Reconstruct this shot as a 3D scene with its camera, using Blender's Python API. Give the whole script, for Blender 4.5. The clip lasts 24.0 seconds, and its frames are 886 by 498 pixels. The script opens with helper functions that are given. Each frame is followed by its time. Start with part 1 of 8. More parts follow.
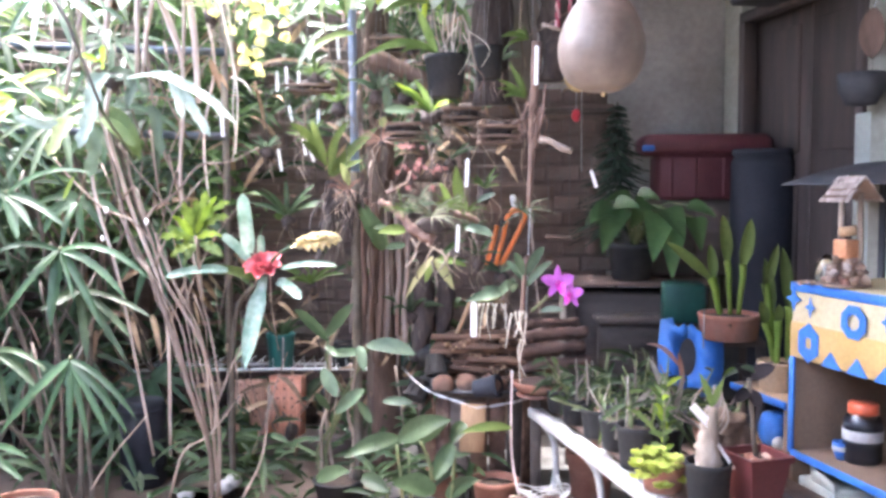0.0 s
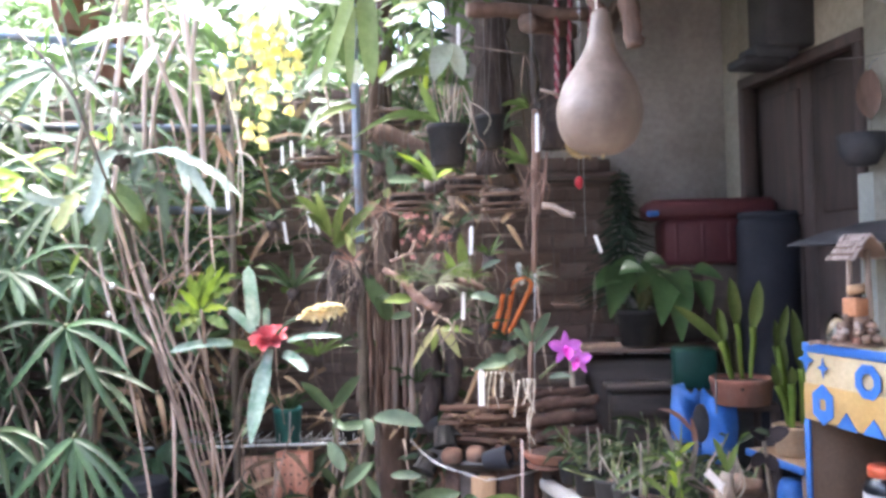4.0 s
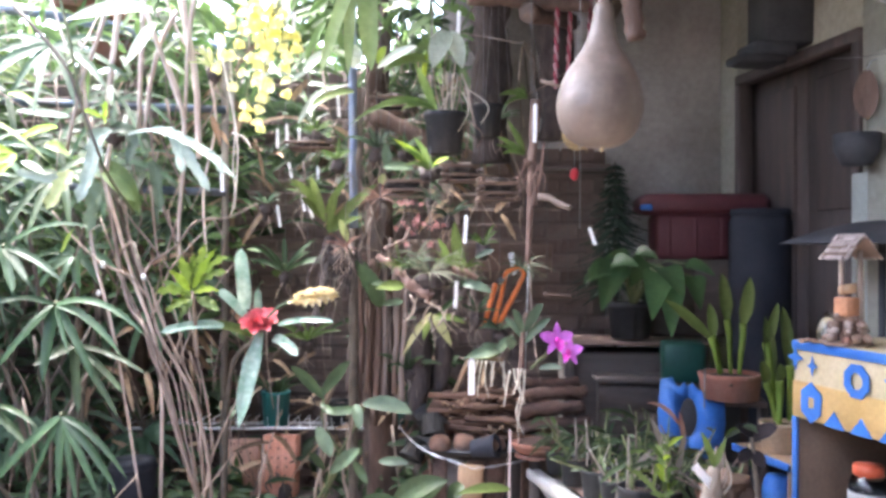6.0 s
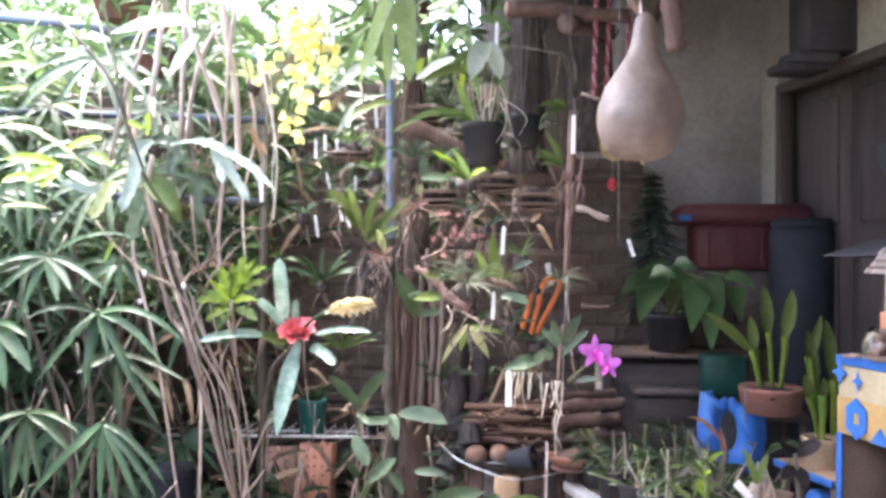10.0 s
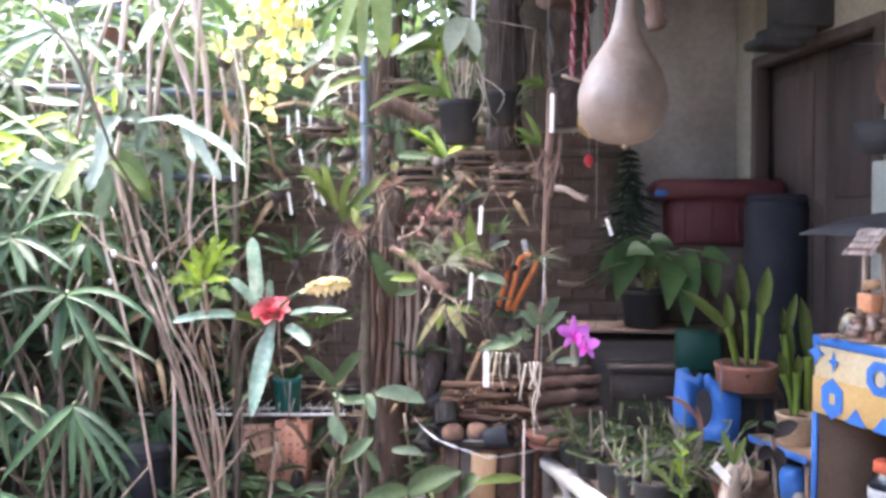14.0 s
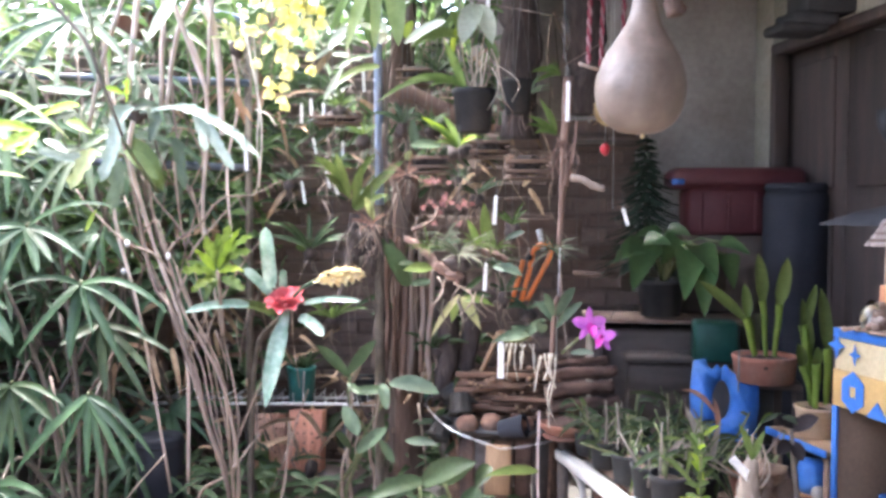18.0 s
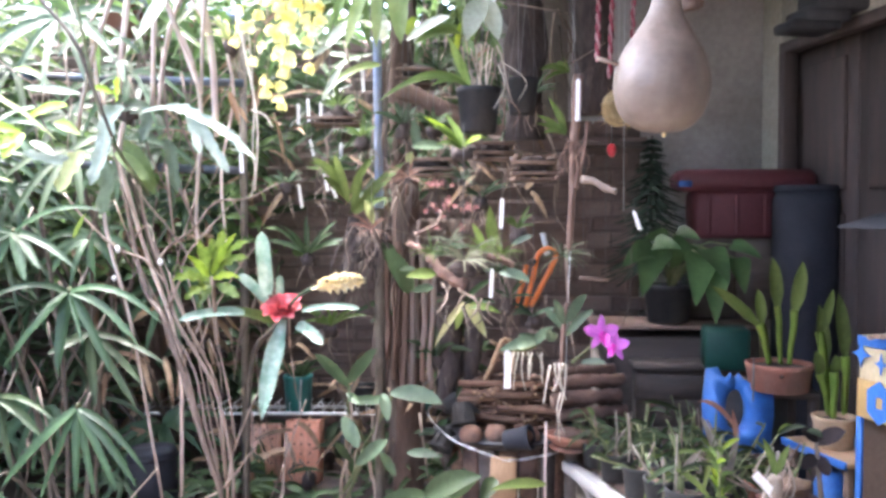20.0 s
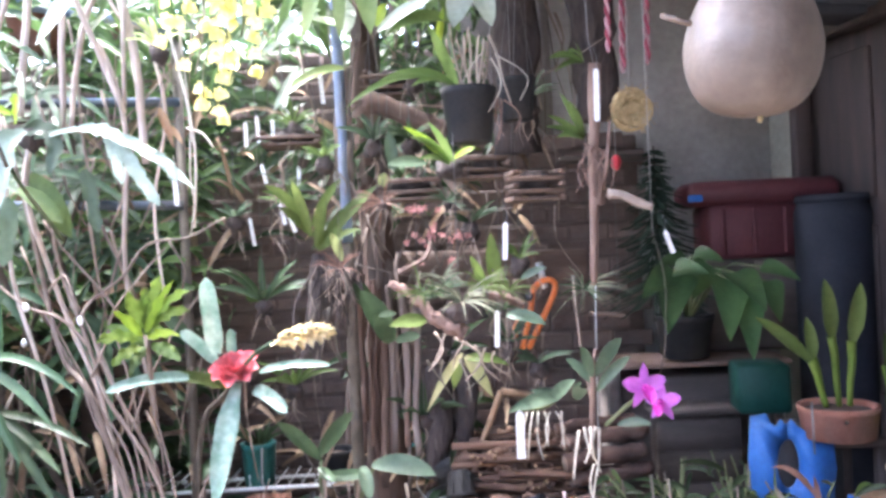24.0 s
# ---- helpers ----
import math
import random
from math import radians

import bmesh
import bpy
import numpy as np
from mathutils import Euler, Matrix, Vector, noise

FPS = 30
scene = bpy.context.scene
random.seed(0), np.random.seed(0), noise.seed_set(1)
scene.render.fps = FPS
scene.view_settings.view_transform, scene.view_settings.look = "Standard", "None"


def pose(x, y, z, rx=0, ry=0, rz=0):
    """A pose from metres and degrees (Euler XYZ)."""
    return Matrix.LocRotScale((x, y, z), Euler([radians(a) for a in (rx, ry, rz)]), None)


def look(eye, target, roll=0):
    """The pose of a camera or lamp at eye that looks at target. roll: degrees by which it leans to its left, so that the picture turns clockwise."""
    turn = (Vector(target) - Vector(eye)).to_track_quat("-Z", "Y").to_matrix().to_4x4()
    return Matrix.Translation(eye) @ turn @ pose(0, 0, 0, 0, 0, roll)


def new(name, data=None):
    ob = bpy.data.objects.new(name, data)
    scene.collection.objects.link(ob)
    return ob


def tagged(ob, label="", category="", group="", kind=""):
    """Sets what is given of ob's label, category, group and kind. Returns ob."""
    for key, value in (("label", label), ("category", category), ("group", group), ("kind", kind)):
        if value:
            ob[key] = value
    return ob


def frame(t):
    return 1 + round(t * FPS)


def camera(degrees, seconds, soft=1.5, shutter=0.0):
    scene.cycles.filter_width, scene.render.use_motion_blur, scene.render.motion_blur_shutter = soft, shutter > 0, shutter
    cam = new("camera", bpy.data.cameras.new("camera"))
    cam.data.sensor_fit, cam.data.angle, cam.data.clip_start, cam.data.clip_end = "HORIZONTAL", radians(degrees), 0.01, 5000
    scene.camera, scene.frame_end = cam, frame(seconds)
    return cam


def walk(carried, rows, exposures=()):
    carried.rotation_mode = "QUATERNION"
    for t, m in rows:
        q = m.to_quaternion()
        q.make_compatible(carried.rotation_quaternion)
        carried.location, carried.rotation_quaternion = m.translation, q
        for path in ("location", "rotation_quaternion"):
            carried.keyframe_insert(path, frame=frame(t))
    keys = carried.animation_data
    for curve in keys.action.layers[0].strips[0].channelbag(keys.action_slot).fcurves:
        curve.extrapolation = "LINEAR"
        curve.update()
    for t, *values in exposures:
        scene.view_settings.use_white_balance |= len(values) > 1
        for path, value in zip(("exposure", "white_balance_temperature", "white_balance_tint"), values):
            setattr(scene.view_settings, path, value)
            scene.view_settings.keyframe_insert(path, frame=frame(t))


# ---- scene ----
cam = camera(54.8, 24.0, soft=3.2)
PATH = [
    (0, (0.128, 0.048, 1.554), (0.049, 2.042, 1.417), -0.3),
    (0.5, (0.128, 0.05, 1.55), (0.04, 2.044, 1.423), -0.1),
    (1, (0.131, 0.049, 1.546), (0.05, 2.046, 1.471), -0.5),
    (1.5, (0.136, 0.063, 1.543), (0.041, 2.06, 1.479), -0.7),
    (2, (0.135, 0.049, 1.545), (-0.021, 2.043, 1.526), -0.6),
    (2.5, (0.134, 0.047, 1.55), (-0.004, 2.043, 1.536), -1.1),
    (4.5, (0.143, 0.061, 1.525), (0.067, 2.059, 1.569), -1.1),
    (4.8, (0.138, 0.061, 1.565), (0.091, 2.061, 1.602), -0.4),
    (5, (0.133, 0.054, 1.539), (0.068, 2.053, 1.559), -0.3),
    (5.5, (0.134, 0.066, 1.515), (0.02, 2.062, 1.558), 0.4),
    (6, (0.126, 0.062, 1.533), (0.052, 2.06, 1.539), 0.1),
    (6.5, (0.151, 0.056, 1.535), (0.066, 2.054, 1.526), 1.5),
    (7, (0.114, 0.058, 1.545), (-0.022, 2.053, 1.551), 1.0),
    (7.5, (0.125, 0.067, 1.555), (-0.031, 2.06, 1.578), 0.9),
    (8, (0.117, 0.057, 1.559), (-0.042, 2.051, 1.588), 1.7),
    (8.5, (0.105, 0.057, 1.553), (-0.044, 2.051, 1.579), 1.3),
    (9, (0.115, 0.064, 1.554), (-0.036, 2.058, 1.561), 0.7),
    (9.5, (0.113, 0.058, 1.542), (-0.039, 2.052, 1.565), 0.5),
    (11.5, (0.096, 0.077, 1.593), (-0.027, 2.073, 1.572), -1.1),
    (12, (0.09, 0.078, 1.594), (-0.006, 2.075, 1.54), -1.5),
    (12.5, (0.11, 0.11, 1.598), (0.015, 2.106, 1.521), -0.6),
    (13, (0.104, 0.11, 1.593), (0.005, 2.105, 1.503), -0.2),
    (13.5, (0.103, 0.103, 1.594), (0.005, 2.1, 1.544), -0.2),
    (14, (0.09, 0.104, 1.6), (0.002, 2.101, 1.546), 0.1),
    (14.5, (0.087, 0.105, 1.589), (-0.013, 2.102, 1.53), -1.5),
    (15, (0.076, 0.108, 1.592), (-0.019, 2.105, 1.529), -0.5),
    (15.5, (0.095, 0.136, 1.594), (-0.007, 2.131, 1.506), -0.4),
    (16, (0.09, 0.135, 1.608), (0.012, 2.133, 1.533), -0.1),
    (16.5, (0.092, 0.134, 1.617), (0.016, 2.132, 1.56), 0.0),
    (17, (0.07, 0.106, 1.609), (0.019, 2.105, 1.57), 1.0),
    (17.5, (0.09, 0.137, 1.611), (-0.043, 2.132, 1.547), 0.0),
    (18, (0.09, 0.138, 1.611), (-0.032, 2.132, 1.527), 0.1),
    (18.5, (0.081, 0.135, 1.605), (-0.052, 2.129, 1.516), 0.0),
    (20.5, (0.005, 0.37, 1.614), (-0.075, 2.368, 1.544), -0.4),
    (21, (-0.044, 0.466, 1.581), (-0.09, 2.464, 1.522), -0.8),
    (21.5, (-0.074, 0.5, 1.615), (-0.092, 2.5, 1.576), -0.1),
    (22, (-0.106, 0.552, 1.589), (-0.042, 2.55, 1.53), -0.3),
    (22.5, (-0.151, 0.591, 1.59), (-0.143, 2.587, 1.464), -0.5),
    (23, (-0.129, 0.71, 1.593), (-0.282, 2.703, 1.536), -2.6),
    (23.5, (-0.083, 0.887, 1.591), (-0.239, 2.881, 1.569), -2.8),
    (24, (-0.095, 0.916, 1.615), (-0.099, 2.916, 1.61), -2.7),
]
walk(cam, [(t, look(eye, target, roll)) for t, eye, target, roll in PATH], exposures=[(0.0, 4.55, 5700, 15), (2.0, 4.22, 5800, 13), (6.0, 4.17, 5800, 13), (13.0, 4.22, 5850, 14), (18.0, 4.24, 5800, 13), (21.0, 4.38, 5700, 14), (23.0, 4.46, 5550, 14), (24.0, 4.36, 5550, 14)])

# ---- light ----
world = bpy.data.worlds.new("sky")
scene.world = world
world.use_nodes = True
wn = world.node_tree.nodes
sky = wn.new("ShaderNodeTexSky")
sky.sky_type, sky.sun_disc = "NISHITA", False
TO_SUN = Vector((-0.36, 0.14, 0.92)).normalized()
sky.sun_elevation = math.asin(TO_SUN.z)
sky.sun_rotation = math.atan2(TO_SUN.x, TO_SUN.y)
sky.dust_density, sky.ozone_density = 7.0, 0.3
wn["Background"].inputs["Strength"].default_value = 0.15
world.node_tree.links.new(sky.outputs[0], wn["Background"].inputs["Color"])
sun = new("sun", bpy.data.lights.new("sun", "SUN"))
sun.data.energy, sun.data.angle, sun.data.color = 1.4, radians(2.0), (1.0, 0.955, 0.88)
sun.matrix_world = look(TO_SUN * 20, (0, 0, 0))

# ---- mesh and object tools ----
rnd = random.Random(7)


class Geo:
    """Vertices and faces of one mesh."""

    def __init__(self):
        self.v, self.f = [], []

    def grid(self, rows, closed=False):
        o, k = len(self.v), len(rows[0])
        for row in rows:
            self.v.extend(row)
        for i in range(len(rows) - 1):
            for j in range(k if closed else k - 1):
                a, b = o + i * k + j, o + i * k + (j + 1) % k
                self.f.append((a, b, b + k, a + k))
        return o

    def tube(self, pts, r0, r1=None, sides=7, bumpy=0.0, smooth=3):
        """A round, tapered branch along pts."""
        pts = spline([Vector(p) for p in pts], smooth) if len(pts) > 2 and smooth > 1 else [Vector(p) for p in pts]
        r1 = r0 if r1 is None else r1
        rows, n = [], len(pts)
        ref = Vector((0.3, -0.9, 0.2))
        for i, p in enumerate(pts):
            t = (pts[min(i + 1, n - 1)] - pts[max(i - 1, 0)]).normalized()
            s = t.cross(ref)
            s = s.normalized() if s.length > 1e-4 else Vector((1, 0, 0))
            q = t.cross(s)
            r = r0 + (r1 - r0) * i / max(1, n - 1)
            rows.append([p + (s * math.cos(a) + q * math.sin(a)) * r * (1 + rnd.uniform(-bumpy, bumpy)) for a in [2 * math.pi * j / sides for j in range(sides)]])
        o = self.grid(rows, True)
        self.f.append(tuple(o + j for j in range(sides - 1, -1, -1)))
        e = o + (n - 1) * sides
        self.f.append(tuple(e + j for j in range(sides)))
        return self

    def blade(self, a, b, w, lift=0.15, prof="lance", fold=0.2, face=None, n=8, wave=0.0, side=0.0):
        """A leaf blade from a to b, w wide, arched by lift."""
        a, b = Vector(a), Vector(b)
        d = b - a
        L = d.length
        f0 = Vector(face) if face else Vector((0, -1, 0.55))
        c = (a + b) / 2 + Vector((0, 0, lift * L)) + d.cross(f0).normalized() * side * L
        rows = []
        for i in range(n + 1):
            t = i / n
            p = a * (1 - t) ** 2 + c * 2 * t * (1 - t) + b * t * t
            tan = ((c - a) * (1 - t) + (b - c) * t).normalized()
            nn = f0 - tan * f0.dot(tan)
            nn = nn.normalized() if nn.length > 1e-4 else Vector((0, 0, 1))
            s = tan.cross(nn)
            h = 0.5 * w * PROFILE[prof](t)
            wv = wave * w * math.sin(t * 19 + 1.3 * L * 40)
            rows.append([p - s * h + nn * (h * fold + wv), p - s * h * 0.5 + nn * h * fold * 0.3, p, p + s * h * 0.5 + nn * h * fold * 0.3, p + s * h + nn * (h * fold - wv)])
        self.grid(rows)
        return self

    def lathe(self, profile, at, segs=20, tilt=None, squash=1.0):
        """A body of revolution round z at a place; profile in (radius, height)."""
        at = Vector(at)
        rot = Euler([radians(q) for q in tilt]).to_matrix() if tilt else Matrix.Identity(3)
        rows = [[at + rot @ Vector((r * math.cos(x), r * squash * math.sin(x), z)) for x in [2 * math.pi * j / segs for j in range(segs)]] for r, z in profile]
        self.grid(rows, True)
        return self

    def box(self, centre, size, rot=None, bevel=0.004):
        """A box with bevelled edges."""
        c = Vector(centre)
        rot = rot.to_3x3() if rot else Matrix.Identity(3)
        h = [s / 2 for s in size]
        bv = min(bevel, min(h) * 0.6)
        o, ix = len(self.v), {}
        loc = []
        for sx in (-1, 1):
            for sy in (-1, 1):
                for sz in (-1, 1):
                    for ax in range(3):
                        p = [s * (hh - (0 if k == ax else bv)) for k, (s, hh) in enumerate(zip((sx, sy, sz), h))]
                        ix[sx, sy, sz, ax] = len(loc)
                        loc.append(Vector(p))
        faces = []
        for ax in range(3):
            u, w = [k for k in range(3) if k != ax]
            for s in (-1, 1):
                def key(a, b, which):
                    q = [0, 0, 0]
                    q[ax], q[u], q[w] = s, a, b
                    return ix[q[0], q[1], q[2], which]
                faces.append([key(a, b, ax) for a, b in ((-1, -1), (1, -1), (1, 1), (-1, 1))])
                for t in (-1, 1):
                    def ek(sa, along, which):
                        q = [0, 0, 0]
                        q[u], q[w], q[ax] = sa, t, along
                        return ix[q[0], q[1], q[2], which]
                    faces.append([ek(s, -1, u), ek(s, 1, u), ek(s, 1, w), ek(s, -1, w)])
        for sx in (-1, 1):
            for sy in (-1, 1):
                for sz in (-1, 1):
                    faces.append([ix[sx, sy, sz, k] for k in range(3)])
        for f in faces:
            mid = sum((loc[i] for i in f), Vector()) / len(f)
            nrm = (loc[f[1]] - loc[f[0]]).cross(loc[f[2]] - loc[f[0]])
            self.f.append(tuple(o + i for i in (f if nrm.dot(mid) > 0 else f[::-1])))
        self.v.extend(c + rot @ p for p in loc)
        return self

    def plate(self, outline, thick, m):
        """A flat shape cut from a board: outline in (x, y), the thickness along z, placed by m."""
        o, n = len(self.v), len(outline)
        self.v.extend(m @ Vector((x, y, s * thick / 2)) for s in (-1, 1) for x, y in outline)
        self.f.append(tuple(o + n + j for j in range(n)))
        self.f.append(tuple(o + j for j in range(n - 1, -1, -1)))
        self.f.extend((o + j, o + (j + 1) % n, o + n + (j + 1) % n, o + n + j) for j in range(n))
        return self

    def blob(self, at, size, rough=0.15, segs=9, rings=6, tilt=None):
        """A rounded, uneven lump."""
        at = Vector(at)
        rot = Euler([radians(q) for q in tilt]).to_matrix() if tilt else Matrix.Identity(3)
        off = Vector((rnd.uniform(0, 50), rnd.uniform(0, 50), 3))
        rows = []
        for i in range(rings + 1):
            th = math.pi * (i + 0.02) / (rings + 0.04)
            row = []
            for j in range(segs):
                ph = 2 * math.pi * j / segs
                d = Vector((math.sin(th) * math.cos(ph), math.sin(th) * math.sin(ph), math.cos(th)))
                k = 1 + rough * noise.noise(d * 1.7 + off)
                row.append(at + rot @ Vector((d.x * size[0] * k, d.y * size[1] * k, d.z * size[2] * k)))
            rows.append(row)
        self.grid(rows, True)
        return self


PROFILE = {
    "lance": lambda t: max(0.02, math.sin(math.pi * min(1, 0.04 + 0.96 * t) ** 0.8) ** 0.85),
    "strap": lambda t: min(1.0, 0.45 + 4 * t) * max(0.03, 1 - t ** 7) * (1 - 0.25 * t),
    "blunt": lambda t: min(1.0, 0.5 + 3 * t) * max(0.12, 1 - t ** 18) * (1 - 0.12 * t),
    "oval": lambda t: max(0.03, math.sin(math.pi * min(1, 0.02 + 0.98 * t)) ** 0.6),
    "heart": lambda t: max(0.02, (min(1.0, 0.55 + 3 * t)) * (1 - t) ** 0.75 * 1.15),
    "finger": lambda t: min(1.0, 0.35 + 2.2 * t) * max(0.05, 1 - t ** 5),
    "petal": lambda t: max(0.05, math.sin(math.pi * min(1, 0.1 + 0.88 * t)) ** 0.55),
}


def spline(p, k):
    """Points of a smooth line through p."""
    q = [p[0] * 2 - p[1]] + p + [p[-1] * 2 - p[-2]]
    out = []
    for i in range(1, len(q) - 2):
        a, b, c, d = q[i - 1:i + 3]
        for j in range(k):
            t = j / k
            out.append(0.5 * (2 * b + (c - a) * t + (2 * a - 5 * b + 4 * c - d) * t * t + (3 * b - a - 3 * c + d) * t ** 3))
    return out + [p[-1]]


def root_of(ob):
    while ob.parent:
        ob = ob.parent
    return ob


def mesh_of(name, geo, mat, origin, flat=False):
    me = bpy.data.meshes.new(name)
    me.from_pydata([Vector(v) - origin for v in geo.v], [], geo.f)
    me.materials.append(mat)
    if not flat:
        me.polygons.foreach_set("use_smooth", [True] * len(me.polygons))
    me.update()
    return me


def thing(name, at, label, category, group="", kind=""):
    """An Empty at the base of a thing made of parts."""
    ob = new(name)
    ob.empty_display_size = 0.05
    ob.location = at
    return tagged(ob, label, category, group, kind)


def part(name, geo, mat, parent, label="", flat=False):
    """One mesh under a thing or a part."""
    ob = new(name, mesh_of(name, geo, mat, Vector(root_of(parent).location), flat))
    ob.parent = parent
    return tagged(ob, label)


def solid(name, geo, mat, label, category, group="", kind="", flat=False):
    """A thing that is one mesh; its origin stands at its lowest middle."""
    vs = [Vector(v) for v in geo.v]
    o = Vector((sum(v.x for v in vs) / len(vs), sum(v.y for v in vs) / len(vs), min(v.z for v in vs)))
    ob = new(name, mesh_of(name, geo, mat, o, flat))
    ob.location = o
    return tagged(ob, label, category, group, kind)


# ---- materials ----
def surface(name, c1, c2, scale=6.0, rough=0.6, bump=0.25, fine=70.0, metal=0.0, through_light=0.0, vary=0.15, stretch=(1, 1, 1), spec=0.5, dirt=None, coat=0.0, island=False):
    """A surface of two colours mixed by noise, with grain, fine relief and a change from object to object."""
    m = bpy.data.materials.new(name)
    m.use_nodes = True
    nt = m.node_tree
    N, L = nt.nodes, nt.links
    b = N["Principled BSDF"]
    tc, mp = N.new("ShaderNodeTexCoord"), N.new("ShaderNodeMapping")
    mp.inputs["Scale"].default_value = stretch
    L.new(tc.outputs["Object"], mp.inputs["Vector"])
    n1, n2 = N.new("ShaderNodeTexNoise"), N.new("ShaderNodeTexNoise")
    for n, s, d in ((n1, scale, 4.0), (n2, fine, 3.0)):
        n.inputs["Scale"].default_value, n.inputs["Detail"].default_value = s, d
        L.new(mp.outputs[0], n.inputs["Vector"])
    ramp = N.new("ShaderNodeMapRange")
    ramp.inputs["From Min"].default_value, ramp.inputs["From Max"].default_value = 0.3, 0.7
    L.new(n1.outputs["Fac"], ramp.inputs["Value"])
    mix = N.new("ShaderNodeMix")
    mix.data_type = "RGBA"
    mix.inputs["A"].default_value, mix.inputs["B"].default_value = (*c1, 1), (*c2, 1)
    L.new(ramp.outputs[0], mix.inputs["Factor"])
    col = mix.outputs["Result"]
    if dirt:
        n3, r3, m3 = N.new("ShaderNodeTexNoise"), N.new("ShaderNodeMapRange"), N.new("ShaderNodeMix")
        n3.inputs["Scale"].default_value, n3.inputs["Detail"].default_value = scale * 0.45, 8.0
        L.new(tc.outputs["Object"], n3.inputs["Vector"])
        r3.inputs["From Min"].default_value, r3.inputs["From Max"].default_value = 0.5, 0.68
        L.new(n3.outputs["Fac"], r3.inputs["Value"])
        m3.data_type = "RGBA"
        m3.inputs["B"].default_value = (*dirt, 1)
        L.new(r3.outputs[0], m3.inputs["Factor"])
        L.new(col, m3.inputs["A"])
        col = m3.outputs["Result"]
    hsv, oi = N.new("ShaderNodeHueSaturation"), N.new("ShaderNodeObjectInfo")
    add, val = N.new("ShaderNodeMath"), N.new("ShaderNodeMapRange")
    add.operation = "ADD"
    g = N.new("ShaderNodeMath")
    g.operation = "MULTIPLY_ADD"
    g.inputs[1].default_value, g.inputs[2].default_value = 0.5, -0.25
    L.new(n2.outputs["Fac"], g.inputs[0])
    val.inputs["To Min"].default_value, val.inputs["To Max"].default_value = 1 - vary, 1 + vary
    if island:
        L.new(N.new("ShaderNodeNewGeometry").outputs["Random Per Island"], val.inputs["Value"])
    else:
        L.new(oi.outputs["Random"], val.inputs["Value"])
    L.new(val.outputs[0], add.inputs[0])
    L.new(g.outputs[0], add.inputs[1])
    L.new(add.outputs[0], hsv.inputs["Value"])
    L.new(col, hsv.inputs["Color"])
    L.new(hsv.outputs[0], b.inputs["Base Color"])
    b.inputs["Roughness"].default_value, b.inputs["Metallic"].default_value = rough, metal
    b.inputs["Specular IOR Level"].default_value, b.inputs["Coat Weight"].default_value = spec, coat
    bp = N.new("ShaderNodeBump")
    bp.inputs["Strength"].default_value, bp.inputs["Distance"].default_value = bump, 0.01
    L.new(n2.outputs["Fac"], bp.inputs["Height"])
    L.new(bp.outputs[0], b.inputs["Normal"])
    if through_light:
        tr, ms = N.new("ShaderNodeBsdfTranslucent"), N.new("ShaderNodeMixShader")
        L.new(hsv.outputs[0], tr.inputs["Color"])
        ms.inputs[0].default_value = through_light
        L.new(b.outputs[0], ms.inputs[1])
        L.new(tr.outputs[0], ms.inputs[2])
        L.new(ms.outputs[0], N["Material Output"].inputs["Surface"])
    return m


def leafy(name, c1, c2, rough=0.48, t=0.3, scale=9.0, vary=0.3, island=False, spec=0.3):
    return surface(name, c1, c2, scale=scale, rough=rough, bump=0.12, fine=55.0, through_light=t, vary=vary, island=island, spec=spec)


LEAF_PALM = leafy("palm_leaf", (0.036, 0.076, 0.034), (0.066, 0.118, 0.057), rough=0.45, t=0.38, spec=0.3)
LEAF_GLOSSY = leafy("glossy_shade_leaf", (0.045, 0.095, 0.035), (0.085, 0.15, 0.055), rough=0.3, t=0.3, spec=0.6)
LEAF_DARK = leafy("dark_leaf", (0.045, 0.073, 0.034), (0.073, 0.108, 0.05))
LEAF_MID = leafy("green_leaf", (0.09, 0.145, 0.042), (0.145, 0.20, 0.06), t=0.4)
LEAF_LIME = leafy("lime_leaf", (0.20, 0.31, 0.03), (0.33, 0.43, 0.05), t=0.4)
LEAF_GREY = leafy("grey_green_leaf", (0.058, 0.09, 0.054), (0.115, 0.155, 0.094), rough=0.45)
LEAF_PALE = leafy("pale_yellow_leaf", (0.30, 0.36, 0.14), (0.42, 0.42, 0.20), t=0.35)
# darker and lighter copies of one leaf: shaded and sunlit foliage by colour
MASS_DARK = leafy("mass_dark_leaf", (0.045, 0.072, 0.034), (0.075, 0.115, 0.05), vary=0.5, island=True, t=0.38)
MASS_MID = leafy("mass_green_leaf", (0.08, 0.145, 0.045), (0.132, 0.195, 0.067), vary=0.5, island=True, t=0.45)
MASS_DRY = surface("mass_dry_leaf", (0.2, 0.13, 0.08), (0.36, 0.26, 0.17), scale=12, rough=0.85, bump=0.3, vary=0.5, island=True, through_light=0.15)
# whitish green: glare of direct sun on leaves, put into the colour
LEAF_WHITE_LIT = leafy("sunlit_white_leaf", (0.36, 0.42, 0.31), (0.50, 0.55, 0.45), rough=0.25, t=0.4)
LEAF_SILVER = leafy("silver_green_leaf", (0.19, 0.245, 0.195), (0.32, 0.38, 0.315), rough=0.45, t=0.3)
# lighter leaf colour that carries the sunlight of the high leaves
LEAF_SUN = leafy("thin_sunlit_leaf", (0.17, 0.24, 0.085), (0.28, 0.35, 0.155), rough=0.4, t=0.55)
FIR = leafy("fir_needles", (0.02, 0.036, 0.024), (0.032, 0.054, 0.036), rough=0.8, t=0.1)
LEAF_OLIVE = leafy("olive_leaf", (0.085, 0.12, 0.03), (0.135, 0.175, 0.05), rough=0.45)
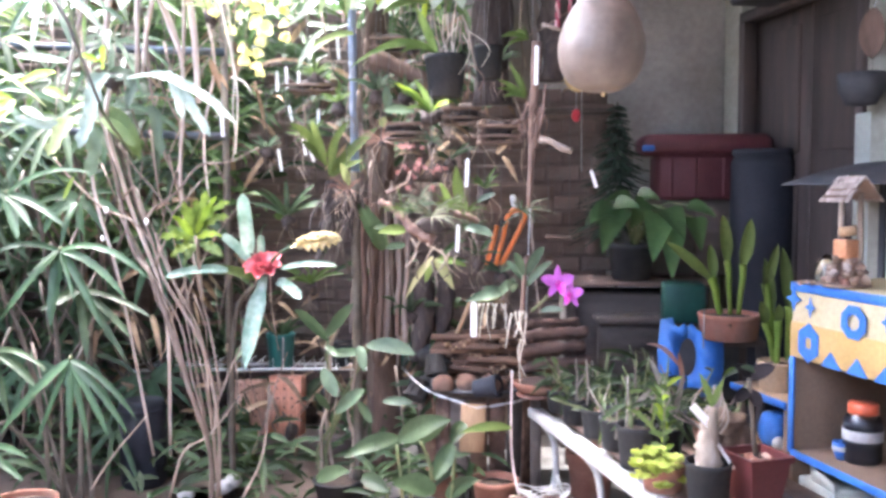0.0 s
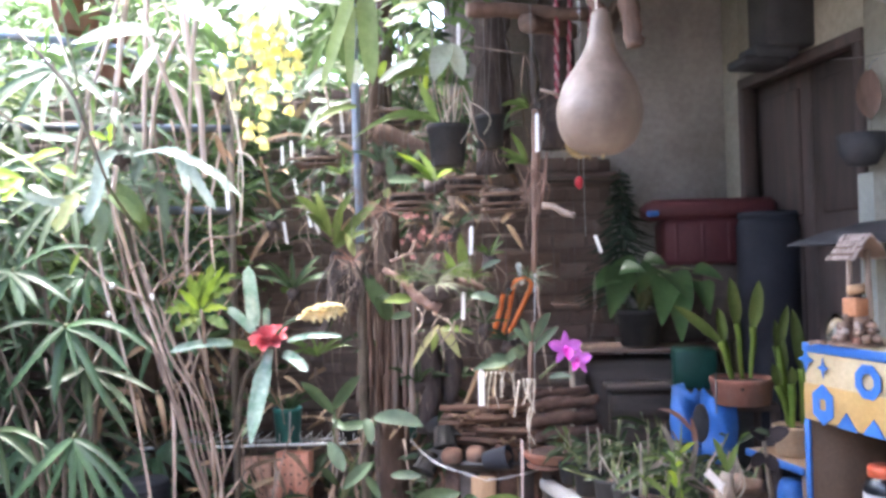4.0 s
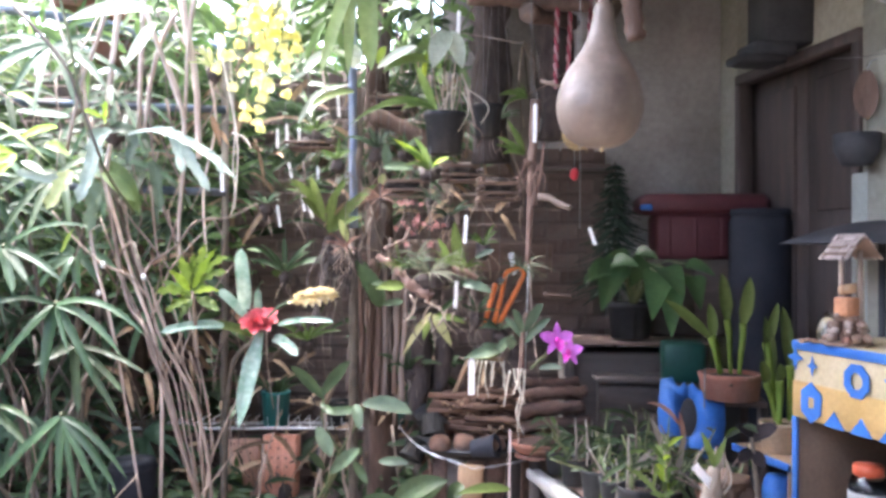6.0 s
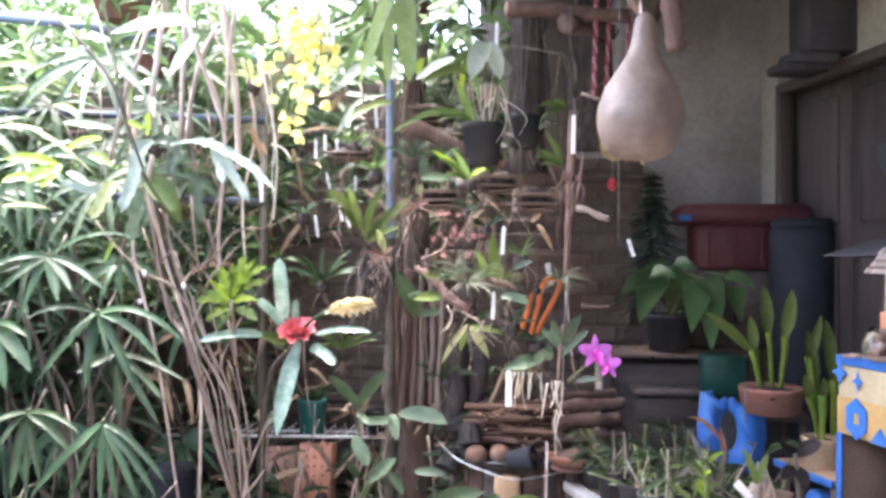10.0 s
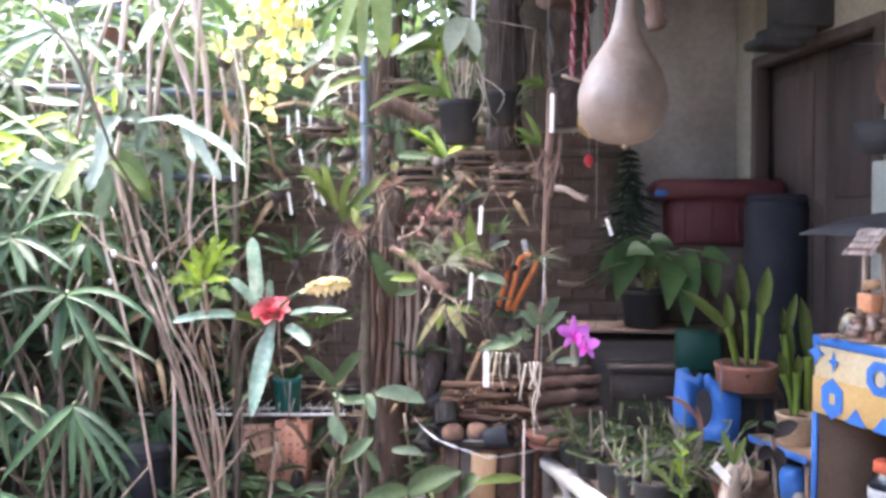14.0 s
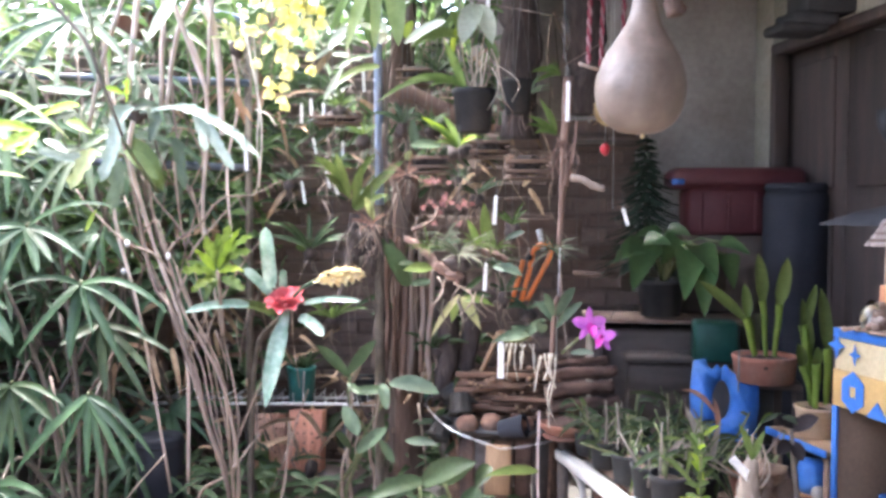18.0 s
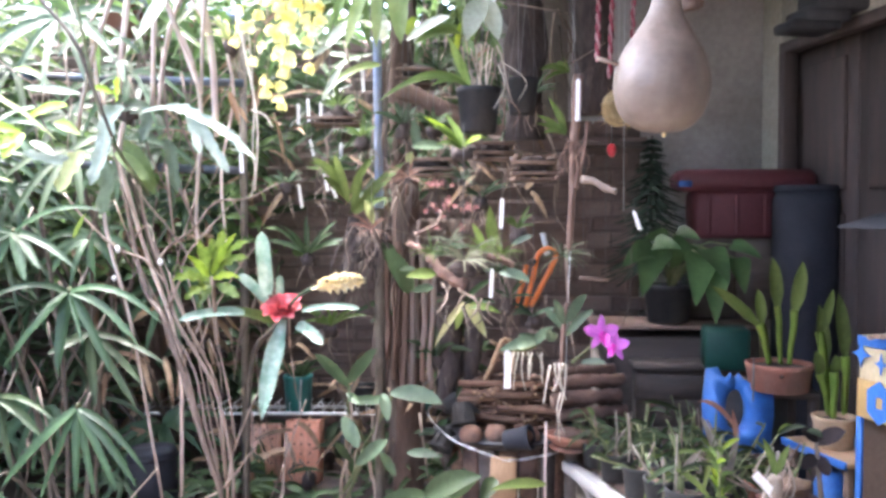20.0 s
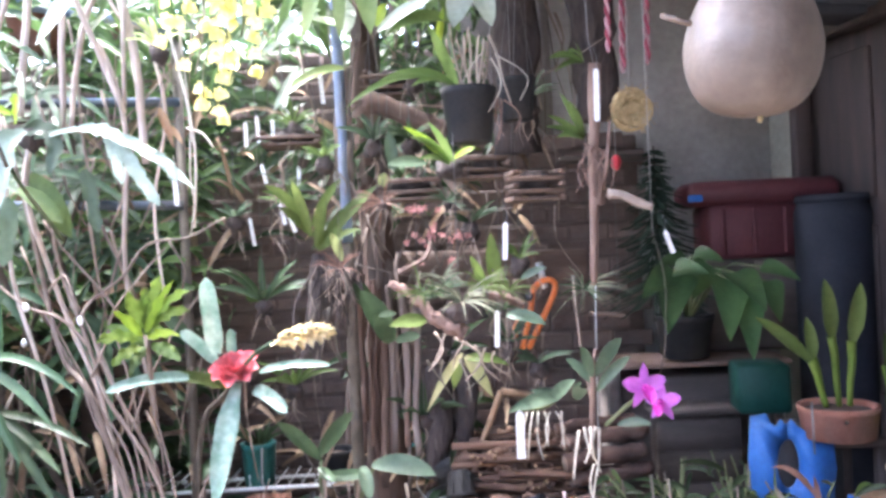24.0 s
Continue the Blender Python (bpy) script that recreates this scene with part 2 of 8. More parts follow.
ROPE_PINK = surface("faded_pink_cord", (0.26, 0.13, 0.145), (0.36, 0.21, 0.22), scale=60, rough=0.8, bump=0.4)
HOSE = surface("pinkish_hose", (0.36, 0.29, 0.27), (0.48, 0.40, 0.38), scale=20, rough=0.6, bump=0.1)
TWIG = surface("dry_twig", (0.10, 0.075, 0.06), (0.30, 0.235, 0.19), scale=14, rough=0.9, bump=0.4, vary=0.6)
BROM = leafy("bromeliad_leaf", (0.15, 0.26, 0.19), (0.36, 0.46, 0.385), rough=0.24, scale=20)
PETAL_RED = surface("red_bract", (0.60, 0.10, 0.125), (0.76, 0.23, 0.25), scale=20, rough=0.5, bump=0.1, through_light=0.25, vary=0.2)
PETAL_MAGENTA = surface("magenta_petal", (0.44, 0.11, 0.49), (0.56, 0.19, 0.60), scale=25, rough=0.55, bump=0.1, through_light=0.3, vary=0.08)
PETAL_LIP = surface("deep_magenta_lip", (0.55, 0.03, 0.38), (0.65, 0.08, 0.5), scale=30, rough=0.5, bump=0.08, through_light=0.2)
PETAL_YELLOW = surface("yellow_petal", (0.90, 0.82, 0.22), (0.94, 0.90, 0.44), scale=30, rough=0.55, bump=0.05, through_light=0.45, vary=0.1)
PETAL_BROWN = surface("russet_petal", (0.29, 0.10, 0.09), (0.50, 0.25, 0.22), scale=60, rough=0.55, bump=0.1, through_light=0.2, vary=0.35)
BUD = surface("straw_bract", (0.74, 0.60, 0.32), (0.88, 0.80, 0.56), scale=25, rough=0.55, bump=0.2, through_light=0.2)
STEM_DRY = surface("dry_stem", (0.155, 0.115, 0.09), (0.32, 0.255, 0.205), scale=14, rough=0.85, bump=0.6, fine=60, stretch=(1, 1, 0.3), vary=0.35)
STEM_GREEN = surface("green_stem", (0.07, 0.105, 0.038), (0.15, 0.15, 0.068), scale=18, rough=0.6, bump=0.2, vary=0.2)
STEM_DARK = surface("dark_stem", (0.06, 0.05, 0.04), (0.12, 0.1, 0.075), scale=15, rough=0.8, bump=0.4)
ROOT = surface("pale_root", (0.40, 0.36, 0.29), (0.58, 0.53, 0.44), scale=30, rough=0.8, bump=0.3)
BARK = surface("bark", (0.085, 0.052, 0.04), (0.175, 0.115, 0.088), scale=9, rough=0.9, bump=0.9, fine=40, stretch=(1, 1, 0.35), vary=0.25)
BARK_GREY = surface("grey_bark", (0.10, 0.076, 0.063), (0.20, 0.158, 0.134), scale=8, rough=0.9, bump=0.9, fine=35, stretch=(1, 1, 0.2), vary=0.3)
CORK = surface("cork_bark", (0.15, 0.09, 0.07), (0.29, 0.19, 0.15), scale=22, rough=0.9, bump=1.0, fine=60)
WOOD_RAW = surface("weathered_wood", (0.105, 0.07, 0.054), (0.185, 0.128, 0.099), scale=5, rough=0.85, bump=0.35, fine=50, stretch=(0.4, 3, 3), vary=0.3)
WOOD_PALE = surface("pale_pine", (0.27, 0.17, 0.095), (0.38, 0.25, 0.145), scale=4, rough=0.7, bump=0.2, fine=40, stretch=(3, 3, 0.6), vary=0.1)
WOOD_STACK = surface("cut_stick", (0.085, 0.046, 0.031), (0.20, 0.118, 0.076), scale=12, rough=0.9, bump=0.6, stretch=(0.4, 2, 2), vary=0.4)
BARK_RED = surface("reddish_bark", (0.05, 0.03, 0.024), (0.11, 0.066, 0.05), scale=9, rough=0.95, bump=0.9, fine=40, vary=0.3)
WOOD_DOOR = surface("dark_door_wood", (0.05, 0.041, 0.039), (0.084, 0.06, 0.053), scale=5, rough=0.8, bump=0.25, stretch=(3, 3, 0.4))
CREAM = surface("cream_paint", (0.38, 0.315, 0.185), (0.44, 0.37, 0.235), scale=5, rough=0.65, bump=0.15, vary=0.03, dirt=(0.44, 0.36, 0.21))
OCHRE = surface("ochre_paint", (0.36, 0.235, 0.08), (0.42, 0.285, 0.113), scale=5, rough=0.65, bump=0.15, vary=0.03, dirt=(0.42, 0.27, 0.10))
BLUE = surface("blue_paint", (0.024, 0.105, 0.36), (0.04, 0.15, 0.45), scale=8, rough=0.6, bump=0.12, vary=0.06, dirt=(0.05, 0.135, 0.34))
BLUE_PIPE = surface("blue_pipe_paint", (0.20, 0.26, 0.40), (0.27, 0.33, 0.46), scale=10, rough=0.5, bump=0.15, vary=0.05, dirt=(0.3, 0.3, 0.32))
# dark copy of the blue pipe paint, with the rails' shadow in its colour
BLUE_SHADED = surface("shaded_blue_paint", (0.085, 0.115, 0.16), (0.135, 0.165, 0.21), scale=9, rough=0.8, bump=0.3, vary=0.05, dirt=(0.11, 0.1, 0.09))
HARDBOARD = surface("brown_board", (0.11, 0.075, 0.051), (0.16, 0.108, 0.073), scale=4, rough=0.75, bump=0.1)
TERRA = surface("terracotta", (0.20, 0.082, 0.054), (0.27, 0.125, 0.088), scale=10, rough=0.88, bump=0.3, vary=0.14, dirt=(0.19, 0.115, 0.088))
# darker copy of the terracotta: shade over the tray is in the colour
TERRA_SHADED = surface("shaded_terracotta", (0.13, 0.07, 0.048), (0.20, 0.11, 0.078), scale=10, rough=0.9, bump=0.3, vary=0.14, dirt=(0.10, 0.075, 0.06))
TERRA_BRIGHT = surface("orange_clay", (0.36, 0.16, 0.08), (0.46, 0.23, 0.125), scale=12, rough=0.85, bump=0.3)
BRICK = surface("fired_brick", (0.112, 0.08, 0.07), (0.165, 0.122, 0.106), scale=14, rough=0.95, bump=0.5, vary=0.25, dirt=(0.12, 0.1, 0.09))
BRICK_BRIGHT = surface("orange_brick", (0.68, 0.30, 0.19), (0.78, 0.41, 0.29), scale=10, rough=0.9, bump=0.4, vary=0.1)
BRICK_DULL = surface("dull_clay_brick", (0.44, 0.25, 0.18), (0.56, 0.35, 0.26), scale=10, rough=0.95, bump=0.5, vary=0.12)
CANE_PALE = surface("pale_cane", (0.42, 0.34, 0.29), (0.62, 0.54, 0.48), scale=14, rough=0.8, bump=0.4, fine=60, stretch=(1, 1, 0.25), vary=0.25)
POT_GREEN = surface("teal_green_plastic", (0.02, 0.13, 0.115), (0.03, 0.17, 0.15), scale=8, rough=0.45, bump=0.08)
PAPER_STEM = surface("pale_papery_stem", (0.22, 0.18, 0.14), (0.40, 0.34, 0.28), scale=14, rough=0.9, bump=0.7, fine=50, stretch=(1, 1, 0.3), vary=0.25)
LEAF_YELLOW = leafy("yellow_green_leaf", (0.46, 0.54, 0.09), (0.58, 0.63, 0.16), t=0.35)
LEAF_RUSSET = leafy("russet_leaf", (0.20, 0.10, 0.075), (0.33, 0.20, 0.15), t=0.25)
LEAF_DEAD = leafy("dead_tan_leaf", (0.32, 0.18, 0.085), (0.46, 0.29, 0.16), t=0.4)
LEAF_TAN = leafy("yellowing_leaf", (0.24, 0.26, 0.10), (0.40, 0.36, 0.19), t=0.3)
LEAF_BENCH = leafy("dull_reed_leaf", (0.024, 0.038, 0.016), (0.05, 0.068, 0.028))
DRY_SHEATH = surface("grey_dry_sheath", (0.17, 0.15, 0.125), (0.32, 0.29, 0.25), scale=20, rough=0.9, bump=0.5, fine=60, through_light=0.15, vary=0.2)
LEAF_FERN = leafy("fern_green_leaf", (0.12, 0.19, 0.03), (0.22, 0.29, 0.055), t=0.4)
AIR_LEAF = leafy("grey_air_plant_leaf", (0.12, 0.13, 0.085), (0.25, 0.255, 0.175), rough=0.7, t=0.2)
BAUBLE_RED = surface("red_plastic", (0.5, 0.03, 0.05), (0.58, 0.06, 0.08), scale=10, rough=0.35, bump=0.05)
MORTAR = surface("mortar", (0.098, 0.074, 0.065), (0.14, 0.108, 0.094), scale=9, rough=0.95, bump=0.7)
PLASTER = surface("grey_plaster", (0.33, 0.32, 0.306), (0.42, 0.407, 0.39), scale=2.5, rough=0.9, bump=0.25, fine=30, vary=0.02, dirt=(0.24, 0.225, 0.21))
WALL_OCHRE = surface("olive_plaster", (0.265, 0.255, 0.21), (0.33, 0.315, 0.262), scale=2.5, rough=0.9, bump=0.2, fine=30, vary=0.02, dirt=(0.21, 0.20, 0.16))
CONCRETE = surface("packed_earth", (0.07, 0.05, 0.038), (0.125, 0.092, 0.07), scale=2.2, rough=0.95, bump=0.6, fine=45, vary=0.02, dirt=(0.05, 0.04, 0.03))
PLASTIC_BLACK = surface("black_plastic", (0.018, 0.019, 0.021), (0.03, 0.03, 0.031), scale=9, rough=0.7, bump=0.1, vary=0.2, dirt=(0.042, 0.038, 0.034), spec=0.25)
PLASTIC_GREEN = surface("green_plastic", (0.006, 0.04, 0.03), (0.01, 0.055, 0.042), scale=8, rough=0.6, bump=0.1, spec=0.3)
PLASTIC_NAVY = surface("navy_plastic", (0.02, 0.0225, 0.031), (0.03, 0.033, 0.043), scale=6, rough=0.75, bump=0.1, spec=0.2)
PLASTIC_RED = surface("dull_red_plastic", (0.085, 0.021, 0.027), (0.115, 0.031, 0.037), scale=5, rough=0.65, bump=0.12, vary=0.06)
PLASTIC_BROWNRED = surface("maroon_plastic", (0.10, 0.028, 0.028), (0.14, 0.044, 0.042), scale=6, rough=0.38, bump=0.1)
WHITE_PAINT = surface("white_paint", (0.29, 0.29, 0.287), (0.39, 0.39, 0.383), scale=7, rough=0.55, bump=0.15, vary=0.05, dirt=(0.32, 0.30, 0.28))
PILLAR_WHITE = surface("greenish_white_paint", (0.31, 0.33, 0.30), (0.40, 0.415, 0.38), scale=6, rough=0.7, bump=0.2, vary=0.03, dirt=(0.36, 0.37, 0.33))
TAG_WHITE = surface("white_plastic_tag", (0.80, 0.80, 0.79), (0.86, 0.86, 0.85), scale=20, rough=0.4, bump=0.05, through_light=0.2, vary=0.06)
GOURD = surface("dried_gourd", (0.185, 0.14, 0.11), (0.335, 0.268, 0.22), scale=6, rough=0.5, bump=0.4, fine=30, dirt=(0.12, 0.088, 0.068))
STRAW = surface("woven_straw", (0.42, 0.30, 0.14), (0.58, 0.45, 0.24), scale=30, rough=0.85, bump=0.8, fine=90)
STEEL = surface("galvanised_wire", (0.42, 0.43, 0.44), (0.58, 0.59, 0.6), scale=30, rough=0.4, bump=0.1, metal=0.8)
WIRE_DULL = surface("dull_thin_wire", (0.10, 0.095, 0.09), (0.17, 0.16, 0.155), scale=30, rough=0.6, bump=0.1, metal=0.3)
TOOL_ORANGE = surface("orange_handle", (0.55, 0.13, 0.025), (0.62, 0.18, 0.04), scale=12, rough=0.5, bump=0.1)
ROPE_RED = surface("red_cord", (0.17, 0.02, 0.04), (0.26, 0.045, 0.07), scale=60, rough=0.8, bump=0.6, fine=160)
ROPE_WHITE = surface("white_cord", (0.7, 0.66, 0.62), (0.8, 0.76, 0.72), scale=60, rough=0.8, bump=0.4)
STONE = surface("pebble", (0.14, 0.09, 0.065), (0.34, 0.235, 0.175), scale=16, rough=0.4, bump=0.2, vary=0.55)
WOOD_BLACK = surface("blackened_wood", (0.062, 0.05, 0.044), (0.098, 0.079, 0.068), scale=6, rough=0.85, bump=0.3, stretch=(0.5, 1, 3))
SHINGLE = surface("grey_shingle", (0.21, 0.17, 0.15), (0.36, 0.305, 0.275), scale=14, rough=0.85, bump=0.4, vary=0.2)
SOIL = surface("bark_chips", (0.035, 0.024, 0.017), (0.09, 0.06, 0.042), scale=35, rough=0.95, bump=1.0, fine=70)
DARK_METAL = surface("dark_metal", (0.038, 0.039, 0.044), (0.06, 0.059, 0.062), scale=8, rough=0.75, bump=0.15, spec=0.3)
ROOF_TILE = surface("roof_underside", (0.24, 0.13, 0.09), (0.36, 0.21, 0.15), scale=6, rough=0.9, bump=0.4)
FIBRE = surface("tree_fern_fibre", (0.036, 0.028, 0.026), (0.074, 0.057, 0.051), scale=30, rough=1.0, bump=1.0, fine=90, stretch=(1, 1, 0.3))

# ---- the setting ----
G = Geo()
G.v, G.f = [(-40, -40, 0), (40, -40, 0), (40, 40, 0), (-40, 40, 0)], [(0, 1, 2, 3)]
solid("ground", G, CONCRETE, "brown packed earth yard floor with worn patches", "ground", kind="structure")

DULL_GREY = surface("dull_grey", (0.17, 0.155, 0.14), (0.23, 0.21, 0.19), scale=3.0, rough=0.9, bump=0.3, fine=40, vary=0.02, dirt=(0.14, 0.125, 0.11))
# slab added as a reflector: paler than the earth, lifts the veranda end
solid("floor", Geo().box((1.45, 1.15, -0.01), (3.7, 8.5, 0.028), bevel=0.006), DULL_GREY, "grey floor slab added under the veranda roof to bounce light, mostly unseen", "floor", kind="structure")
CORNER = Vector((1.67, 5.5, 0))
ALONG = Vector((0.2, -0.98, 0)).normalized()
ACROSS = Vector((0.98, 0.2, 0)).normalized()
WALL_ROT = Matrix((ALONG, ACROSS, Vector((0, 0, 1)))).transposed()


def on_wall(s, q, z):
    """A place s metres along the house wall from its far corner, q metres into it."""
    return CORNER + ALONG * s + ACROSS * q + Vector((0, 0, z))


G = Geo().box((-0.5, 5.62, 1.35), (12.0, 0.14, 2.7), bevel=0.01)
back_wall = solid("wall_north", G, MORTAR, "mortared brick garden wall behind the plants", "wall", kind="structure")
solid("wall_plaster", Geo().box((1.01, 5.55, 1.8), (2.04, 0.1, 3.6), bevel=0.01), PLASTER, "grey plastered wall at the end of the veranda", "wall", kind="structure")
pier = solid("wall_pier", Geo().box((0.43, 5.46, 1.08), (1.02, 0.07, 2.16), bevel=0.008), MORTAR, "dark brick pier standing against the plastered wall", "wall", kind="structure")
# darker sheet over the plaster: the dimness above the pier, put in as colour
solid("wall_patch", Geo().box((0.215, 5.465, 2.78), (0.59, 0.07, 1.235), bevel=0.006), DULL_GREY, "darker sheet on the wall above the pier, in place of shade", "wall", kind="structure")
G = Geo()
G.box(on_wall(0.1, 0.1, 1.75), (0.2, 0.2, 3.5), WALL_ROT)
G.box(on_wall(0.79, 0.1, 3.05), (1.18, 0.2, 0.9), WALL_ROT)
G.box(on_wall(4.89, 0.1, 1.75), (7.02, 0.2, 3.5), WALL_ROT)
solid("wall_east", G, WALL_OCHRE, "olive-grey plastered house wall with a doorway", "wall", kind="structure")
# two added walls, never in view, that limit the sky light
solid("wall_south", Geo().box((-1.0, -3.2, 1.5), (12.0, 0.2, 3.0)), PLASTER, "unseen plain plastered wall added to close off light from the south", "wall", kind="structure")
solid("wall_west", Geo().box((-3.4, 1.2, 1.4), (0.2, 8.7, 2.8)), MORTAR, "unseen plain wall added close by to cut low skylight from the left", "wall", kind="structure")
roof = Geo()
for k in range(32):
    y = -3.0 + 0.27 * k
    # unseen roof edge, stepped outward to shade the bench and cut front sky light
    x0 = -1.2 if y < 2.5 else (-0.95 if y < 3.5 else -0.4)
    roof.box(((x0 + 3.4) / 2, y, 3.52), (3.4 - x0, 0.29, 0.03), pose(0, 0, 0, 4, 0, 0))
for k in range(6):
    roof.box((-0.3 + 0.7 * k, 1.2, 3.44), (0.07, 8.6, 0.1))
for x in (-1.05,):
    roof.box((x, -0.35, 3.44), (0.07, 5.5, 0.1))
solid("ceiling", roof, ROOF_TILE, "dark tiled veranda roof on wooden rafters, out of view, its edge set for shade", "ceiling", kind="structure")

# the door in the house wall
door = thing("door_1", on_wall(0.79, 0.12, 0), "dark brown wooden double door, closed", "door", kind="structure")
for k in (0, 1):
    leaf_at = 0.5 + 0.58 * k
    leaf_ob = part("door_leaf", Geo().box(on_wall(leaf_at, 0.12, 1.29), (0.57, 0.05, 2.57), WALL_ROT), WOOD_DOOR, door)
    for z, h in ((0.5, 0.7), (1.3, 0.65), (2.1, 0.7)):
        part("panel", Geo().box(on_wall(leaf_at, 0.09, z), (0.38, 0.03, h), WALL_ROT, 0.012), WOOD_DOOR, leaf_ob)
# hidden board added behind the leaves to stop light leaking through the gaps
part("door_back", Geo().box(on_wall(0.79, 0.165, 1.29), (1.17, 0.02, 2.57), WALL_ROT), WOOD_DOOR, door)
part("door_frame", Geo().box(on_wall(0.79, 0.03, 2.565), (1.17, 0.09, 0.06), WALL_ROT).box(on_wall(0.235, 0.03, 1.27), (0.06, 0.09, 2.53), WALL_ROT).box(on_wall(1.345, 0.03, 1.27), (0.06, 0.09, 2.53), WALL_ROT), WOOD_DOOR, door)

pillar = thing("pillar", on_wall(1.6, -0.06, 0), "olive plastered pillar with a white pilaster beside the door", "pillar", kind="structure")
part("shaft", Geo().box(on_wall(1.70, -0.06, 1.205), (0.25, 0.12, 2.41), WALL_ROT, 0.01), WALL_OCHRE, pillar)
part("pilaster", Geo().box(on_wall(1.475, -0.03, 0.95), (0.19, 0.06, 1.9), WALL_ROT, 0.008), PILLAR_WHITE, pillar)
# dark panel on the wall face: the niche's shade as colour, no recess
part("niche_board", Geo().box(on_wall(1.51, -0.015, 2.16), (0.12, 0.03, 0.5), WALL_ROT, 0.006), WOOD_BLACK, pillar, "flat dark panel in place of the shaded niche above the pilaster")

bracket = thing("wall_lantern", (1.66, 4.6, 2.51), "dark metal wall lantern with a broad foot above the door", "lamp")
for nm, c, sz in (("base", (1.60, 4.6, 2.537), (0.2, 0.25, 0.05)), ("collar", (1.655, 4.6, 2.585), (0.2, 0.24, 0.06)), ("body", (1.73, 4.6, 2.87), (0.2, 0.28, 0.52)), ("rim", (1.73, 4.6, 3.15), (0.26, 0.34, 0.035))):
    part(nm, Geo().box(c, sz, WALL_ROT, 0.012), DARK_METAL, bracket)
part("arm", Geo().tube([(1.80, 4.6, 2.883), on_wall(0.92, 0.02, 2.9)], 0.02, smooth=1), DARK_METAL, bracket)


# ---- plants: common makers ----
def plant(name, at, label, category="plant", group=""):
    return thing(name, at, label, category, group)


def leaves(parent, mat, specs, prof="lance", w=0.05, lift=0.15, name="leaf", **kw):
    """Separate leaves: (base, tip) or (base, tip, width) or (base, tip, width, lift)."""
    for sp in specs:
        a, b = sp[0], sp[1]
        g = Geo().blade(a, b, sp[2] if len(sp) > 2 else w, sp[3] if len(sp) > 3 else lift, prof, **kw)
        part(name, g, mat, parent)


def between(a, b, n):
    return [Vector(a).lerp(Vector(b), i / (n - 1)) for i in range(n)]


def roots(parent, starts, length, mat=ROOT, r=0.006, drift=0.03, name="root"):
    for p in starts:
        p = Vector(p)
        lean, bow = Vector((rnd.uniform(-drift, drift), rnd.uniform(-drift, drift), 0)), Vector((rnd.uniform(-drift, drift), 0, 0)) * 0.8
        L = length * rnd.uniform(0.75, 1.15)
        pts = [p + lean * t + bow * math.sin(math.pi * t) + Vector((0, 0, -L * t)) for t in (0, 0.3, 0.6, 1.0)]
        part(name, Geo().tube(pts, r * rnd.uniform(0.8, 1.2), r * 0.5, 6), mat, parent)


def frond(parent, hub, out, size, count, span, w, droop, mat=LEAF_PALM, normal=(0, -0.75, 0.65), stalk=None):
    """A fan of leaflets round a hub."""
    hub, out, nn = Vector(hub), Vector(out), Vector(normal).normalized()
    out = (out - nn * out.dot(nn)).normalized()
    g = Geo()
    for i in range(count):
        a = radians(-span / 2 + span * i / (count - 1) + rnd.uniform(-6, 6))
        d = Matrix.Rotation(a, 3, nn) @ out
        L = size * rnd.uniform(0.8, 1.08)
        tip = hub + d * L + Vector((0, 0, -droop * L)) + nn * rnd.uniform(-0.1, 0.1) * L
        g.blade(hub + d * 0.012, tip, w * rnd.uniform(0.8, 1.15), 0.16 + droop * 0.35, "strap", 0.25, tuple(nn + Vector((rnd.uniform(-0.3, 0.3), 0, rnd.uniform(-0.3, 0.3)))), 7)
    ob = part("frond", g, mat, parent)
    if stalk:
        part("stalk", Geo().tube([hub, (hub + Vector(stalk)) / 2 + Vector((0.02, 0, 0.05)), stalk], 0.005, 0.007, 5), STEM_GREEN, ob)
    return ob


def tag(at, length, tilt=0.0, yaw=0.0, w=0.016, wire=True):
    """A white name tag that hangs from a wire."""
    at = Vector(at)
    t = thing("plant_tag", at, "white plastic plant tag on a thin wire", "tag", "plant tags")
    m = Matrix.Translation(at) @ pose(0, 0, 0, 90, 0, yaw) @ pose(0, 0, 0, 0, 0, tilt)
    h = w / 2
    part("strip", Geo().plate([(-h, -length), (h, -length), (h, -h), (h * 0.3, 0), (-h * 0.3, 0), (-h, -h)], 0.002, m), TAG_WHITE, t, flat=True)
    if wire:
        part("wire", Geo().tube([at, at + Vector((0.004, 0.004, 0.03)), at + Vector((-0.004, 0.01, 0.06))], 0.0012, sides=4), WIRE_DULL, t)
    return t


def pot(name, at, r, h, mat, label, taper=0.78, rim=0.012, lip=None, tilt=None, soil=True, segs=24):
    """A flower pot with a rim, a wall and its filling; at is the middle of its foot."""
    at = Vector(at)
    t = thing(name, at, label, "flower pot")
    lip = lip or h * 0.16
    b = r * taper
    wall = [(0, 0.001), (b * 0.9, 0.001), (b, 0.006), (b + (r - b) * 0.84, h - lip), (r, h - lip + 0.002), (r + rim * 0.4, h - 0.004), (r + rim * 0.2, h), (r - rim, h), (r - rim * 1.3, h - 0.01), (r - rim * 1.5, h * 0.82)]
    part("body", Geo().lathe(wall, at, segs, tilt), mat, t)
    if soil:
        g = Geo().lathe([(r * 0.93 - rim, h * 0.84), (r * 0.5, h * 0.9), (0.002, h * 0.88)], at, 14, tilt)
        part("filling", g, SOIL, t)
    return t


# ---- bromeliad with the red heart ----
hub = (-0.888, 4.090, 1.189)
brom = plant("bromeliad", hub, "bromeliad with a red heart and silvery green strap leaves", "bromeliad")
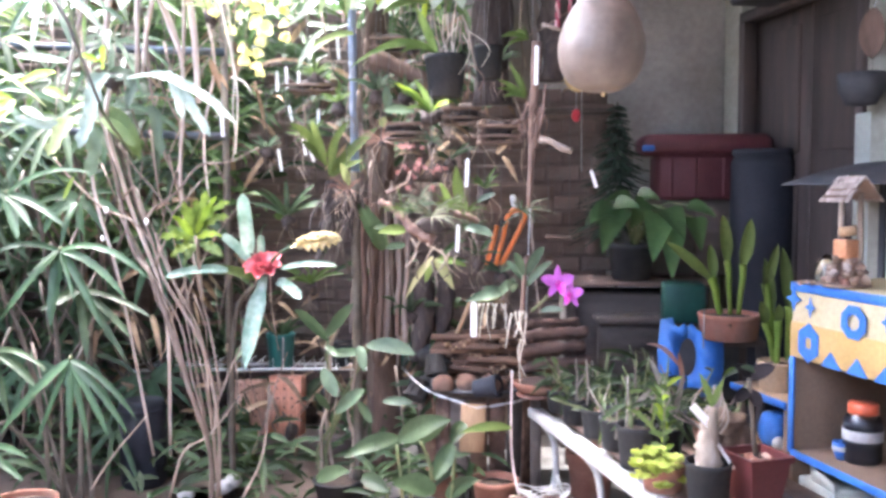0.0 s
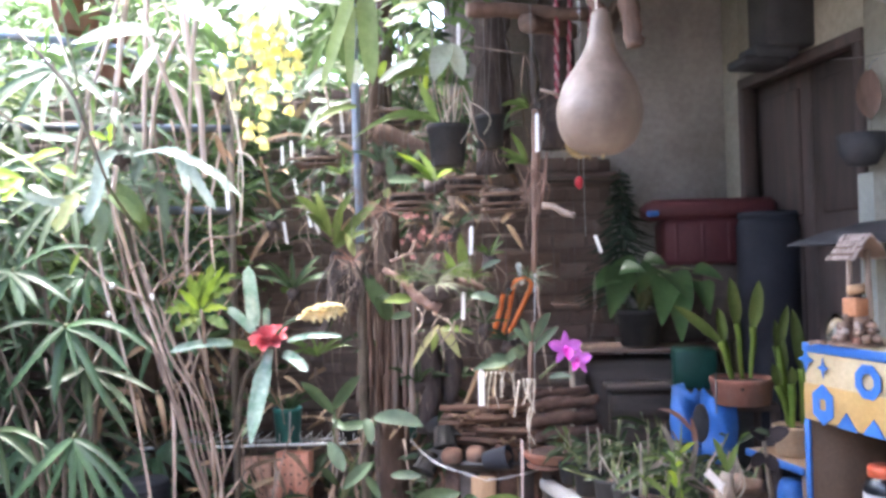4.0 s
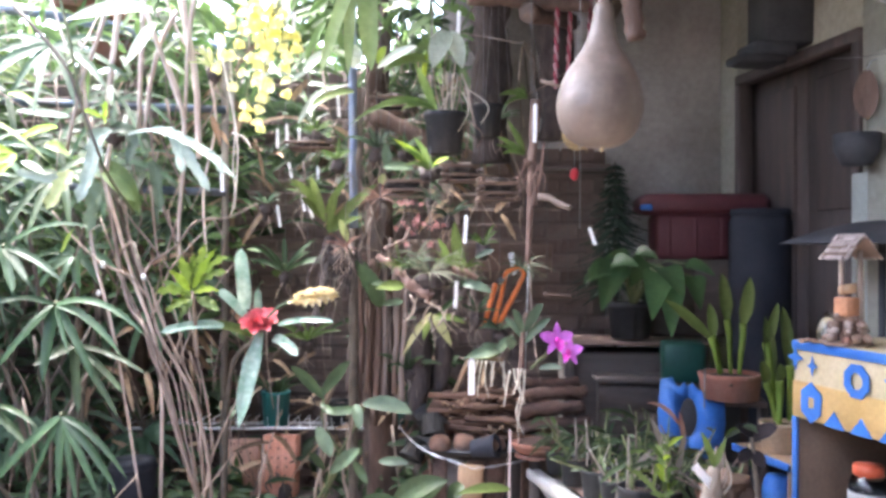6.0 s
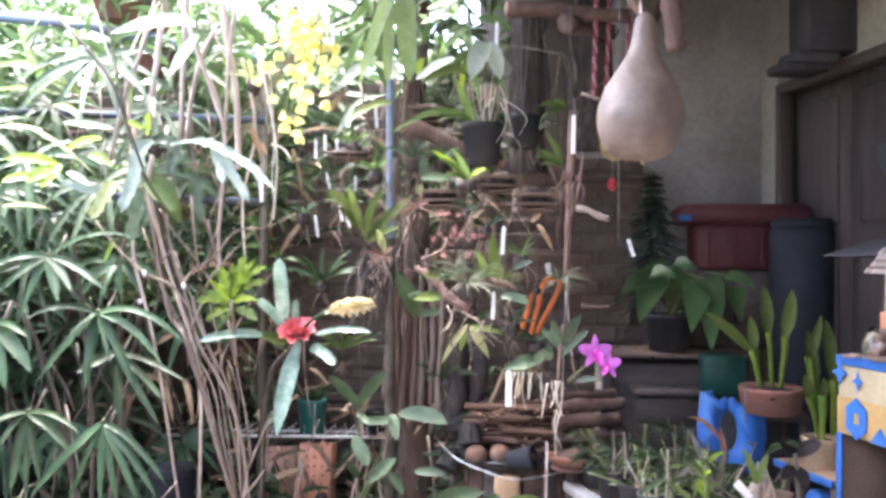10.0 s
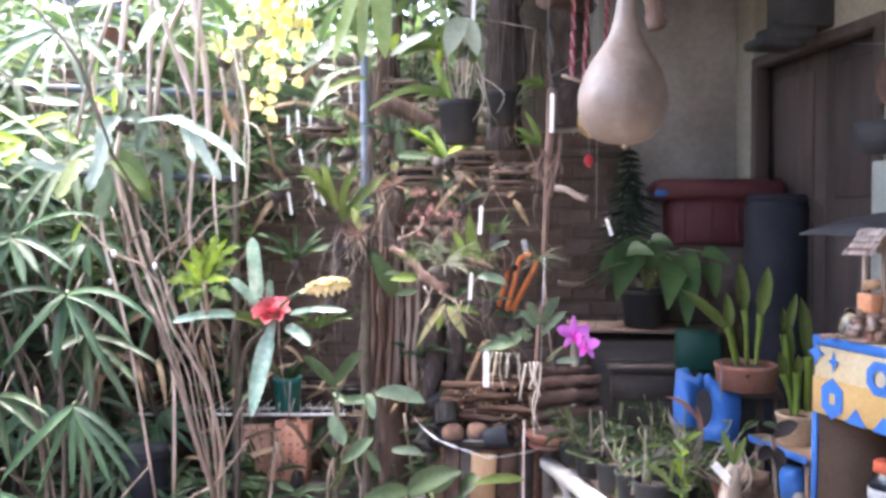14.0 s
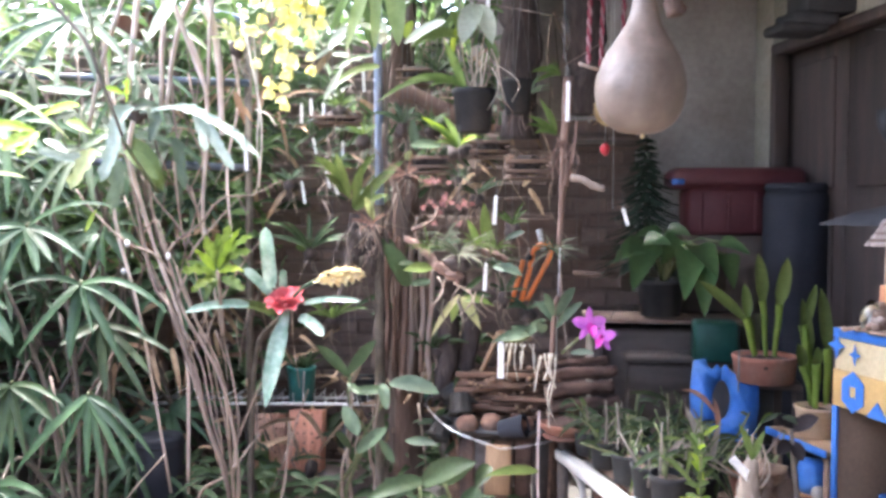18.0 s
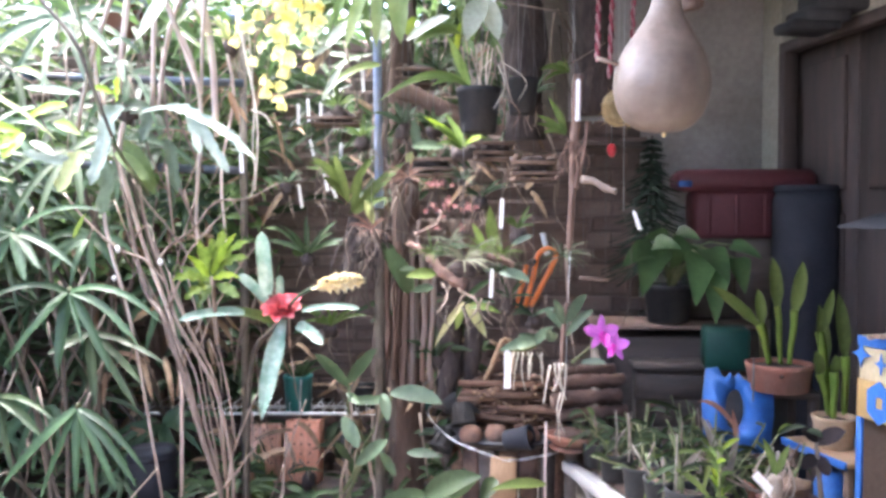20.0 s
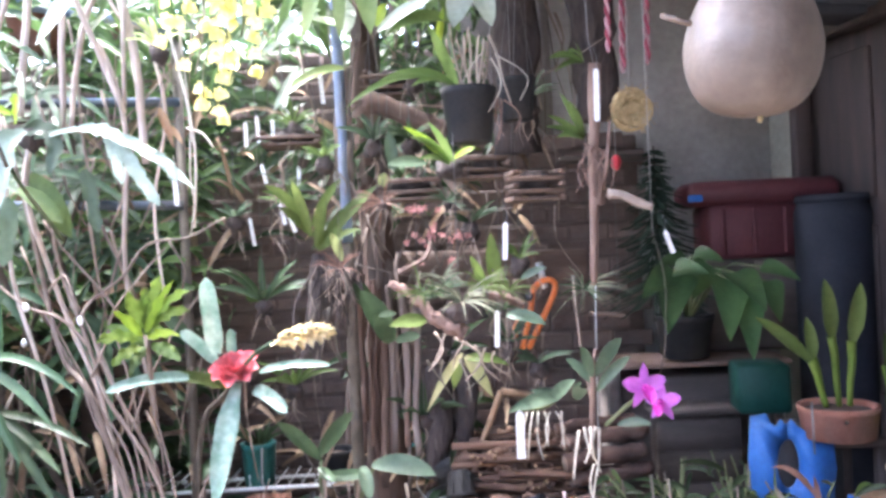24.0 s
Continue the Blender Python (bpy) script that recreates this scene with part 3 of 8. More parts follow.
leaves(brom, BROM, [
    ((-0.956, 4.08, 1.259), (-0.961, 4.0, 1.544), 0.07, 0.02), ((-0.968, 4.12, 1.22), (-1.094, 4.1, 1.346), 0.05, 0.1),
    ((-1.05, 4.03, 1.183), (-1.303, 3.9, 1.161), 0.046, 0.12), ((-0.814, 4.03, 1.128), (-0.674, 3.9, 1.061), 0.053, 0.15),
    ((-0.798, 4.06, 1.187), (-0.527, 4.0, 1.207), 0.03, 0.12), ((-0.909, 4.12, 1.236), (-0.905, 4.1, 1.347), 0.04, 0.0)], "blunt", fold=0.35, n=14, wave=0.03)
leaves(brom, BROM, [((-0.878, 4.05, 1.15), (-0.941, 3.9, 0.735), 0.084, 0.0)], "finger", fold=0.3, n=18, wave=0.03, side=0.03)
leaves(brom, LEAF_DARK, [((-1.081, 4.13, 1.319), (-1.188, 4.15, 1.441), 0.054, 0.02)], "blunt", fold=0.35, n=10)
leaves(brom, LEAF_OLIVE, [((-0.925, 4.08, 1.137), (-1.13, 4.0, 1.191), 0.048, 0.12)], "blunt", fold=0.35, n=10)
for ring, (cnt, L, out, w) in enumerate(((8, 0.1, 0.22, 0.076), (7, 0.086, 0.6, 0.07), (6, 0.068, 1.1, 0.06), (4, 0.048, 2.2, 0.047))):
    for k in range(cnt):
        a = 2 * math.pi * (k + 0.5 * ring) / cnt + rnd.uniform(-0.15, 0.15)
        axis = Vector((0.05, -0.55, 0.83)).normalized()
        u1 = Vector((1, 0, 0))
        u2 = axis.cross(u1).normalized()
        d = (u1 * math.cos(a) + u2 * math.sin(a) + axis * out).normalized()
        c0 = Vector(hub) + Vector((0.0, -0.03, 0.0))
        part("bract", Geo().blade(c0 + d * 0.006, c0 + d * L * rnd.uniform(0.9, 1.1), w, 0.03, "petal", 0.55, tuple(axis * 1.6 - d), 7, wave=0.05), PETAL_RED, brom)
part("stem", Geo().tube([hub, (-0.945, 4.160, 1.10), (-1.070, 4.270, 0.98), (-1.115, 4.300, 0.7), (-1.125, 4.300, 0.3), (-1.13, 4.300, 0.0)], 0.009, 0.016, 9, 0.15), STEM_DARK, brom)
part("rootball", Geo().blob((-0.908, 4.200, 1.102), (0.05, 0.05, 0.06), 0.4), FIBRE, brom)


# the straw-coloured flower spike
a, b = Vector((-0.835, 4.000, 1.225)), Vector((-0.728, 3.970, 1.300))
spike = plant("flower_spike", a, "straw-yellow bromeliad flower spike", "flower")
part("stalk", Geo().tube([a, (a + b) / 2 + Vector((0, 0, 0.01)), b], 0.008, 0.008, 6), LEAF_GREY, spike)
c = Vector((-0.524, 3.900, 1.337))
for k in range(64):
    t = (k / 64) ** 0.9
    ax = (c - b)
    p = b + ax * t
    an = k * 2.4
    side = ax.cross(Vector((0, -1, 0.2))).normalized()
    up = ax.cross(side).normalized()
    rad = 0.034 * math.sin(math.pi * (0.12 + 0.8 * t)) ** 0.8
    d = (side * math.cos(an) + up * math.sin(an)) * rad + ax.normalized() * 0.028
    part("bract", Geo().blade(p, p + d * 1.4, 0.04, 0.1, "petal", 0.4, tuple(d), 4), BUD, spike)

# ---- dried gourd ----
gc = Vector((0.473, 2.450, 1.952))
gs = (gc.y - 0.06) / 1513.0
gprof = [(0.002, -83), (30, -80), (55, -66), (70, -42), (76, -10), (73, 16), (64, 42), (50, 66), (36, 88), (27, 106), (22, 126), (19, 146), (17, 162), (11, 172), (0.5, 175)]
gourd = thing("hanging_gourd", gc, "large dried bottle gourd hung as a bird house", "gourd")
gsm = [(max(0.01, p.x), p.y) for p in spline([Vector((r, z, 0)) for r, z in gprof], 3)]
part("shell", Geo().lathe([(r * gs, z * gs) for r, z in gsm], gc, 48, (3, 2, 0)), GOURD, gourd)
part("tip", Geo().blob(gc + Vector((0.004, -0.01, -83 * gs - 0.004)), (0.006, 0.006, 0.009), 0.2, 8, 6), BUD, gourd, "pale dried tip")
part("perch", Geo().tube([gc + Vector((-0.098, -0.01, 0.035)), gc + Vector((-0.165, -0.015, 0.055))], 0.005, smooth=1), STEM_DRY, gourd, "short stick perch")
part("cord", Geo().tube([gc + Vector((0, 0, 0.235)), gc + Vector((0.0, 0.02, 0.5)), (gc.x + 0.02, gc.y + 0.1, 3.46)], 0.003, smooth=2, sides=5), ROPE_WHITE, gourd)

# ---- magenta orchid on its mount ----
fl = Vector((0.447, 3.258, 1.192))
orchid = plant("magenta_orchid", fl, "magenta cattleya orchid with two open flowers and pale roots", "orchid")


def orchid_flower(parent, c, size, yaw, mat=PETAL_MAGENTA, lip=PETAL_LIP, name="flower"):
    c = Vector(c)
    q = Matrix.Rotation(radians(yaw), 3, "Z")
    g = Geo()
    for ang, L, w in ((90, 1.0, 0.42), (18, 0.95, 0.62), (162, 0.95, 0.62), (-55, 0.9, 0.42), (-125, 0.9, 0.42)):
        d = q @ Vector((math.cos(radians(ang)), -0.12, math.sin(radians(ang))))
        g.blade(c, c + d * size * L, size * w, 0.02, "petal" if w > 0.6 else "lance", 0.25, tuple(q @ Vector((0, -1, 0.1))), 6, wave=0.04)
    ob = part(name, g, mat, parent)
    d = q @ Vector((0.05, -0.55, -0.55))
    part("lip", Geo().blade(c + q @ Vector((0, -0.008, 0)), c + d * size, size * 0.55, 0.15, "petal", 0.7, tuple(q @ Vector((0, -1, 0.6))), 6, wave=0.08), lip, ob)
    part("column", Geo().blob(c + q @ Vector((0, -0.018, 0.004)), (0.008, 0.012, 0.008), 0.1, 7, 5), PETAL_LIP, ob)
    return ob


orchid_flower(orchid, (0.428, 3.250, 1.206), 0.07, 14)
orchid_flower(orchid, (0.486, 3.270, 1.160), 0.062, -40)
part("flower_stem", Geo().tube([(0.450, 3.290, 1.188), (0.404, 3.330, 1.147), (0.341, 3.360, 1.083)], 0.005, 0.006, 6), STEM_GREEN, orchid)
part("mount", Geo().tube([(0.327, 3.380, 1.30), (0.316, 3.380, 1.24), (0.310, 3.370, 1.17), (0.305, 3.370, 1.06)], 0.008, 0.01, 8, 0.15), BARK, orchid, "thin bark-covered stick")
leaves(orchid, LEAF_GREY, [
    ((0.310, 3.360, 1.224), (0.269, 3.300, 1.316), 0.035), ((0.321, 3.370, 1.223), (0.386, 3.300, 1.337), 0.041),
    ((0.320, 3.360, 1.181), (0.417, 3.340, 1.280), 0.033), ((0.266, 3.370, 1.158), (0.268, 3.300, 1.216), 0.044),
    ((0.321, 3.370, 1.191), (0.242, 3.400, 1.275), 0.031), ((0.373, 3.350, 1.085), (0.459, 3.300, 1.092), 0.028)], "oval")
roots(orchid, [(0.277, 3.340, 1.086), (0.292, 3.330, 1.088), (0.307, 3.330, 1.088), (0.318, 3.340, 1.082), (0.262, 3.340, 1.078)], 0.12, r=0.0048, drift=0.024)
roots(orchid, [(0.313, 3.340, 0.979), (0.301, 3.350, 0.977)], 0.19, r=0.003, drift=0.03)

# pale-leaved orchid with hanging roots and tag
o2 = plant("mounted_orchid", (0.205, 3.620, 1.097), "grey-green orchid with long pale roots hanging down", "orchid")
leaves(o2, LEAF_GREY, [((0.248, 3.600, 1.130), (0.078, 3.580, 1.088), 0.05, 0.12), ((0.215, 3.600, 1.115), (0.29, 3.550, 1.186), 0.042), ((0.248, 3.620, 1.127), (0.15, 3.600, 1.15), 0.024)], "lance", n=11)
roots(o2, between((0.140, 3.600, 1.082), (0.247, 3.600, 1.081), 7), 0.135, r=0.0038, drift=0.022)
part("stem", Geo().tube([(0.276, 3.620, 1.162), (0.205, 3.620, 1.097), (0.123, 3.620, 1.088)], 0.008, 0.006), STEM_GREEN, o2)
tag((0.114, 3.580, 1.094), 0.150, 0, 5, 0.026, wire=False)

# ---- shelf unit painted cream and ochre with blue shapes ----
U0 = Vector((1.252, 3.122, 1.220))
UE = Vector((0.27, -0.963, 0)).normalized()
UR = Vector((0.963, 0.27, 0)).normalized()
UROT = Matrix((UE, UR, Vector((0, 0, 1)))).transposed()


def unit(s, q, z):
    """A place on the shelf unit: s along its front, q into it, at height z."""
    return Vector((U0.x, U0.y, 0)) + UE * s + UR * q + Vector((0, 0, z))


TOP, MIDZ, LOW = 1.225, 0.958, 0.61
shelf = thing("shelf_unit", unit(0.55, 0.2, 0), "cream and ochre shelf unit painted with blue shapes and edges", "shelf")
part("top_board", Geo().box(unit(0.55, 0.2, TOP - 0.008), (1.1, 0.4, 0.016), UROT, 0.002), CREAM, shelf)
face = part("front_board", Geo().box(unit(0.55, 0.008, TOP - 0.016 - 0.125), (1.1, 0.016, 0.25), UROT, 0.003), CREAM, shelf)
part("lower_band", Geo().box(unit(0.55, -0.003, MIDZ + 0.063), (1.1, 0.006, 0.125), UROT, 0.001), OCHRE, face)
part("edge_band", Geo().box(unit(0.55, -0.004, TOP - 0.016), (1.102, 0.008, 0.032), UROT, 0.002), BLUE, face, "blue painted top edge")
part("side_panel", Geo().box(unit(0.008, 0.2, 0.6), (0.016, 0.395, 1.19), UROT, 0.002), HARDBOARD, shelf)
part("side_panel", Geo().box(unit(1.092, 0.2, 0.6), (0.016, 0.395, 1.19), UROT, 0.002), HARDBOARD, shelf)
part("back_panel", Geo().box(unit(0.55, 0.395, 0.6), (1.07, 0.01, 1.19), UROT, 0.002), HARDBOARD, shelf)
part("front_post", Geo().box(unit(0.012, -0.003, (MIDZ + LOW) / 2), (0.024, 0.014, MIDZ - LOW), UROT, 0.003), BLUE, shelf, "blue painted front post")
for z in (LOW, 0.22):
    b = part("shelf_board", Geo().box(unit(0.55, 0.2, z), (1.068, 0.39, 0.018), UROT, 0.002), HARDBOARD, shelf)
    part("edge_strip", Geo().box(unit(0.55, -0.002, z), (1.07, 0.012, 0.026), UROT, 0.002), BLUE, b, "blue painted edge")


def ring_shape(s, z, ro, ri, n=8, turn=22.5, inner=8, sx=1.0, turn2=22.5):
    g = Geo()
    rows = []
    for r, k, y, tn in ((ri, inner, -0.008, turn2), (ri, inner, -0.011, turn2), (ro, n, -0.011, turn), (ro, n, -0.008, turn)):
        row = []
        for j in range(48):
            a = 2 * math.pi * j / 48
            seg = 2 * math.pi / k
            rr = r * math.cos(seg / 2) / math.cos(((a - radians(tn)) % seg) - seg / 2)
            row.append(unit(s + rr * math.cos(a) * sx, y, z + rr * math.sin(a)))
        rows.append(row)
    g.grid(rows, True)
    return g


def painted(geo):
    part("painted_shape", geo, BLUE, face, flat=True)


def diamond(s, z, hs, hz):
    m = Matrix.Translation(unit(s, -0.0085, z)) @ (Matrix((UE, Vector((0, 0, 1)), -UR)).transposed().to_4x4())
    return Geo().plate([(-hs, 0), (-hs * 0.25, -hz * 0.25), (0, -hz), (hs * 0.25, -hz * 0.25), (hs, 0), (hs * 0.25, hz * 0.25), (0, hz), (-hs * 0.25, hz * 0.25)], 0.003, m)


def triangle(s, z, w, h):
    m = Matrix.Translation(unit(s, -0.0085, z)) @ (Matrix((UE, Vector((0, 0, 1)), -UR)).transposed().to_4x4())
    return Geo().plate([(-w / 2, 0), (w / 2, 0), (0, h)], 0.003, m)


for k in range(2):
    painted(ring_shape(0.105 + 0.46 * k, 1.02, 0.07, 0.026, 6, 30, 4, 0.86, 45))
    painted(ring_shape(0.325 + 0.46 * k, 1.125, 0.058, 0.028, 8, 22.5, 8, 1.05))
for s in (0.11, 0.47, 0.83):
    painted(diamond(s, 1.145, 0.028, 0.036))
painted(diamond(0.02, 1.165, 0.045, 0.045))
for k in range(7):
    painted(triangle(0.22 + 0.125 * k, MIDZ - 0.002, 0.1, 0.055))

# ---- garden on the open side: palms, canes, ferns ----
def lady_palm(at, label, fans, canes):
    t = plant("lady_palm", at, label, "palm", "lady palms")
    for f in fans:
        frond(t, *f)
    for c in canes:
        part("cane", Geo().tube(c, 0.012, 0.009, 7, 0.08), STEM_DARK, t)
    return t


def leaflet_fan(parent, mat, hub, tips):
    """One fan of a palm: a short hub with leaflets that each bend to a tip."""
    hub = Vector(hub)
    ob = part("frond", Geo().tube([hub + Vector((0, 0.05, -0.03)), hub + Vector((0, 0.015, 0.01)), hub], 0.006, 0.009, 7), STEM_GREEN, parent)
    for tip, w, lift in tips:
        d = (Vector(tip) - hub).normalized()
        side = rnd.uniform(-0.35, 0.35)
        part("leaflet", Geo().blade(hub + d * 0.008, tip, w, lift, "strap", 0.3, (side, -0.8, 0.6), 10), mat, ob)


FRONT_FANS = (
    (LEAF_PALM, (-1.764, 3.85, 1.292), (
        ((-1.309, 3.73, 1.168), 0.035, 0.3), ((-1.408, 3.73, 1.073), 0.04, 0.22), ((-1.524, 3.73, 0.952), 0.043, 0.12), ((-1.647, 3.73, 1.073), 0.023, 0.05), ((-1.759, 3.73, 0.959), 0.068, 0.06), ((-1.998, 3.73, 0.972), 0.043, 0.1), ((-2.057, 3.73, 1.256), 0.035, 0.3), ((-1.847, 3.73, 1.18), 0.038, 0.12))),
    (LEAF_DARK, (-1.759, 4.02, 1.09), (
        ((-1.468, 3.9, 0.88), 0.039, 0.1), ((-1.494, 3.9, 0.77), 0.039, 0.05), ((-1.679, 3.9, 0.782), 0.047, 0), ((-1.365, 3.9, 0.972), 0.032, 0.12), ((-1.894, 3.9, 1.006), 0.058, 0.02))),
    (LEAF_PALM, (-1.976, 3.8, 1.55), (
        ((-1.864, 3.68, 1.35), 0.05, 0.05), ((-1.801, 3.68, 1.397), 0.045, 0.08), ((-1.647, 3.68, 1.398), 0.04, 0.15), ((-2.035, 3.68, 1.275), 0.045, 0.12), ((-2.12, 3.68, 1.394), 0.035, 0.2), ((-2.229, 3.68, 1.458), 0.035, 0.25), ((-1.53, 3.68, 1.635), 0.03, 0.22), ((-2.205, 3.68, 1.332), 0.037, 0.1))),
    (LEAF_PALM, (-2.203, 3.75, 1.245), (
        ((-1.952, 3.63, 1.047), 0.073, 0.1), ((-2.07, 3.63, 0.967), 0.061, 0.05), ((-2.23, 3.63, 1.024), 0.061, 0.1), ((-1.973, 3.63, 1.197), 0.039, 0.2))),
    (LEAF_DARK, (-2.126, 3.9, 0.823), (
        ((-2.199, 3.78, 0.666), 0.041, 0.15), ((-2.134, 3.78, 0.467), 0.046, 0.08), ((-1.991, 3.78, 0.52), 0.043, 0.06), ((-1.855, 3.78, 0.671), 0.046, 0.14), ((-1.811, 3.78, 0.754), 0.031, 0.2), ((-2.279, 3.78, 0.743), 0.036, 0.2), ((-2.054, 3.78, 0.416), 0.041, 0.03))),
    (LEAF_PALM, (-1.711, 3.8, 0.801), (
        ((-1.982, 3.68, 0.487), 0.05, 0.1), ((-1.821, 3.68, 0.429), 0.037, 0.06), ((-1.663, 3.68, 0.461), 0.04, 0.04), ((-1.583, 3.68, 0.452), 0.035, 0.04), ((-1.49, 3.68, 0.478), 0.037, 0.06), ((-1.403, 3.68, 0.496), 0.04, 0.12), ((-1.362, 3.68, 0.554), 0.032, 0.2))),
    (LEAF_PALM, (-2.131, 3.75, 0.403), (
        ((-2.216, 3.63, 0.239), 0.049, 0.1), ((-2.088, 3.63, 0.166), 0.049, 0.05), ((-1.958, 3.63, 0.193), 0.049, 0.05), ((-1.853, 3.63, 0.294), 0.044, 0.1), ((-1.826, 3.63, 0.394), 0.034, 0.2))),
)
front_palm = plant("lady_palm", (-1.829, 3.950, 0.0), "lady palm with broad drooping green fans", "palm", "lady palms")
for mat, hub, tips in FRONT_FANS:
    leaflet_fan(front_palm, mat, hub, tips)
    part("cane", Geo().tube([Vector(hub) + Vector((0, 0.05, -0.03)), Vector(hub) + Vector((0.0, 0.22, 0.06)), ((hub[0] - 1.85) / 2, 4.1, hub[2] * 0.5), (-1.83 + rnd.uniform(-0.12, 0.12), 4.0, 0.0)], 0.008, 0.011, 7, 0.08), STEM_DARK, front_palm)
specs = []
for k in range(60):
    x = rnd.uniform(-2.9, -1.35)
    y = rnd.uniform(3.9, 5.2)
    z = rnd.uniform(0.3, 2.5)
    if x + 0.35 * (y - 3.9) > -1.25 or (y < 4.3 and z < 1.75):
        continue
    specs.append(((x, y, z), (rnd.uniform(-0.5, 0.5), 0, -1), rnd.uniform(0.25, 0.42), rnd.randint(7, 10), rnd.uniform(200, 280), rnd.uniform(0.03, 0.05), rnd.uniform(0.15, 0.4), LEAF_PALM if rnd.random() < 0.6 else LEAF_DARK))
third = len(specs) // 3
for k in range(3):
    grp = specs[k * third:(k + 1) * third]
    base = Vector((-2.5 + 0.45 * k, 4.6 + 0.2 * k, 0))
    lady_palm(base, "tall lady palm with dense dark green fans", grp, [(Vector(s[0]), (Vector(s[0]) + base) / 2 + Vector((rnd.uniform(-0.1, 0.1), 0, 0.1)), base + Vector((rnd.uniform(-0.2, 0.2), rnd.uniform(-0.15, 0.15), 0))) for s in grp[::3]])


def mass(name, mats, count, box, size, w, label, sag=0.5, prof="lance", kind="stuff", clear=None):
    """A thicket of single leaves that nobody could count."""
    (x0, x1), (y0, y1), (z0, z1) = box
    g = Geo()
    for k in range(count):
        p = Vector((rnd.uniform(x0, x1), rnd.uniform(y0, y1), rnd.uniform(z0, z1)))
        if noise.noise(p * 1.9) < -0.12 or (clear and clear[0] < p.x < clear[1] and p.y < clear[2] and clear[3] < p.z < clear[4]):
            continue
        an = rnd.uniform(0, 6.28)
        d = Vector((math.cos(an), math.sin(an) * 0.6 - 0.25, rnd.uniform(-1, 0.6) * sag * 1.6)).normalized()
        L = size * rnd.uniform(0.5, 1.3)
        g.blade(p, p + d * L, w * rnd.uniform(0.6, 1.3), rnd.uniform(0.05, 0.3), prof, 0.3, (rnd.uniform(-0.6, 0.6), -1, rnd.uniform(0.0, 1.2)), 4)
    return solid(name, g, mats, label, "foliage", kind=kind)


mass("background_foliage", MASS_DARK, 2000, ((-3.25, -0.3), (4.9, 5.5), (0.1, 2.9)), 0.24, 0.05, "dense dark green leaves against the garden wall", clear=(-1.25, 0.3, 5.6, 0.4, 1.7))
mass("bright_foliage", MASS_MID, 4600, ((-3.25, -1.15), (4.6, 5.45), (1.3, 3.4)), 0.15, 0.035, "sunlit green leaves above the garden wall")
tangle = plant("hanging_twigs", (-1.0, 4.7, 2.9), "tangle of thin dry twigs and hanging roots", "twigs")
for k in range(540):
    p = Vector((rnd.uniform(-2.6, 0.45), rnd.uniform(4.1, 5.2), rnd.uniform(0.5, 2.9)))
    if noise.noise(p * 1.5 + Vector((9, 0, 0))) < -0.15 or (-1.2 < p.x < 0.4 and 0.8 < p.z < 1.9 and k % 3):
        continue
    L = rnd.uniform(0.15, 0.6)
    d = Vector((rnd.uniform(-0.5, 0.5), rnd.uniform(-0.3, 0.3), -1 if rnd.random() < 0.75 else rnd.uniform(-0.3, 0.8))).normalized()
    part("twig", Geo().tube([p, p + d * L * 0.5 + Vector((rnd.uniform(-0.03, 0.03), 0, 0)), p + d * L + Vector((rnd.uniform(-0.05, 0.05), 0, 0))], rnd.uniform(0.003, 0.008), 0.002, 5, 0, 2), TWIG, tangle)
mass("dry_foliage", MASS_DRY, 500, ((-2.2, 0.3), (4.6, 5.4), (0.05, 2.6)), 0.26, 0.03, "dry brown leaves and strips among the plants", 1.0, "strap", clear=(-1.2, 0.4, 5.6, 0.9, 1.7))
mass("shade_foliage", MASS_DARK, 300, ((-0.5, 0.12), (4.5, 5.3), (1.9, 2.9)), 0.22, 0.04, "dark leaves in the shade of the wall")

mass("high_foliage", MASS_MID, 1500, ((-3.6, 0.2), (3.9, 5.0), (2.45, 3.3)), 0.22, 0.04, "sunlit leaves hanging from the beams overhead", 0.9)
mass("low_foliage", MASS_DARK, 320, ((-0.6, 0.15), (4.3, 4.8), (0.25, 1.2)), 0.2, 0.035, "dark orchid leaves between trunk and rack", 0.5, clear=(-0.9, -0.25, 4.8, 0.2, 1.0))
mass("ground_cover", MASS_DARK, 660, ((-2.3, 0.15), (4.05, 4.9), (0.0, 0.34)), 0.18, 0.028, "low dark leaves and shoots covering the ground", 0.4)
mass("trees_beyond_wall", MASS_MID, 3000, ((-6.5, 0.3), (5.9, 7.6), (2.3, 4.8)), 0.3, 0.085, "leafy trees standing beyond the garden wall", 0.7)
# out-of-view leaf layer added to break up the light on the bench
mass("pergola_vine", MASS_MID, 1300, ((-0.95, 0.32), (2.95, 4.9), (3.11, 3.4)), 0.2, 0.07, "unseen layer of leaves over the pergola beams, added to dapple the light", 0.3)

# bare shrub with pale stems
shrub = plant("bare_shrub", (-1.106, 3.950, 0.0), "leafless shrub with pale brown forking stems", "shrub")
def limb(name, parent, mat, r0, r1, *way):
    """One stem along a few bends, thinner to its end."""
    return part(name, Geo().tube(way, r0, r1, 8, 0.15, 4), mat, parent)


limb("branch", shrub, STEM_DRY, 0.0125, 0.0072, (-1.133, 3.950, 0.0), (-1.119, 3.920, 0.341), (-1.203, 3.900, 0.640), (-1.360, 3.920, 1.135), (-1.467, 3.950, 1.278), (-1.542, 4.000, 1.526), (-1.616, 4.050, 1.794), (-1.720, 4.100, 2.177))
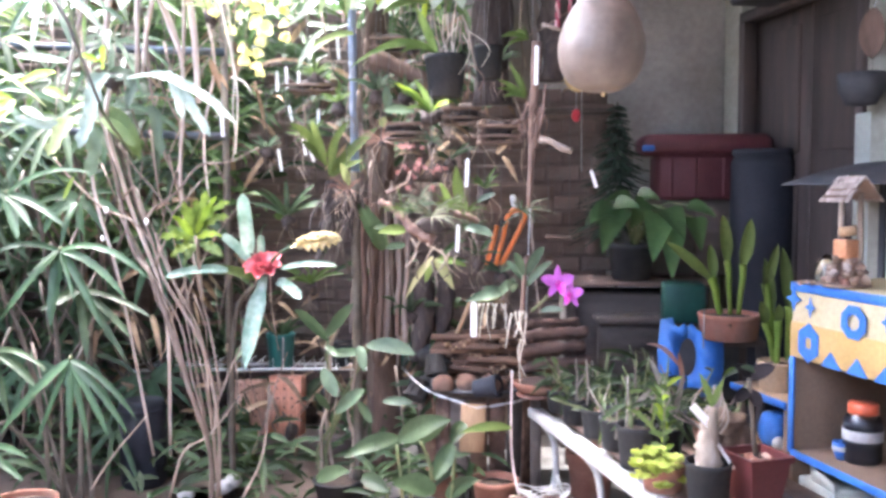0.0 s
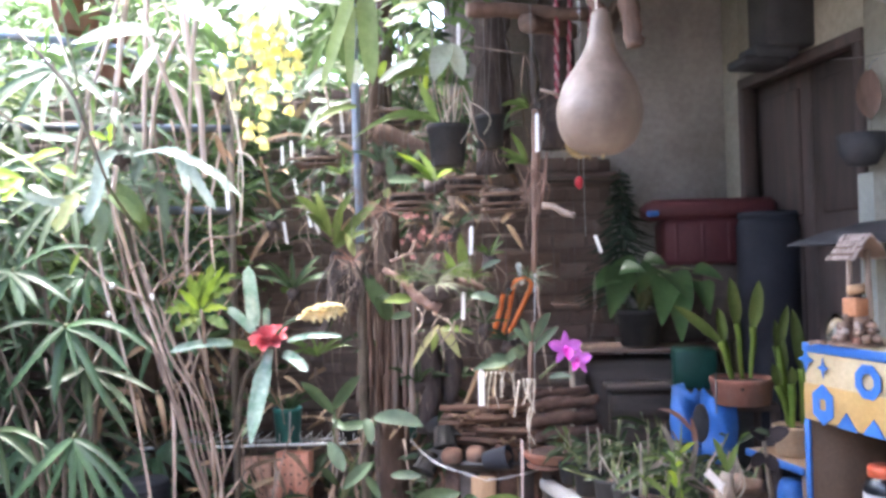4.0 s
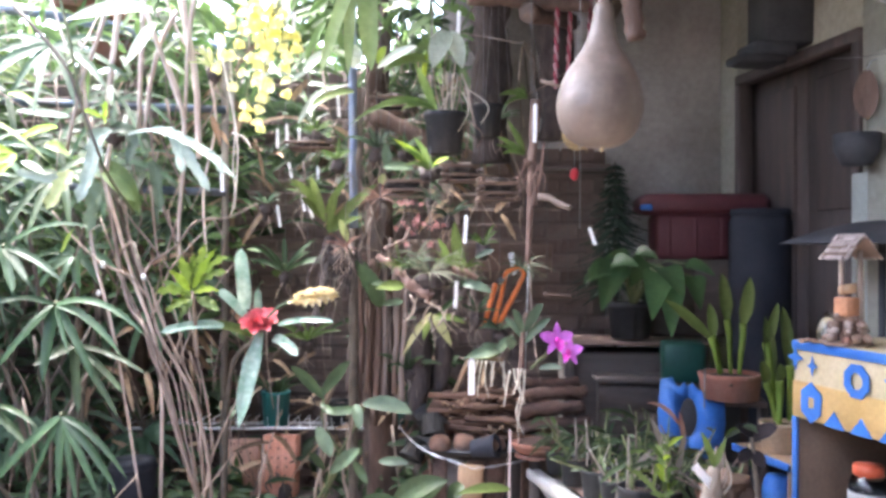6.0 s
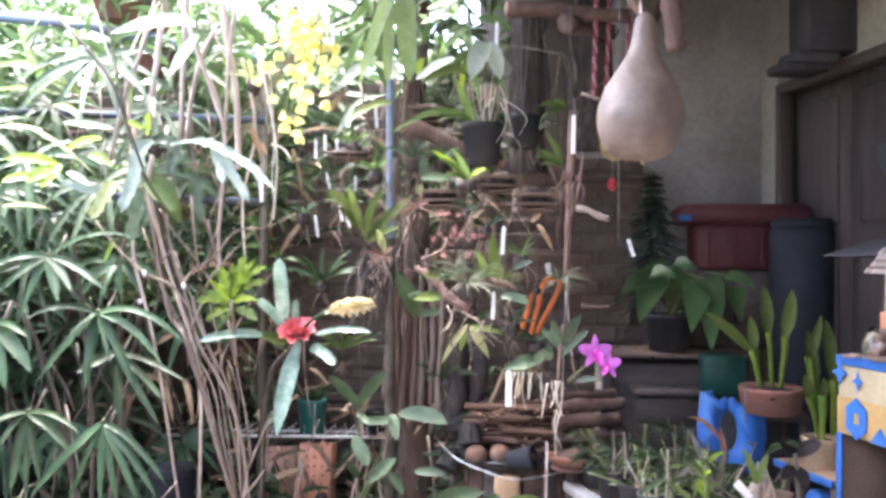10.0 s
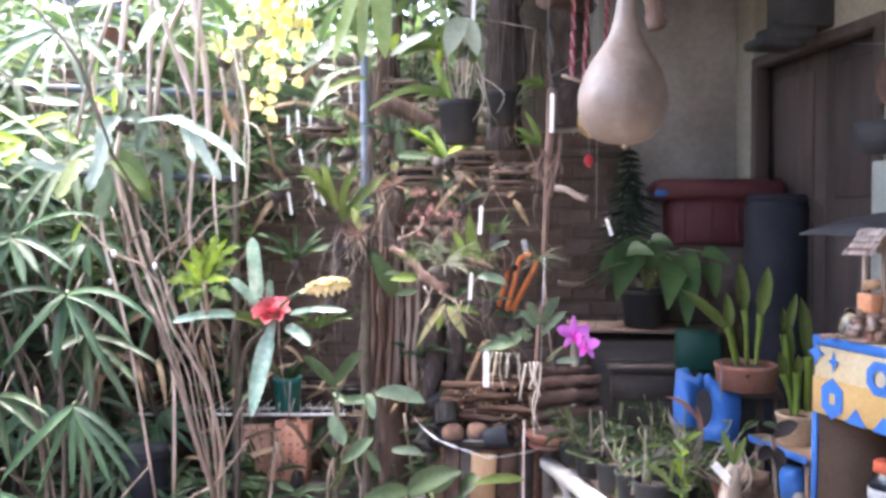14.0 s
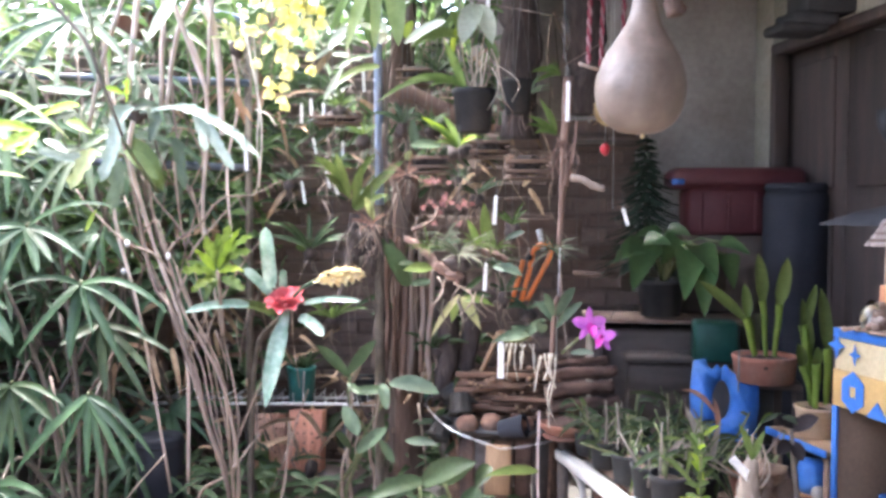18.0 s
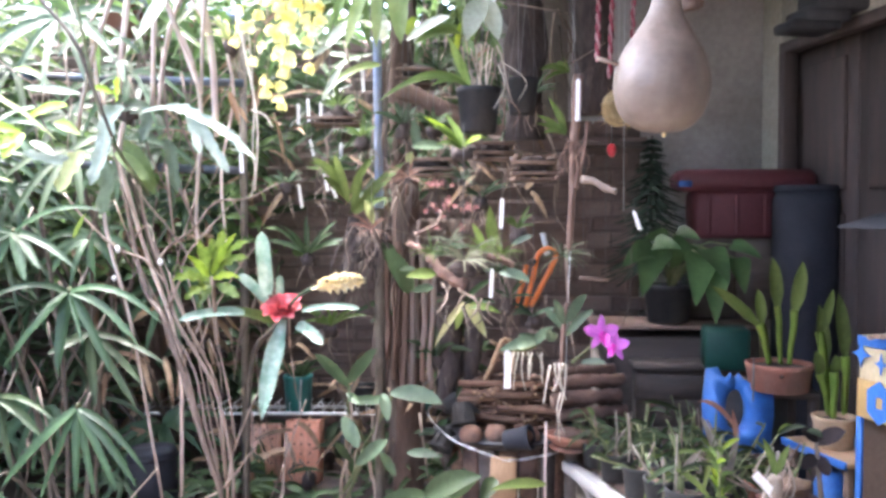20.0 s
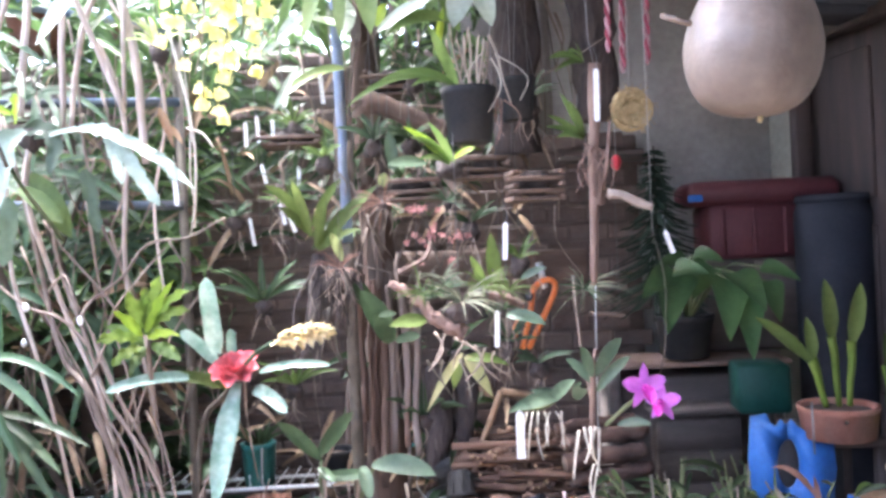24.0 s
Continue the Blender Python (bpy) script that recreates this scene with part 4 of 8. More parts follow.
limb("branch", shrub, STEM_DRY, 0.0095, 0.0052, (-1.116, 3.980, 0.0), (-1.083, 3.950, 0.440), (-1.156, 3.950, 0.839), (-1.318, 3.950, 1.131), (-1.386, 3.980, 1.313), (-1.493, 4.000, 1.631), (-1.510, 4.000, 1.895))
limb("branch", shrub, STEM_DRY, 0.0085, 0.0055, (-1.095, 4.000, 0.0), (-1.137, 4.000, 0.510), (-1.171, 4.000, 0.856), (-1.283, 4.000, 1.097), (-1.353, 4.000, 1.258), (-1.381, 4.000, 1.364))
limb("branch", shrub, STEM_DRY, 0.0070, 0.0037, (-1.433, 4.020, 1.412), (-1.396, 4.050, 1.481), (-1.295, 4.080, 1.558), (-1.199, 4.100, 1.677), (-1.066, 4.150, 1.696), (-0.933, 4.200, 1.767))
limb("branch", shrub, STEM_DRY, 0.0064, 0.0037, (-1.394, 4.000, 1.311), (-1.479, 3.980, 1.420), (-1.590, 3.950, 1.472), (-1.740, 3.950, 1.606), (-1.829, 3.950, 1.718))
limb("branch", shrub, STEM_DRY, 0.0052, 0.0037, (-1.259, 4.050, 1.358), (-1.367, 4.050, 1.521), (-1.492, 4.050, 1.671), (-1.562, 4.050, 1.780))
limb("branch", shrub, STEM_DRY, 0.0070, 0.0050, (-1.262, 4.150, 1.433), (-1.305, 4.150, 1.571), (-1.390, 4.150, 1.765), (-1.440, 4.150, 2.066), (-1.456, 4.150, 2.392))
limb("branch", shrub, STEM_DRY, 0.0058, 0.0037, (-1.080, 3.980, 0.594), (-1.112, 3.980, 0.833), (-1.165, 4.000, 1.042), (-1.195, 4.000, 1.175))
limb("branch", shrub, STEM_DRY, 0.0070, 0.0043, (-1.291, 3.850, 0.144), (-1.230, 3.880, 0.353), (-1.122, 3.920, 0.421), (-0.994, 4.000, 0.590))
limb("branch", shrub, STEM_DRY, 0.0035, 0.0025, (-1.591, 3.700, 0.232), (-1.492, 3.750, 0.391), (-1.361, 3.800, 0.546))
limb("branch", shrub, STEM_DRY, 0.0058, 0.0037, (-0.963, 3.900, 0.128), (-0.893, 3.950, 0.279), (-0.870, 4.000, 0.427), (-0.874, 4.000, 0.509))
limb("branch", shrub, STEM_DRY, 0.0041, 0.0031, (-1.143, 4.150, 1.698), (-1.083, 4.150, 1.579), (-1.115, 4.200, 1.483))
limb("branch", shrub, STEM_DRY, 0.0046, 0.0031, (-1.537, 4.000, 1.513), (-1.468, 3.980, 1.578), (-1.424, 3.950, 1.512), (-1.401, 3.950, 1.394))
for a, m, b in (((-1.146, 3.940, 0.500), (-1.241, 3.960, 0.997), (-1.456, 4.000, 1.524)), ((-1.126, 3.920, 0.427), (-1.251, 3.930, 0.949), (-1.538, 3.970, 1.448)), ((-1.185, 3.960, 0.469), (-1.337, 3.980, 1.048), (-1.634, 4.020, 1.688)), ((-1.122, 3.970, 0.438), (-1.206, 4.000, 0.857), (-1.319, 4.050, 1.359)), ((-1.145, 3.900, 0.460), (-1.256, 3.900, 0.877), (-1.396, 3.920, 1.214)), ((-1.243, 3.950, 0.998), (-1.116, 4.000, 1.305), (-0.976, 4.050, 1.511)), ((-1.368, 3.950, 1.210), (-1.291, 3.980, 1.442), (-1.119, 4.050, 1.661)), ((-1.104, 3.950, 0.418), (-1.051, 3.980, 0.673), (-0.985, 4.000, 0.827))):
    part("branch", Geo().tube([a, Vector(a).lerp(Vector(m), 0.5) + Vector((rnd.uniform(-0.02, 0.02), 0, 0)), m, Vector(m).lerp(Vector(b), 0.5) + Vector((rnd.uniform(-0.02, 0.02), 0, 0)), b], rnd.uniform(0.004, 0.0065), 0.003, 7, 0.15, 4), rnd.choice((STEM_DRY, STEM_DRY, BARK_GREY)), shrub)
for c in ((-1.586, 3.940, 1.469), (-1.659, 4.060, 1.334), (-1.397, 3.940, 1.413)):
    part("cut_end", Geo().blob(c, (0.012, 0.012, 0.016), 0.1, 8, 6), TAG_WHITE, shrub, "white painted stub of a cut twig")

canes = plant("dry_cane_clump", (-1.447, 4.300, 0.199), "clump of dry tan canes and hanging strips", "canes")
limb("cane", canes, CANE_PALE, 0.0119, 0.0087, (-1.433, 3.800, 2.904), (-1.557, 3.850, 2.540), (-1.678, 3.900, 2.269), (-1.764, 3.950, 1.992))
limb("cane", canes, CANE_PALE, 0.0153, 0.0112, (-1.442, 3.850, 2.870), (-1.507, 3.900, 2.551), (-1.543, 3.900, 2.268), (-1.553, 3.900, 2.139))
limb("cane", canes, CANE_PALE, 0.0136, 0.0099, (-1.357, 3.850, 2.843), (-1.372, 3.850, 2.461), (-1.385, 3.850, 2.079))
limb("cane", canes, CANE_PALE, 0.0119, 0.0087, (-1.370, 3.800, 2.701), (-1.307, 3.800, 2.524), (-1.270, 3.850, 2.383), (-1.190, 3.900, 2.135))
limb("cane", canes, CANE_PALE, 0.0119, 0.0087, (-1.211, 3.850, 2.612), (-1.288, 3.850, 2.460), (-1.356, 3.900, 2.266), (-1.377, 3.900, 2.086))
limb("cane", canes, CANE_PALE, 0.0110, 0.0081, (-1.143, 3.900, 2.728), (-1.177, 3.900, 2.470), (-1.208, 3.950, 2.143))
limb("cane", canes, CANE_PALE, 0.0187, 0.0136, (-1.229, 3.900, 2.884), (-1.190, 3.900, 2.573), (-1.160, 3.950, 2.325), (-1.159, 4.000, 1.965))
limb("cane", canes, CANE_PALE, 0.0076, 0.0056, (-1.338, 3.950, 2.876), (-1.281, 3.950, 2.640), (-1.207, 3.950, 2.482), (-1.158, 4.000, 2.453))
limb("cane", canes, CANE_PALE, 0.0102, 0.0074, (-1.291, 3.950, 2.404), (-1.251, 4.000, 2.243), (-1.242, 4.050, 2.024), (-1.288, 4.100, 1.571), (-1.241, 4.200, 1.070))
limb("cane", canes, CANE_PALE, 0.0110, 0.0081, (-1.549, 3.950, 2.068), (-1.592, 4.000, 1.845), (-1.521, 4.100, 1.442), (-1.414, 4.200, 0.961), (-1.447, 4.300, 0.199))
limb("cane", canes, CANE_PALE, 0.0076, 0.0056, (-1.145, 4.000, 2.493), (-1.110, 4.100, 2.163), (-1.202, 4.200, 1.816), (-1.189, 4.250, 1.399))
limb("cane", canes, CANE_PALE, 0.0093, 0.0068, (-1.731, 4.000, 2.553), (-1.723, 4.100, 2.034), (-1.737, 4.150, 1.582), (-1.636, 4.200, 1.077), (-1.535, 4.300, 0.200))
limb("cane", canes, CANE_PALE, 0.0059, 0.0043, (-1.814, 3.900, 2.685), (-1.709, 3.900, 2.425), (-1.602, 3.950, 2.644))
part("dark_branch", Geo().tube([(-1.719, 3.400, 2.519), (-1.524, 3.420, 2.295), (-1.465, 3.450, 2.130), (-1.405, 3.500, 1.918)], 0.008, 0.006, 7, 0.1), STEM_DARK, canes, "dark thin branch")

# staghorn fern fronds, silvery, with toothed edges
def toothed(pts, w, teeth, face=(0.1, -1, 0.35), taper=0.35):
    """A wavy ribbon of a frond along pts with blunt teeth on both edges."""
    way = spline([Vector(p) for p in pts], 9)
    g, n = Geo(), len(way)
    f0, rows = Vector(face), []
    for i, p in enumerate(way):
        t = i / (n - 1)
        tan = (way[min(i + 1, n - 1)] - way[max(i - 1, 0)]).normalized()
        nn = (f0 - tan * f0.dot(tan)).normalized()
        sd = tan.cross(nn)
        body = 0.5 * w * min(1.0, 0.35 + 3.2 * t) * (1 - taper * t) * (1.0 if t < 0.9 else max(0.15, (1 - t) * 10))
        a = body * (1 + 0.38 * (teeth * t % 1.0 - 0.5))
        b = body * (1 + 0.38 * ((teeth * t + 0.45) % 1.0 - 0.5))
        wv = 0.08 * w * math.sin(t * teeth * 4.2)
        rows.append([p - sd * a + nn * (a * 0.3 + wv), p - sd * a * 0.5 + nn * a * 0.1, p, p + sd * b * 0.5 + nn * b * 0.1, p + sd * b + nn * (b * 0.3 - wv)])
    g.grid(rows)
    return g


dead = plant("dead_leaf", (-1.084, 3.95, 2.169), "dry orange-brown leaf hanging among the canes", "leaf")
leaves(dead, LEAF_DEAD, [((-1.085, 3.95, 2.155), (-1.03, 3.92, 2.005), 0.032, 0.15), ((-1.06, 3.95, 2.09), (-0.995, 3.92, 2.015), 0.024, 0.2)])
solid("aerial_root", Geo().tube([(-0.985, 3.9, 2.42), (-0.968, 3.9, 2.2), (-0.962, 3.9, 2.06), (-0.970, 3.9, 1.91), (-0.960, 3.9, 1.8), (-0.977, 3.9, 1.70)], 0.0045, 0.003, 6, 0.15, 4), ROOT, "single whitish root dangling in front of the canes", "root")
stag = plant("staghorn_fern", (-1.461, 3.800, 2.042), "staghorn fern with silvery wavy lobed fronds", "fern")
for mat, w, teeth, pts in (
    (LEAF_SILVER, 0.079, 6, ((-1.489, 3.8, 2.071), (-1.534, 3.77, 2.033), (-1.54, 3.74, 1.941), (-1.556, 3.71, 1.839), (-1.582, 3.68, 1.74))),
    (LEAF_SILVER, 0.022, 2, ((-1.482, 3.82, 2.048), (-1.367, 3.776, 2.058), (-1.239, 3.732, 2.062), (-1.17, 3.70, 2.035))),
    (LEAF_SILVER, 0.05, 6, ((-1.29, 3.75, 2.066), (-1.2, 3.715, 2.05), (-1.137, 3.688, 2.02), (-1.015, 3.644, 1.954), (-0.873, 3.6, 1.836))),
    (LEAF_SILVER, 0.052, 5, ((-1.15, 3.7, 2.02), (-1.071, 3.66, 1.9), (-0.99, 3.62, 1.787))),
    (LEAF_SILVER, 0.048, 3, ((-1.183, 3.72, 2.045), (-1.145, 3.68, 1.96), (-1.112, 3.64, 1.863))),
    (LEAF_SILVER, 0.038, 3, ((-1.014, 3.64, 1.953), (-0.959, 3.62, 1.919), (-0.929, 3.6, 1.856))),
    (LEAF_GREY, 0.065, 4, ((-1.508, 3.82, 2.074), (-1.421, 3.8, 2.075), (-1.382, 3.78, 2.011), (-1.401, 3.76, 1.918))),
    (LEAF_PALE, 0.076, 5, ((-1.645, 3.75, 1.886), (-1.673, 3.715, 1.816), (-1.717, 3.68, 1.71))),
    (LEAF_SILVER, 0.049, 5, ((-1.672, 3.75, 1.841), (-1.764, 3.7, 1.849), (-1.84, 3.65, 1.876))),
    (LEAF_GREY, 0.06, 3, ((-1.36, 3.95, 1.95), (-1.33, 3.93, 1.85), (-1.31, 3.92, 1.72))),
    (LEAF_GREY, 0.08, 3, ((-1.62, 3.9, 1.86), (-1.6, 3.88, 1.75), (-1.62, 3.86, 1.62))),
):
    part("frond", toothed(pts, w, teeth), mat, stag)
part("rootball", Geo().blob((-1.485, 3.85, 2.06), (0.05, 0.04, 0.05), 0.5, 10, 8), FIBRE, stag)
leaves(stag, LEAF_MID, [((-1.596, 3.950, 1.894), (-1.422, 3.900, 1.758), 0.066, 0.1), ((-1.575, 4.000, 1.949), (-1.417, 3.950, 1.707), 0.087, 0.1)], "oval", wave=0.06)

lime = plant("lime_fern", (-1.166, 3.950, 1.310), "lime green fern with broad lobed leaves", "fern")
leaves(lime, LEAF_FERN, [
    ((-1.166, 3.930, 1.364), (-1.083, 3.880, 1.564), 0.051, 0.1), ((-1.149, 3.930, 1.389), (-0.968, 3.820, 1.505), 0.041, 0.2),
    ((-1.144, 3.930, 1.376), (-0.975, 3.820, 1.437), 0.046, 0.2), ((-1.176, 3.930, 1.377), (-1.192, 3.850, 1.509), 0.051, 0.1),
    ((-1.185, 3.930, 1.338), (-1.294, 3.820, 1.344), 0.051, 0.2), ((-1.178, 3.930, 1.312), (-1.257, 3.850, 1.257), 0.046, 0.2),
    ((-1.151, 3.930, 1.350), (-1.151, 3.900, 1.520), 0.046, 0.1)], "oval", wave=0.22, n=14)
leaves(lime, LEAF_MID, [((-1.177, 3.960, 1.336), (-1.089, 3.920, 1.363), 0.051, 0.2), ((-1.177, 3.960, 1.310), (-1.257, 3.950, 1.364), 0.041, 0.2), ((-1.156, 3.960, 1.309), (-1.041, 3.920, 1.258), 0.051, 0.2)], "oval", wave=0.2, n=14)
leaves(lime, LEAF_LIME, [((-1.157, 3.920, 1.364), (-1.034, 3.860, 1.543), 0.036, 0.15), ((-1.173, 3.920, 1.352), (-1.245, 3.850, 1.447), 0.036, 0.15), ((-1.153, 3.920, 1.343), (-1.014, 3.840, 1.354), 0.036, 0.15)], "lance", wave=0.2, n=12)
leaves(lime, LEAF_MID, [((-1.176, 3.940, 1.324), (-1.296, 3.900, 1.394), 0.041, 0.15), ((-1.171, 3.940, 1.311), (-1.212, 3.880, 1.214), 0.041, 0.1)], "lance", wave=0.2, n=12)
part("stem", Geo().tube([(-1.168, 3.950, 1.349), (-1.167, 3.980, 1.176), (-1.165, 4.000, 1.042)], 0.01, 0.009), STEM_DRY, lime)

brights = plant("sunlit_creeper", (-1.563, 3.700, 1.988), "creeper with bright lime leaves and whitish ones coloured as sunlit", "creeper")
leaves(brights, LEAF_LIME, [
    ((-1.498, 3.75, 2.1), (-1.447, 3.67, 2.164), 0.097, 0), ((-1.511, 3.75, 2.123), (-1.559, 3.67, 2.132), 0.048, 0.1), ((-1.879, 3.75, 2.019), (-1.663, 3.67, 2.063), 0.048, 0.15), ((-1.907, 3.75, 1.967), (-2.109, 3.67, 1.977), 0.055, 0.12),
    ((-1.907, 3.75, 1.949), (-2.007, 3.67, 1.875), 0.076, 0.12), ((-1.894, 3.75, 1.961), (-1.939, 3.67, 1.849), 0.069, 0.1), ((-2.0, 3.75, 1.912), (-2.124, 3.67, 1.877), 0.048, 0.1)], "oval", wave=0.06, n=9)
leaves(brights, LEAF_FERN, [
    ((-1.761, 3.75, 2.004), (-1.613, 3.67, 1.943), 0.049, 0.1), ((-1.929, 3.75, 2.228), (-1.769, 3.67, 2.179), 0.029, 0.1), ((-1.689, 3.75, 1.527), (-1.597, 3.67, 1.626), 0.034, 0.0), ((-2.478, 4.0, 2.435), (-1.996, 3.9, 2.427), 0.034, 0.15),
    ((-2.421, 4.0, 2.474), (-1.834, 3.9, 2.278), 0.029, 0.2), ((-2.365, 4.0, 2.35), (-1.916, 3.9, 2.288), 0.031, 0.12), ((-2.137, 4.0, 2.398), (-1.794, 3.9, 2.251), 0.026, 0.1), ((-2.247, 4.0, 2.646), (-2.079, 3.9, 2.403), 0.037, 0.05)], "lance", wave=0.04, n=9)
# leaves whitened to look sunlit
leaves(brights, LEAF_WHITE_LIT, [
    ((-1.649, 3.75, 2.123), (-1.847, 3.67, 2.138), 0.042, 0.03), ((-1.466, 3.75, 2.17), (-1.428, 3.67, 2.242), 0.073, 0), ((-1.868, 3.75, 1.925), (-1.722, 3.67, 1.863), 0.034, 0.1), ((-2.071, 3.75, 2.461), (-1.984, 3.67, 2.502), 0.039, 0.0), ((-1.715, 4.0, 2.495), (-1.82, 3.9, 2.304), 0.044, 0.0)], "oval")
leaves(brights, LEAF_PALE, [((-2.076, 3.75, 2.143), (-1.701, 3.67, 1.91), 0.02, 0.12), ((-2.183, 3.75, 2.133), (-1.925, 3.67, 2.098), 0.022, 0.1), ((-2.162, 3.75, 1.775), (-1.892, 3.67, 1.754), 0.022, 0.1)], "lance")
part("stem", Geo().tube([(-1.723, 3.720, 2.806), (-1.645, 3.740, 2.439), (-1.592, 3.760, 2.119), (-1.534, 3.800, 1.924), (-1.423, 3.900, 1.701)], 0.006, 0.007, 6), STEM_GREEN, brights)

# small epiphytes beside the pole
def rosette(at, n, L, w, mat, label, name="small_epiphyte"):
    t = plant(name, at, label, "epiphyte", "small epiphytes")
    at = Vector(at)
    for k in range(n):
        an = 2 * math.pi * k / n + rnd.uniform(-0.3, 0.3)
        d = Vector((math.cos(an), -0.35 + 0.4 * math.sin(an), rnd.uniform(0.05, 0.75))).normalized()
        part("leaf", Geo().blade(at, at + d * L * rnd.uniform(0.7, 1.2), w, 0.2, "lance", 0.35, (0, -0.8, 0.7), 6), mat, t)
    part("rootball", Geo().blob(at + Vector((0, 0.01, -0.03)), (0.035, 0.035, 0.04), 0.6, 9, 7), FIBRE, t)
    roots(t, [at + Vector((rnd.uniform(-0.03, 0.03), 0, -0.04)) for k in range(4)], 0.12, STEM_DRY, 0.003, 0.05)
    part("wire", Geo().tube([at, (at.x, at.y, 3.03)], 0.0014, sides=4, smooth=1), WIRE_DULL, t)
    return t


for at, n, L, w, mt in (((-0.679, 4.350, 2.132), 9, 0.11, 0.022, LEAF_MID), ((-0.540, 4.200, 1.979), 8, 0.1, 0.022, LEAF_MID), ((-0.714, 4.350, 1.810), 8, 0.13, 0.018, LEAF_MID), ((-0.206, 4.100, 2.020), 9, 0.12, 0.02, LEAF_DARK), ((-0.347, 4.150, 2.026), 7, 0.14, 0.03, LEAF_GREY), ((0.164, 3.900, 1.562), 9, 0.1, 0.016, LEAF_MID), ((-0.186, 4.200, 2.278), 9, 0.14, 0.02, LEAF_DARK), ((0.234, 4.000, 2.135), 9, 0.12, 0.014, LEAF_DARK), ((-0.864, 4.500, 1.421), 10, 0.22, 0.03, LEAF_DARK), ((-0.747, 4.500, 1.067), 9, 0.2, 0.026, LEAF_MID), ((-0.210, 4.400, 0.934), 9, 0.16, 0.03, LEAF_DARK), ((-0.942, 4.400, 1.771), 8, 0.12, 0.02, LEAF_GREY), ((0.245, 4.200, 1.152), 9, 0.13, 0.022, LEAF_GREY), ((0.136, 4.200, 1.234), 9, 0.13, 0.015, LEAF_DARK), ((0.006, 4.100, 1.696), 8, 0.13, 0.018, LEAF_DARK), ((-1.061, 3.900, 2.365), 8, 0.13, 0.02, LEAF_PALE)):
    rosette(at, n, L, w, mt, "small tufted epiphyte hanging on a wire")

# blue beam with hanging pots
beam = thing("blue_beam", (-1.739, 4.600, 2.730), "pale blue painted beam carrying hanging pots", "beam", kind="structure")
part("rail", Geo().tube([(-3.2, 4.600, 2.925), (-2.294, 4.600, 2.836), (-1.954, 4.600, 2.770), (-1.218, 4.650, 2.619)], 0.034, 0.034, 4), BLUE_PIPE, beam)
for z in (1.87, 2.32):
    part("lower_rail", Geo().tube([(-3.2, 4.640, z + 0.06), (-2.2, 4.640, z + 0.02), (-1.22, 4.640, z - 0.02)], 0.022, 0.022, 4), BLUE_SHADED, beam)
part("far_post", Geo().tube([(-1.230, 4.660, 2.622), ((-1.230, 4.660, 2.622)[0], 4.66, 0.0)], 0.022, smooth=1), STEM_DARK, beam, "dark upright under the beam")
part("post", Geo().tube([(-3.2, 4.620, 2.941), (-3.2, 4.620, 0.0)], 0.035, smooth=1), BLUE_PIPE, beam)
for c, r, h in (((-1.998, 4.500, 2.804), 0.14, 0.24), ((-1.890, 4.750, 2.574), 0.13, 0.26), ((-1.169, 4.700, 2.991), 0.1, 0.2)):
    pt = pot("hanging_pot", c, r, h, TERRA, "terracotta pot hanging under the roof edge", 0.7)
    c = Vector(c)
    part("hanger", Geo().tube([c + Vector((-r, 0, h)), c + Vector((0, 0, h + 0.5)), c + Vector((r, 0, h))], 0.004, smooth=1, sides=4), WIRE_DULL, pt)
pole = thing("pole", (-0.496, 4.300, 0.0), "steel pole, blue above and rusty below", "pole")
part("upper_tube", Geo().tube([(-0.489, 4.300, 3.065), (-0.484, 4.300, 2.412), (-0.476, 4.300, 1.650)], 0.021, 0.021, 12), BLUE_PIPE, pole, "blue painted upper half")
part("lower_tube", Geo().tube([(-0.476, 4.300, 1.650), (-0.476, 4.300, 0.642), (-0.477, 4.300, 0.0)], 0.024, 0.024, 12), STEM_DARK, pole, "dark rusty lower half")
# leaves whose white colour stands for full sun on them
white_leaf = plant("white_leaf_branch", (-1.086, 3.600, 2.637), "branch of broad leaves coloured white for strong sunlight", "branch")
leaves(white_leaf, LEAF_WHITE_LIT, [
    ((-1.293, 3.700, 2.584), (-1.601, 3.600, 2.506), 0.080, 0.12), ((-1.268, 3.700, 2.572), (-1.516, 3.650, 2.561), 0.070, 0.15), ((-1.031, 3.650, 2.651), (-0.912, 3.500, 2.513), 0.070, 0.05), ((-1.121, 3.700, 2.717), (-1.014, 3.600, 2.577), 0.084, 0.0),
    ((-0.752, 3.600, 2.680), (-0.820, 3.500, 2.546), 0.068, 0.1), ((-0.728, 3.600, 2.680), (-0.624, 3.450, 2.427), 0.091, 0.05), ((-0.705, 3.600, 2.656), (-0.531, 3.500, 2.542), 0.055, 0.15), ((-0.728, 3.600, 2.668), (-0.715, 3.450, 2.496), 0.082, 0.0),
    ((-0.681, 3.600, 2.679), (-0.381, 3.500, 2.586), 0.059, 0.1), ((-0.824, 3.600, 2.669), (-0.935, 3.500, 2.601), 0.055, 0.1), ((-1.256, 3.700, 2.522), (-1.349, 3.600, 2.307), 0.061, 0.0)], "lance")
part("stem", Geo().tube([(-1.367, 3.700, 2.769), (-1.055, 3.650, 2.712), (-0.728, 3.600, 2.704), (-0.467, 3.600, 2.747), (-0.287, 3.700, 3.096)], 0.008, 0.006), STEM_DRY, white_leaf)

# yellow spray orchid
onc = plant("yellow_orchid", (-0.755, 3.520, 2.679), "dancing-lady orchid with a hanging spray of yellow flowers", "orchid")
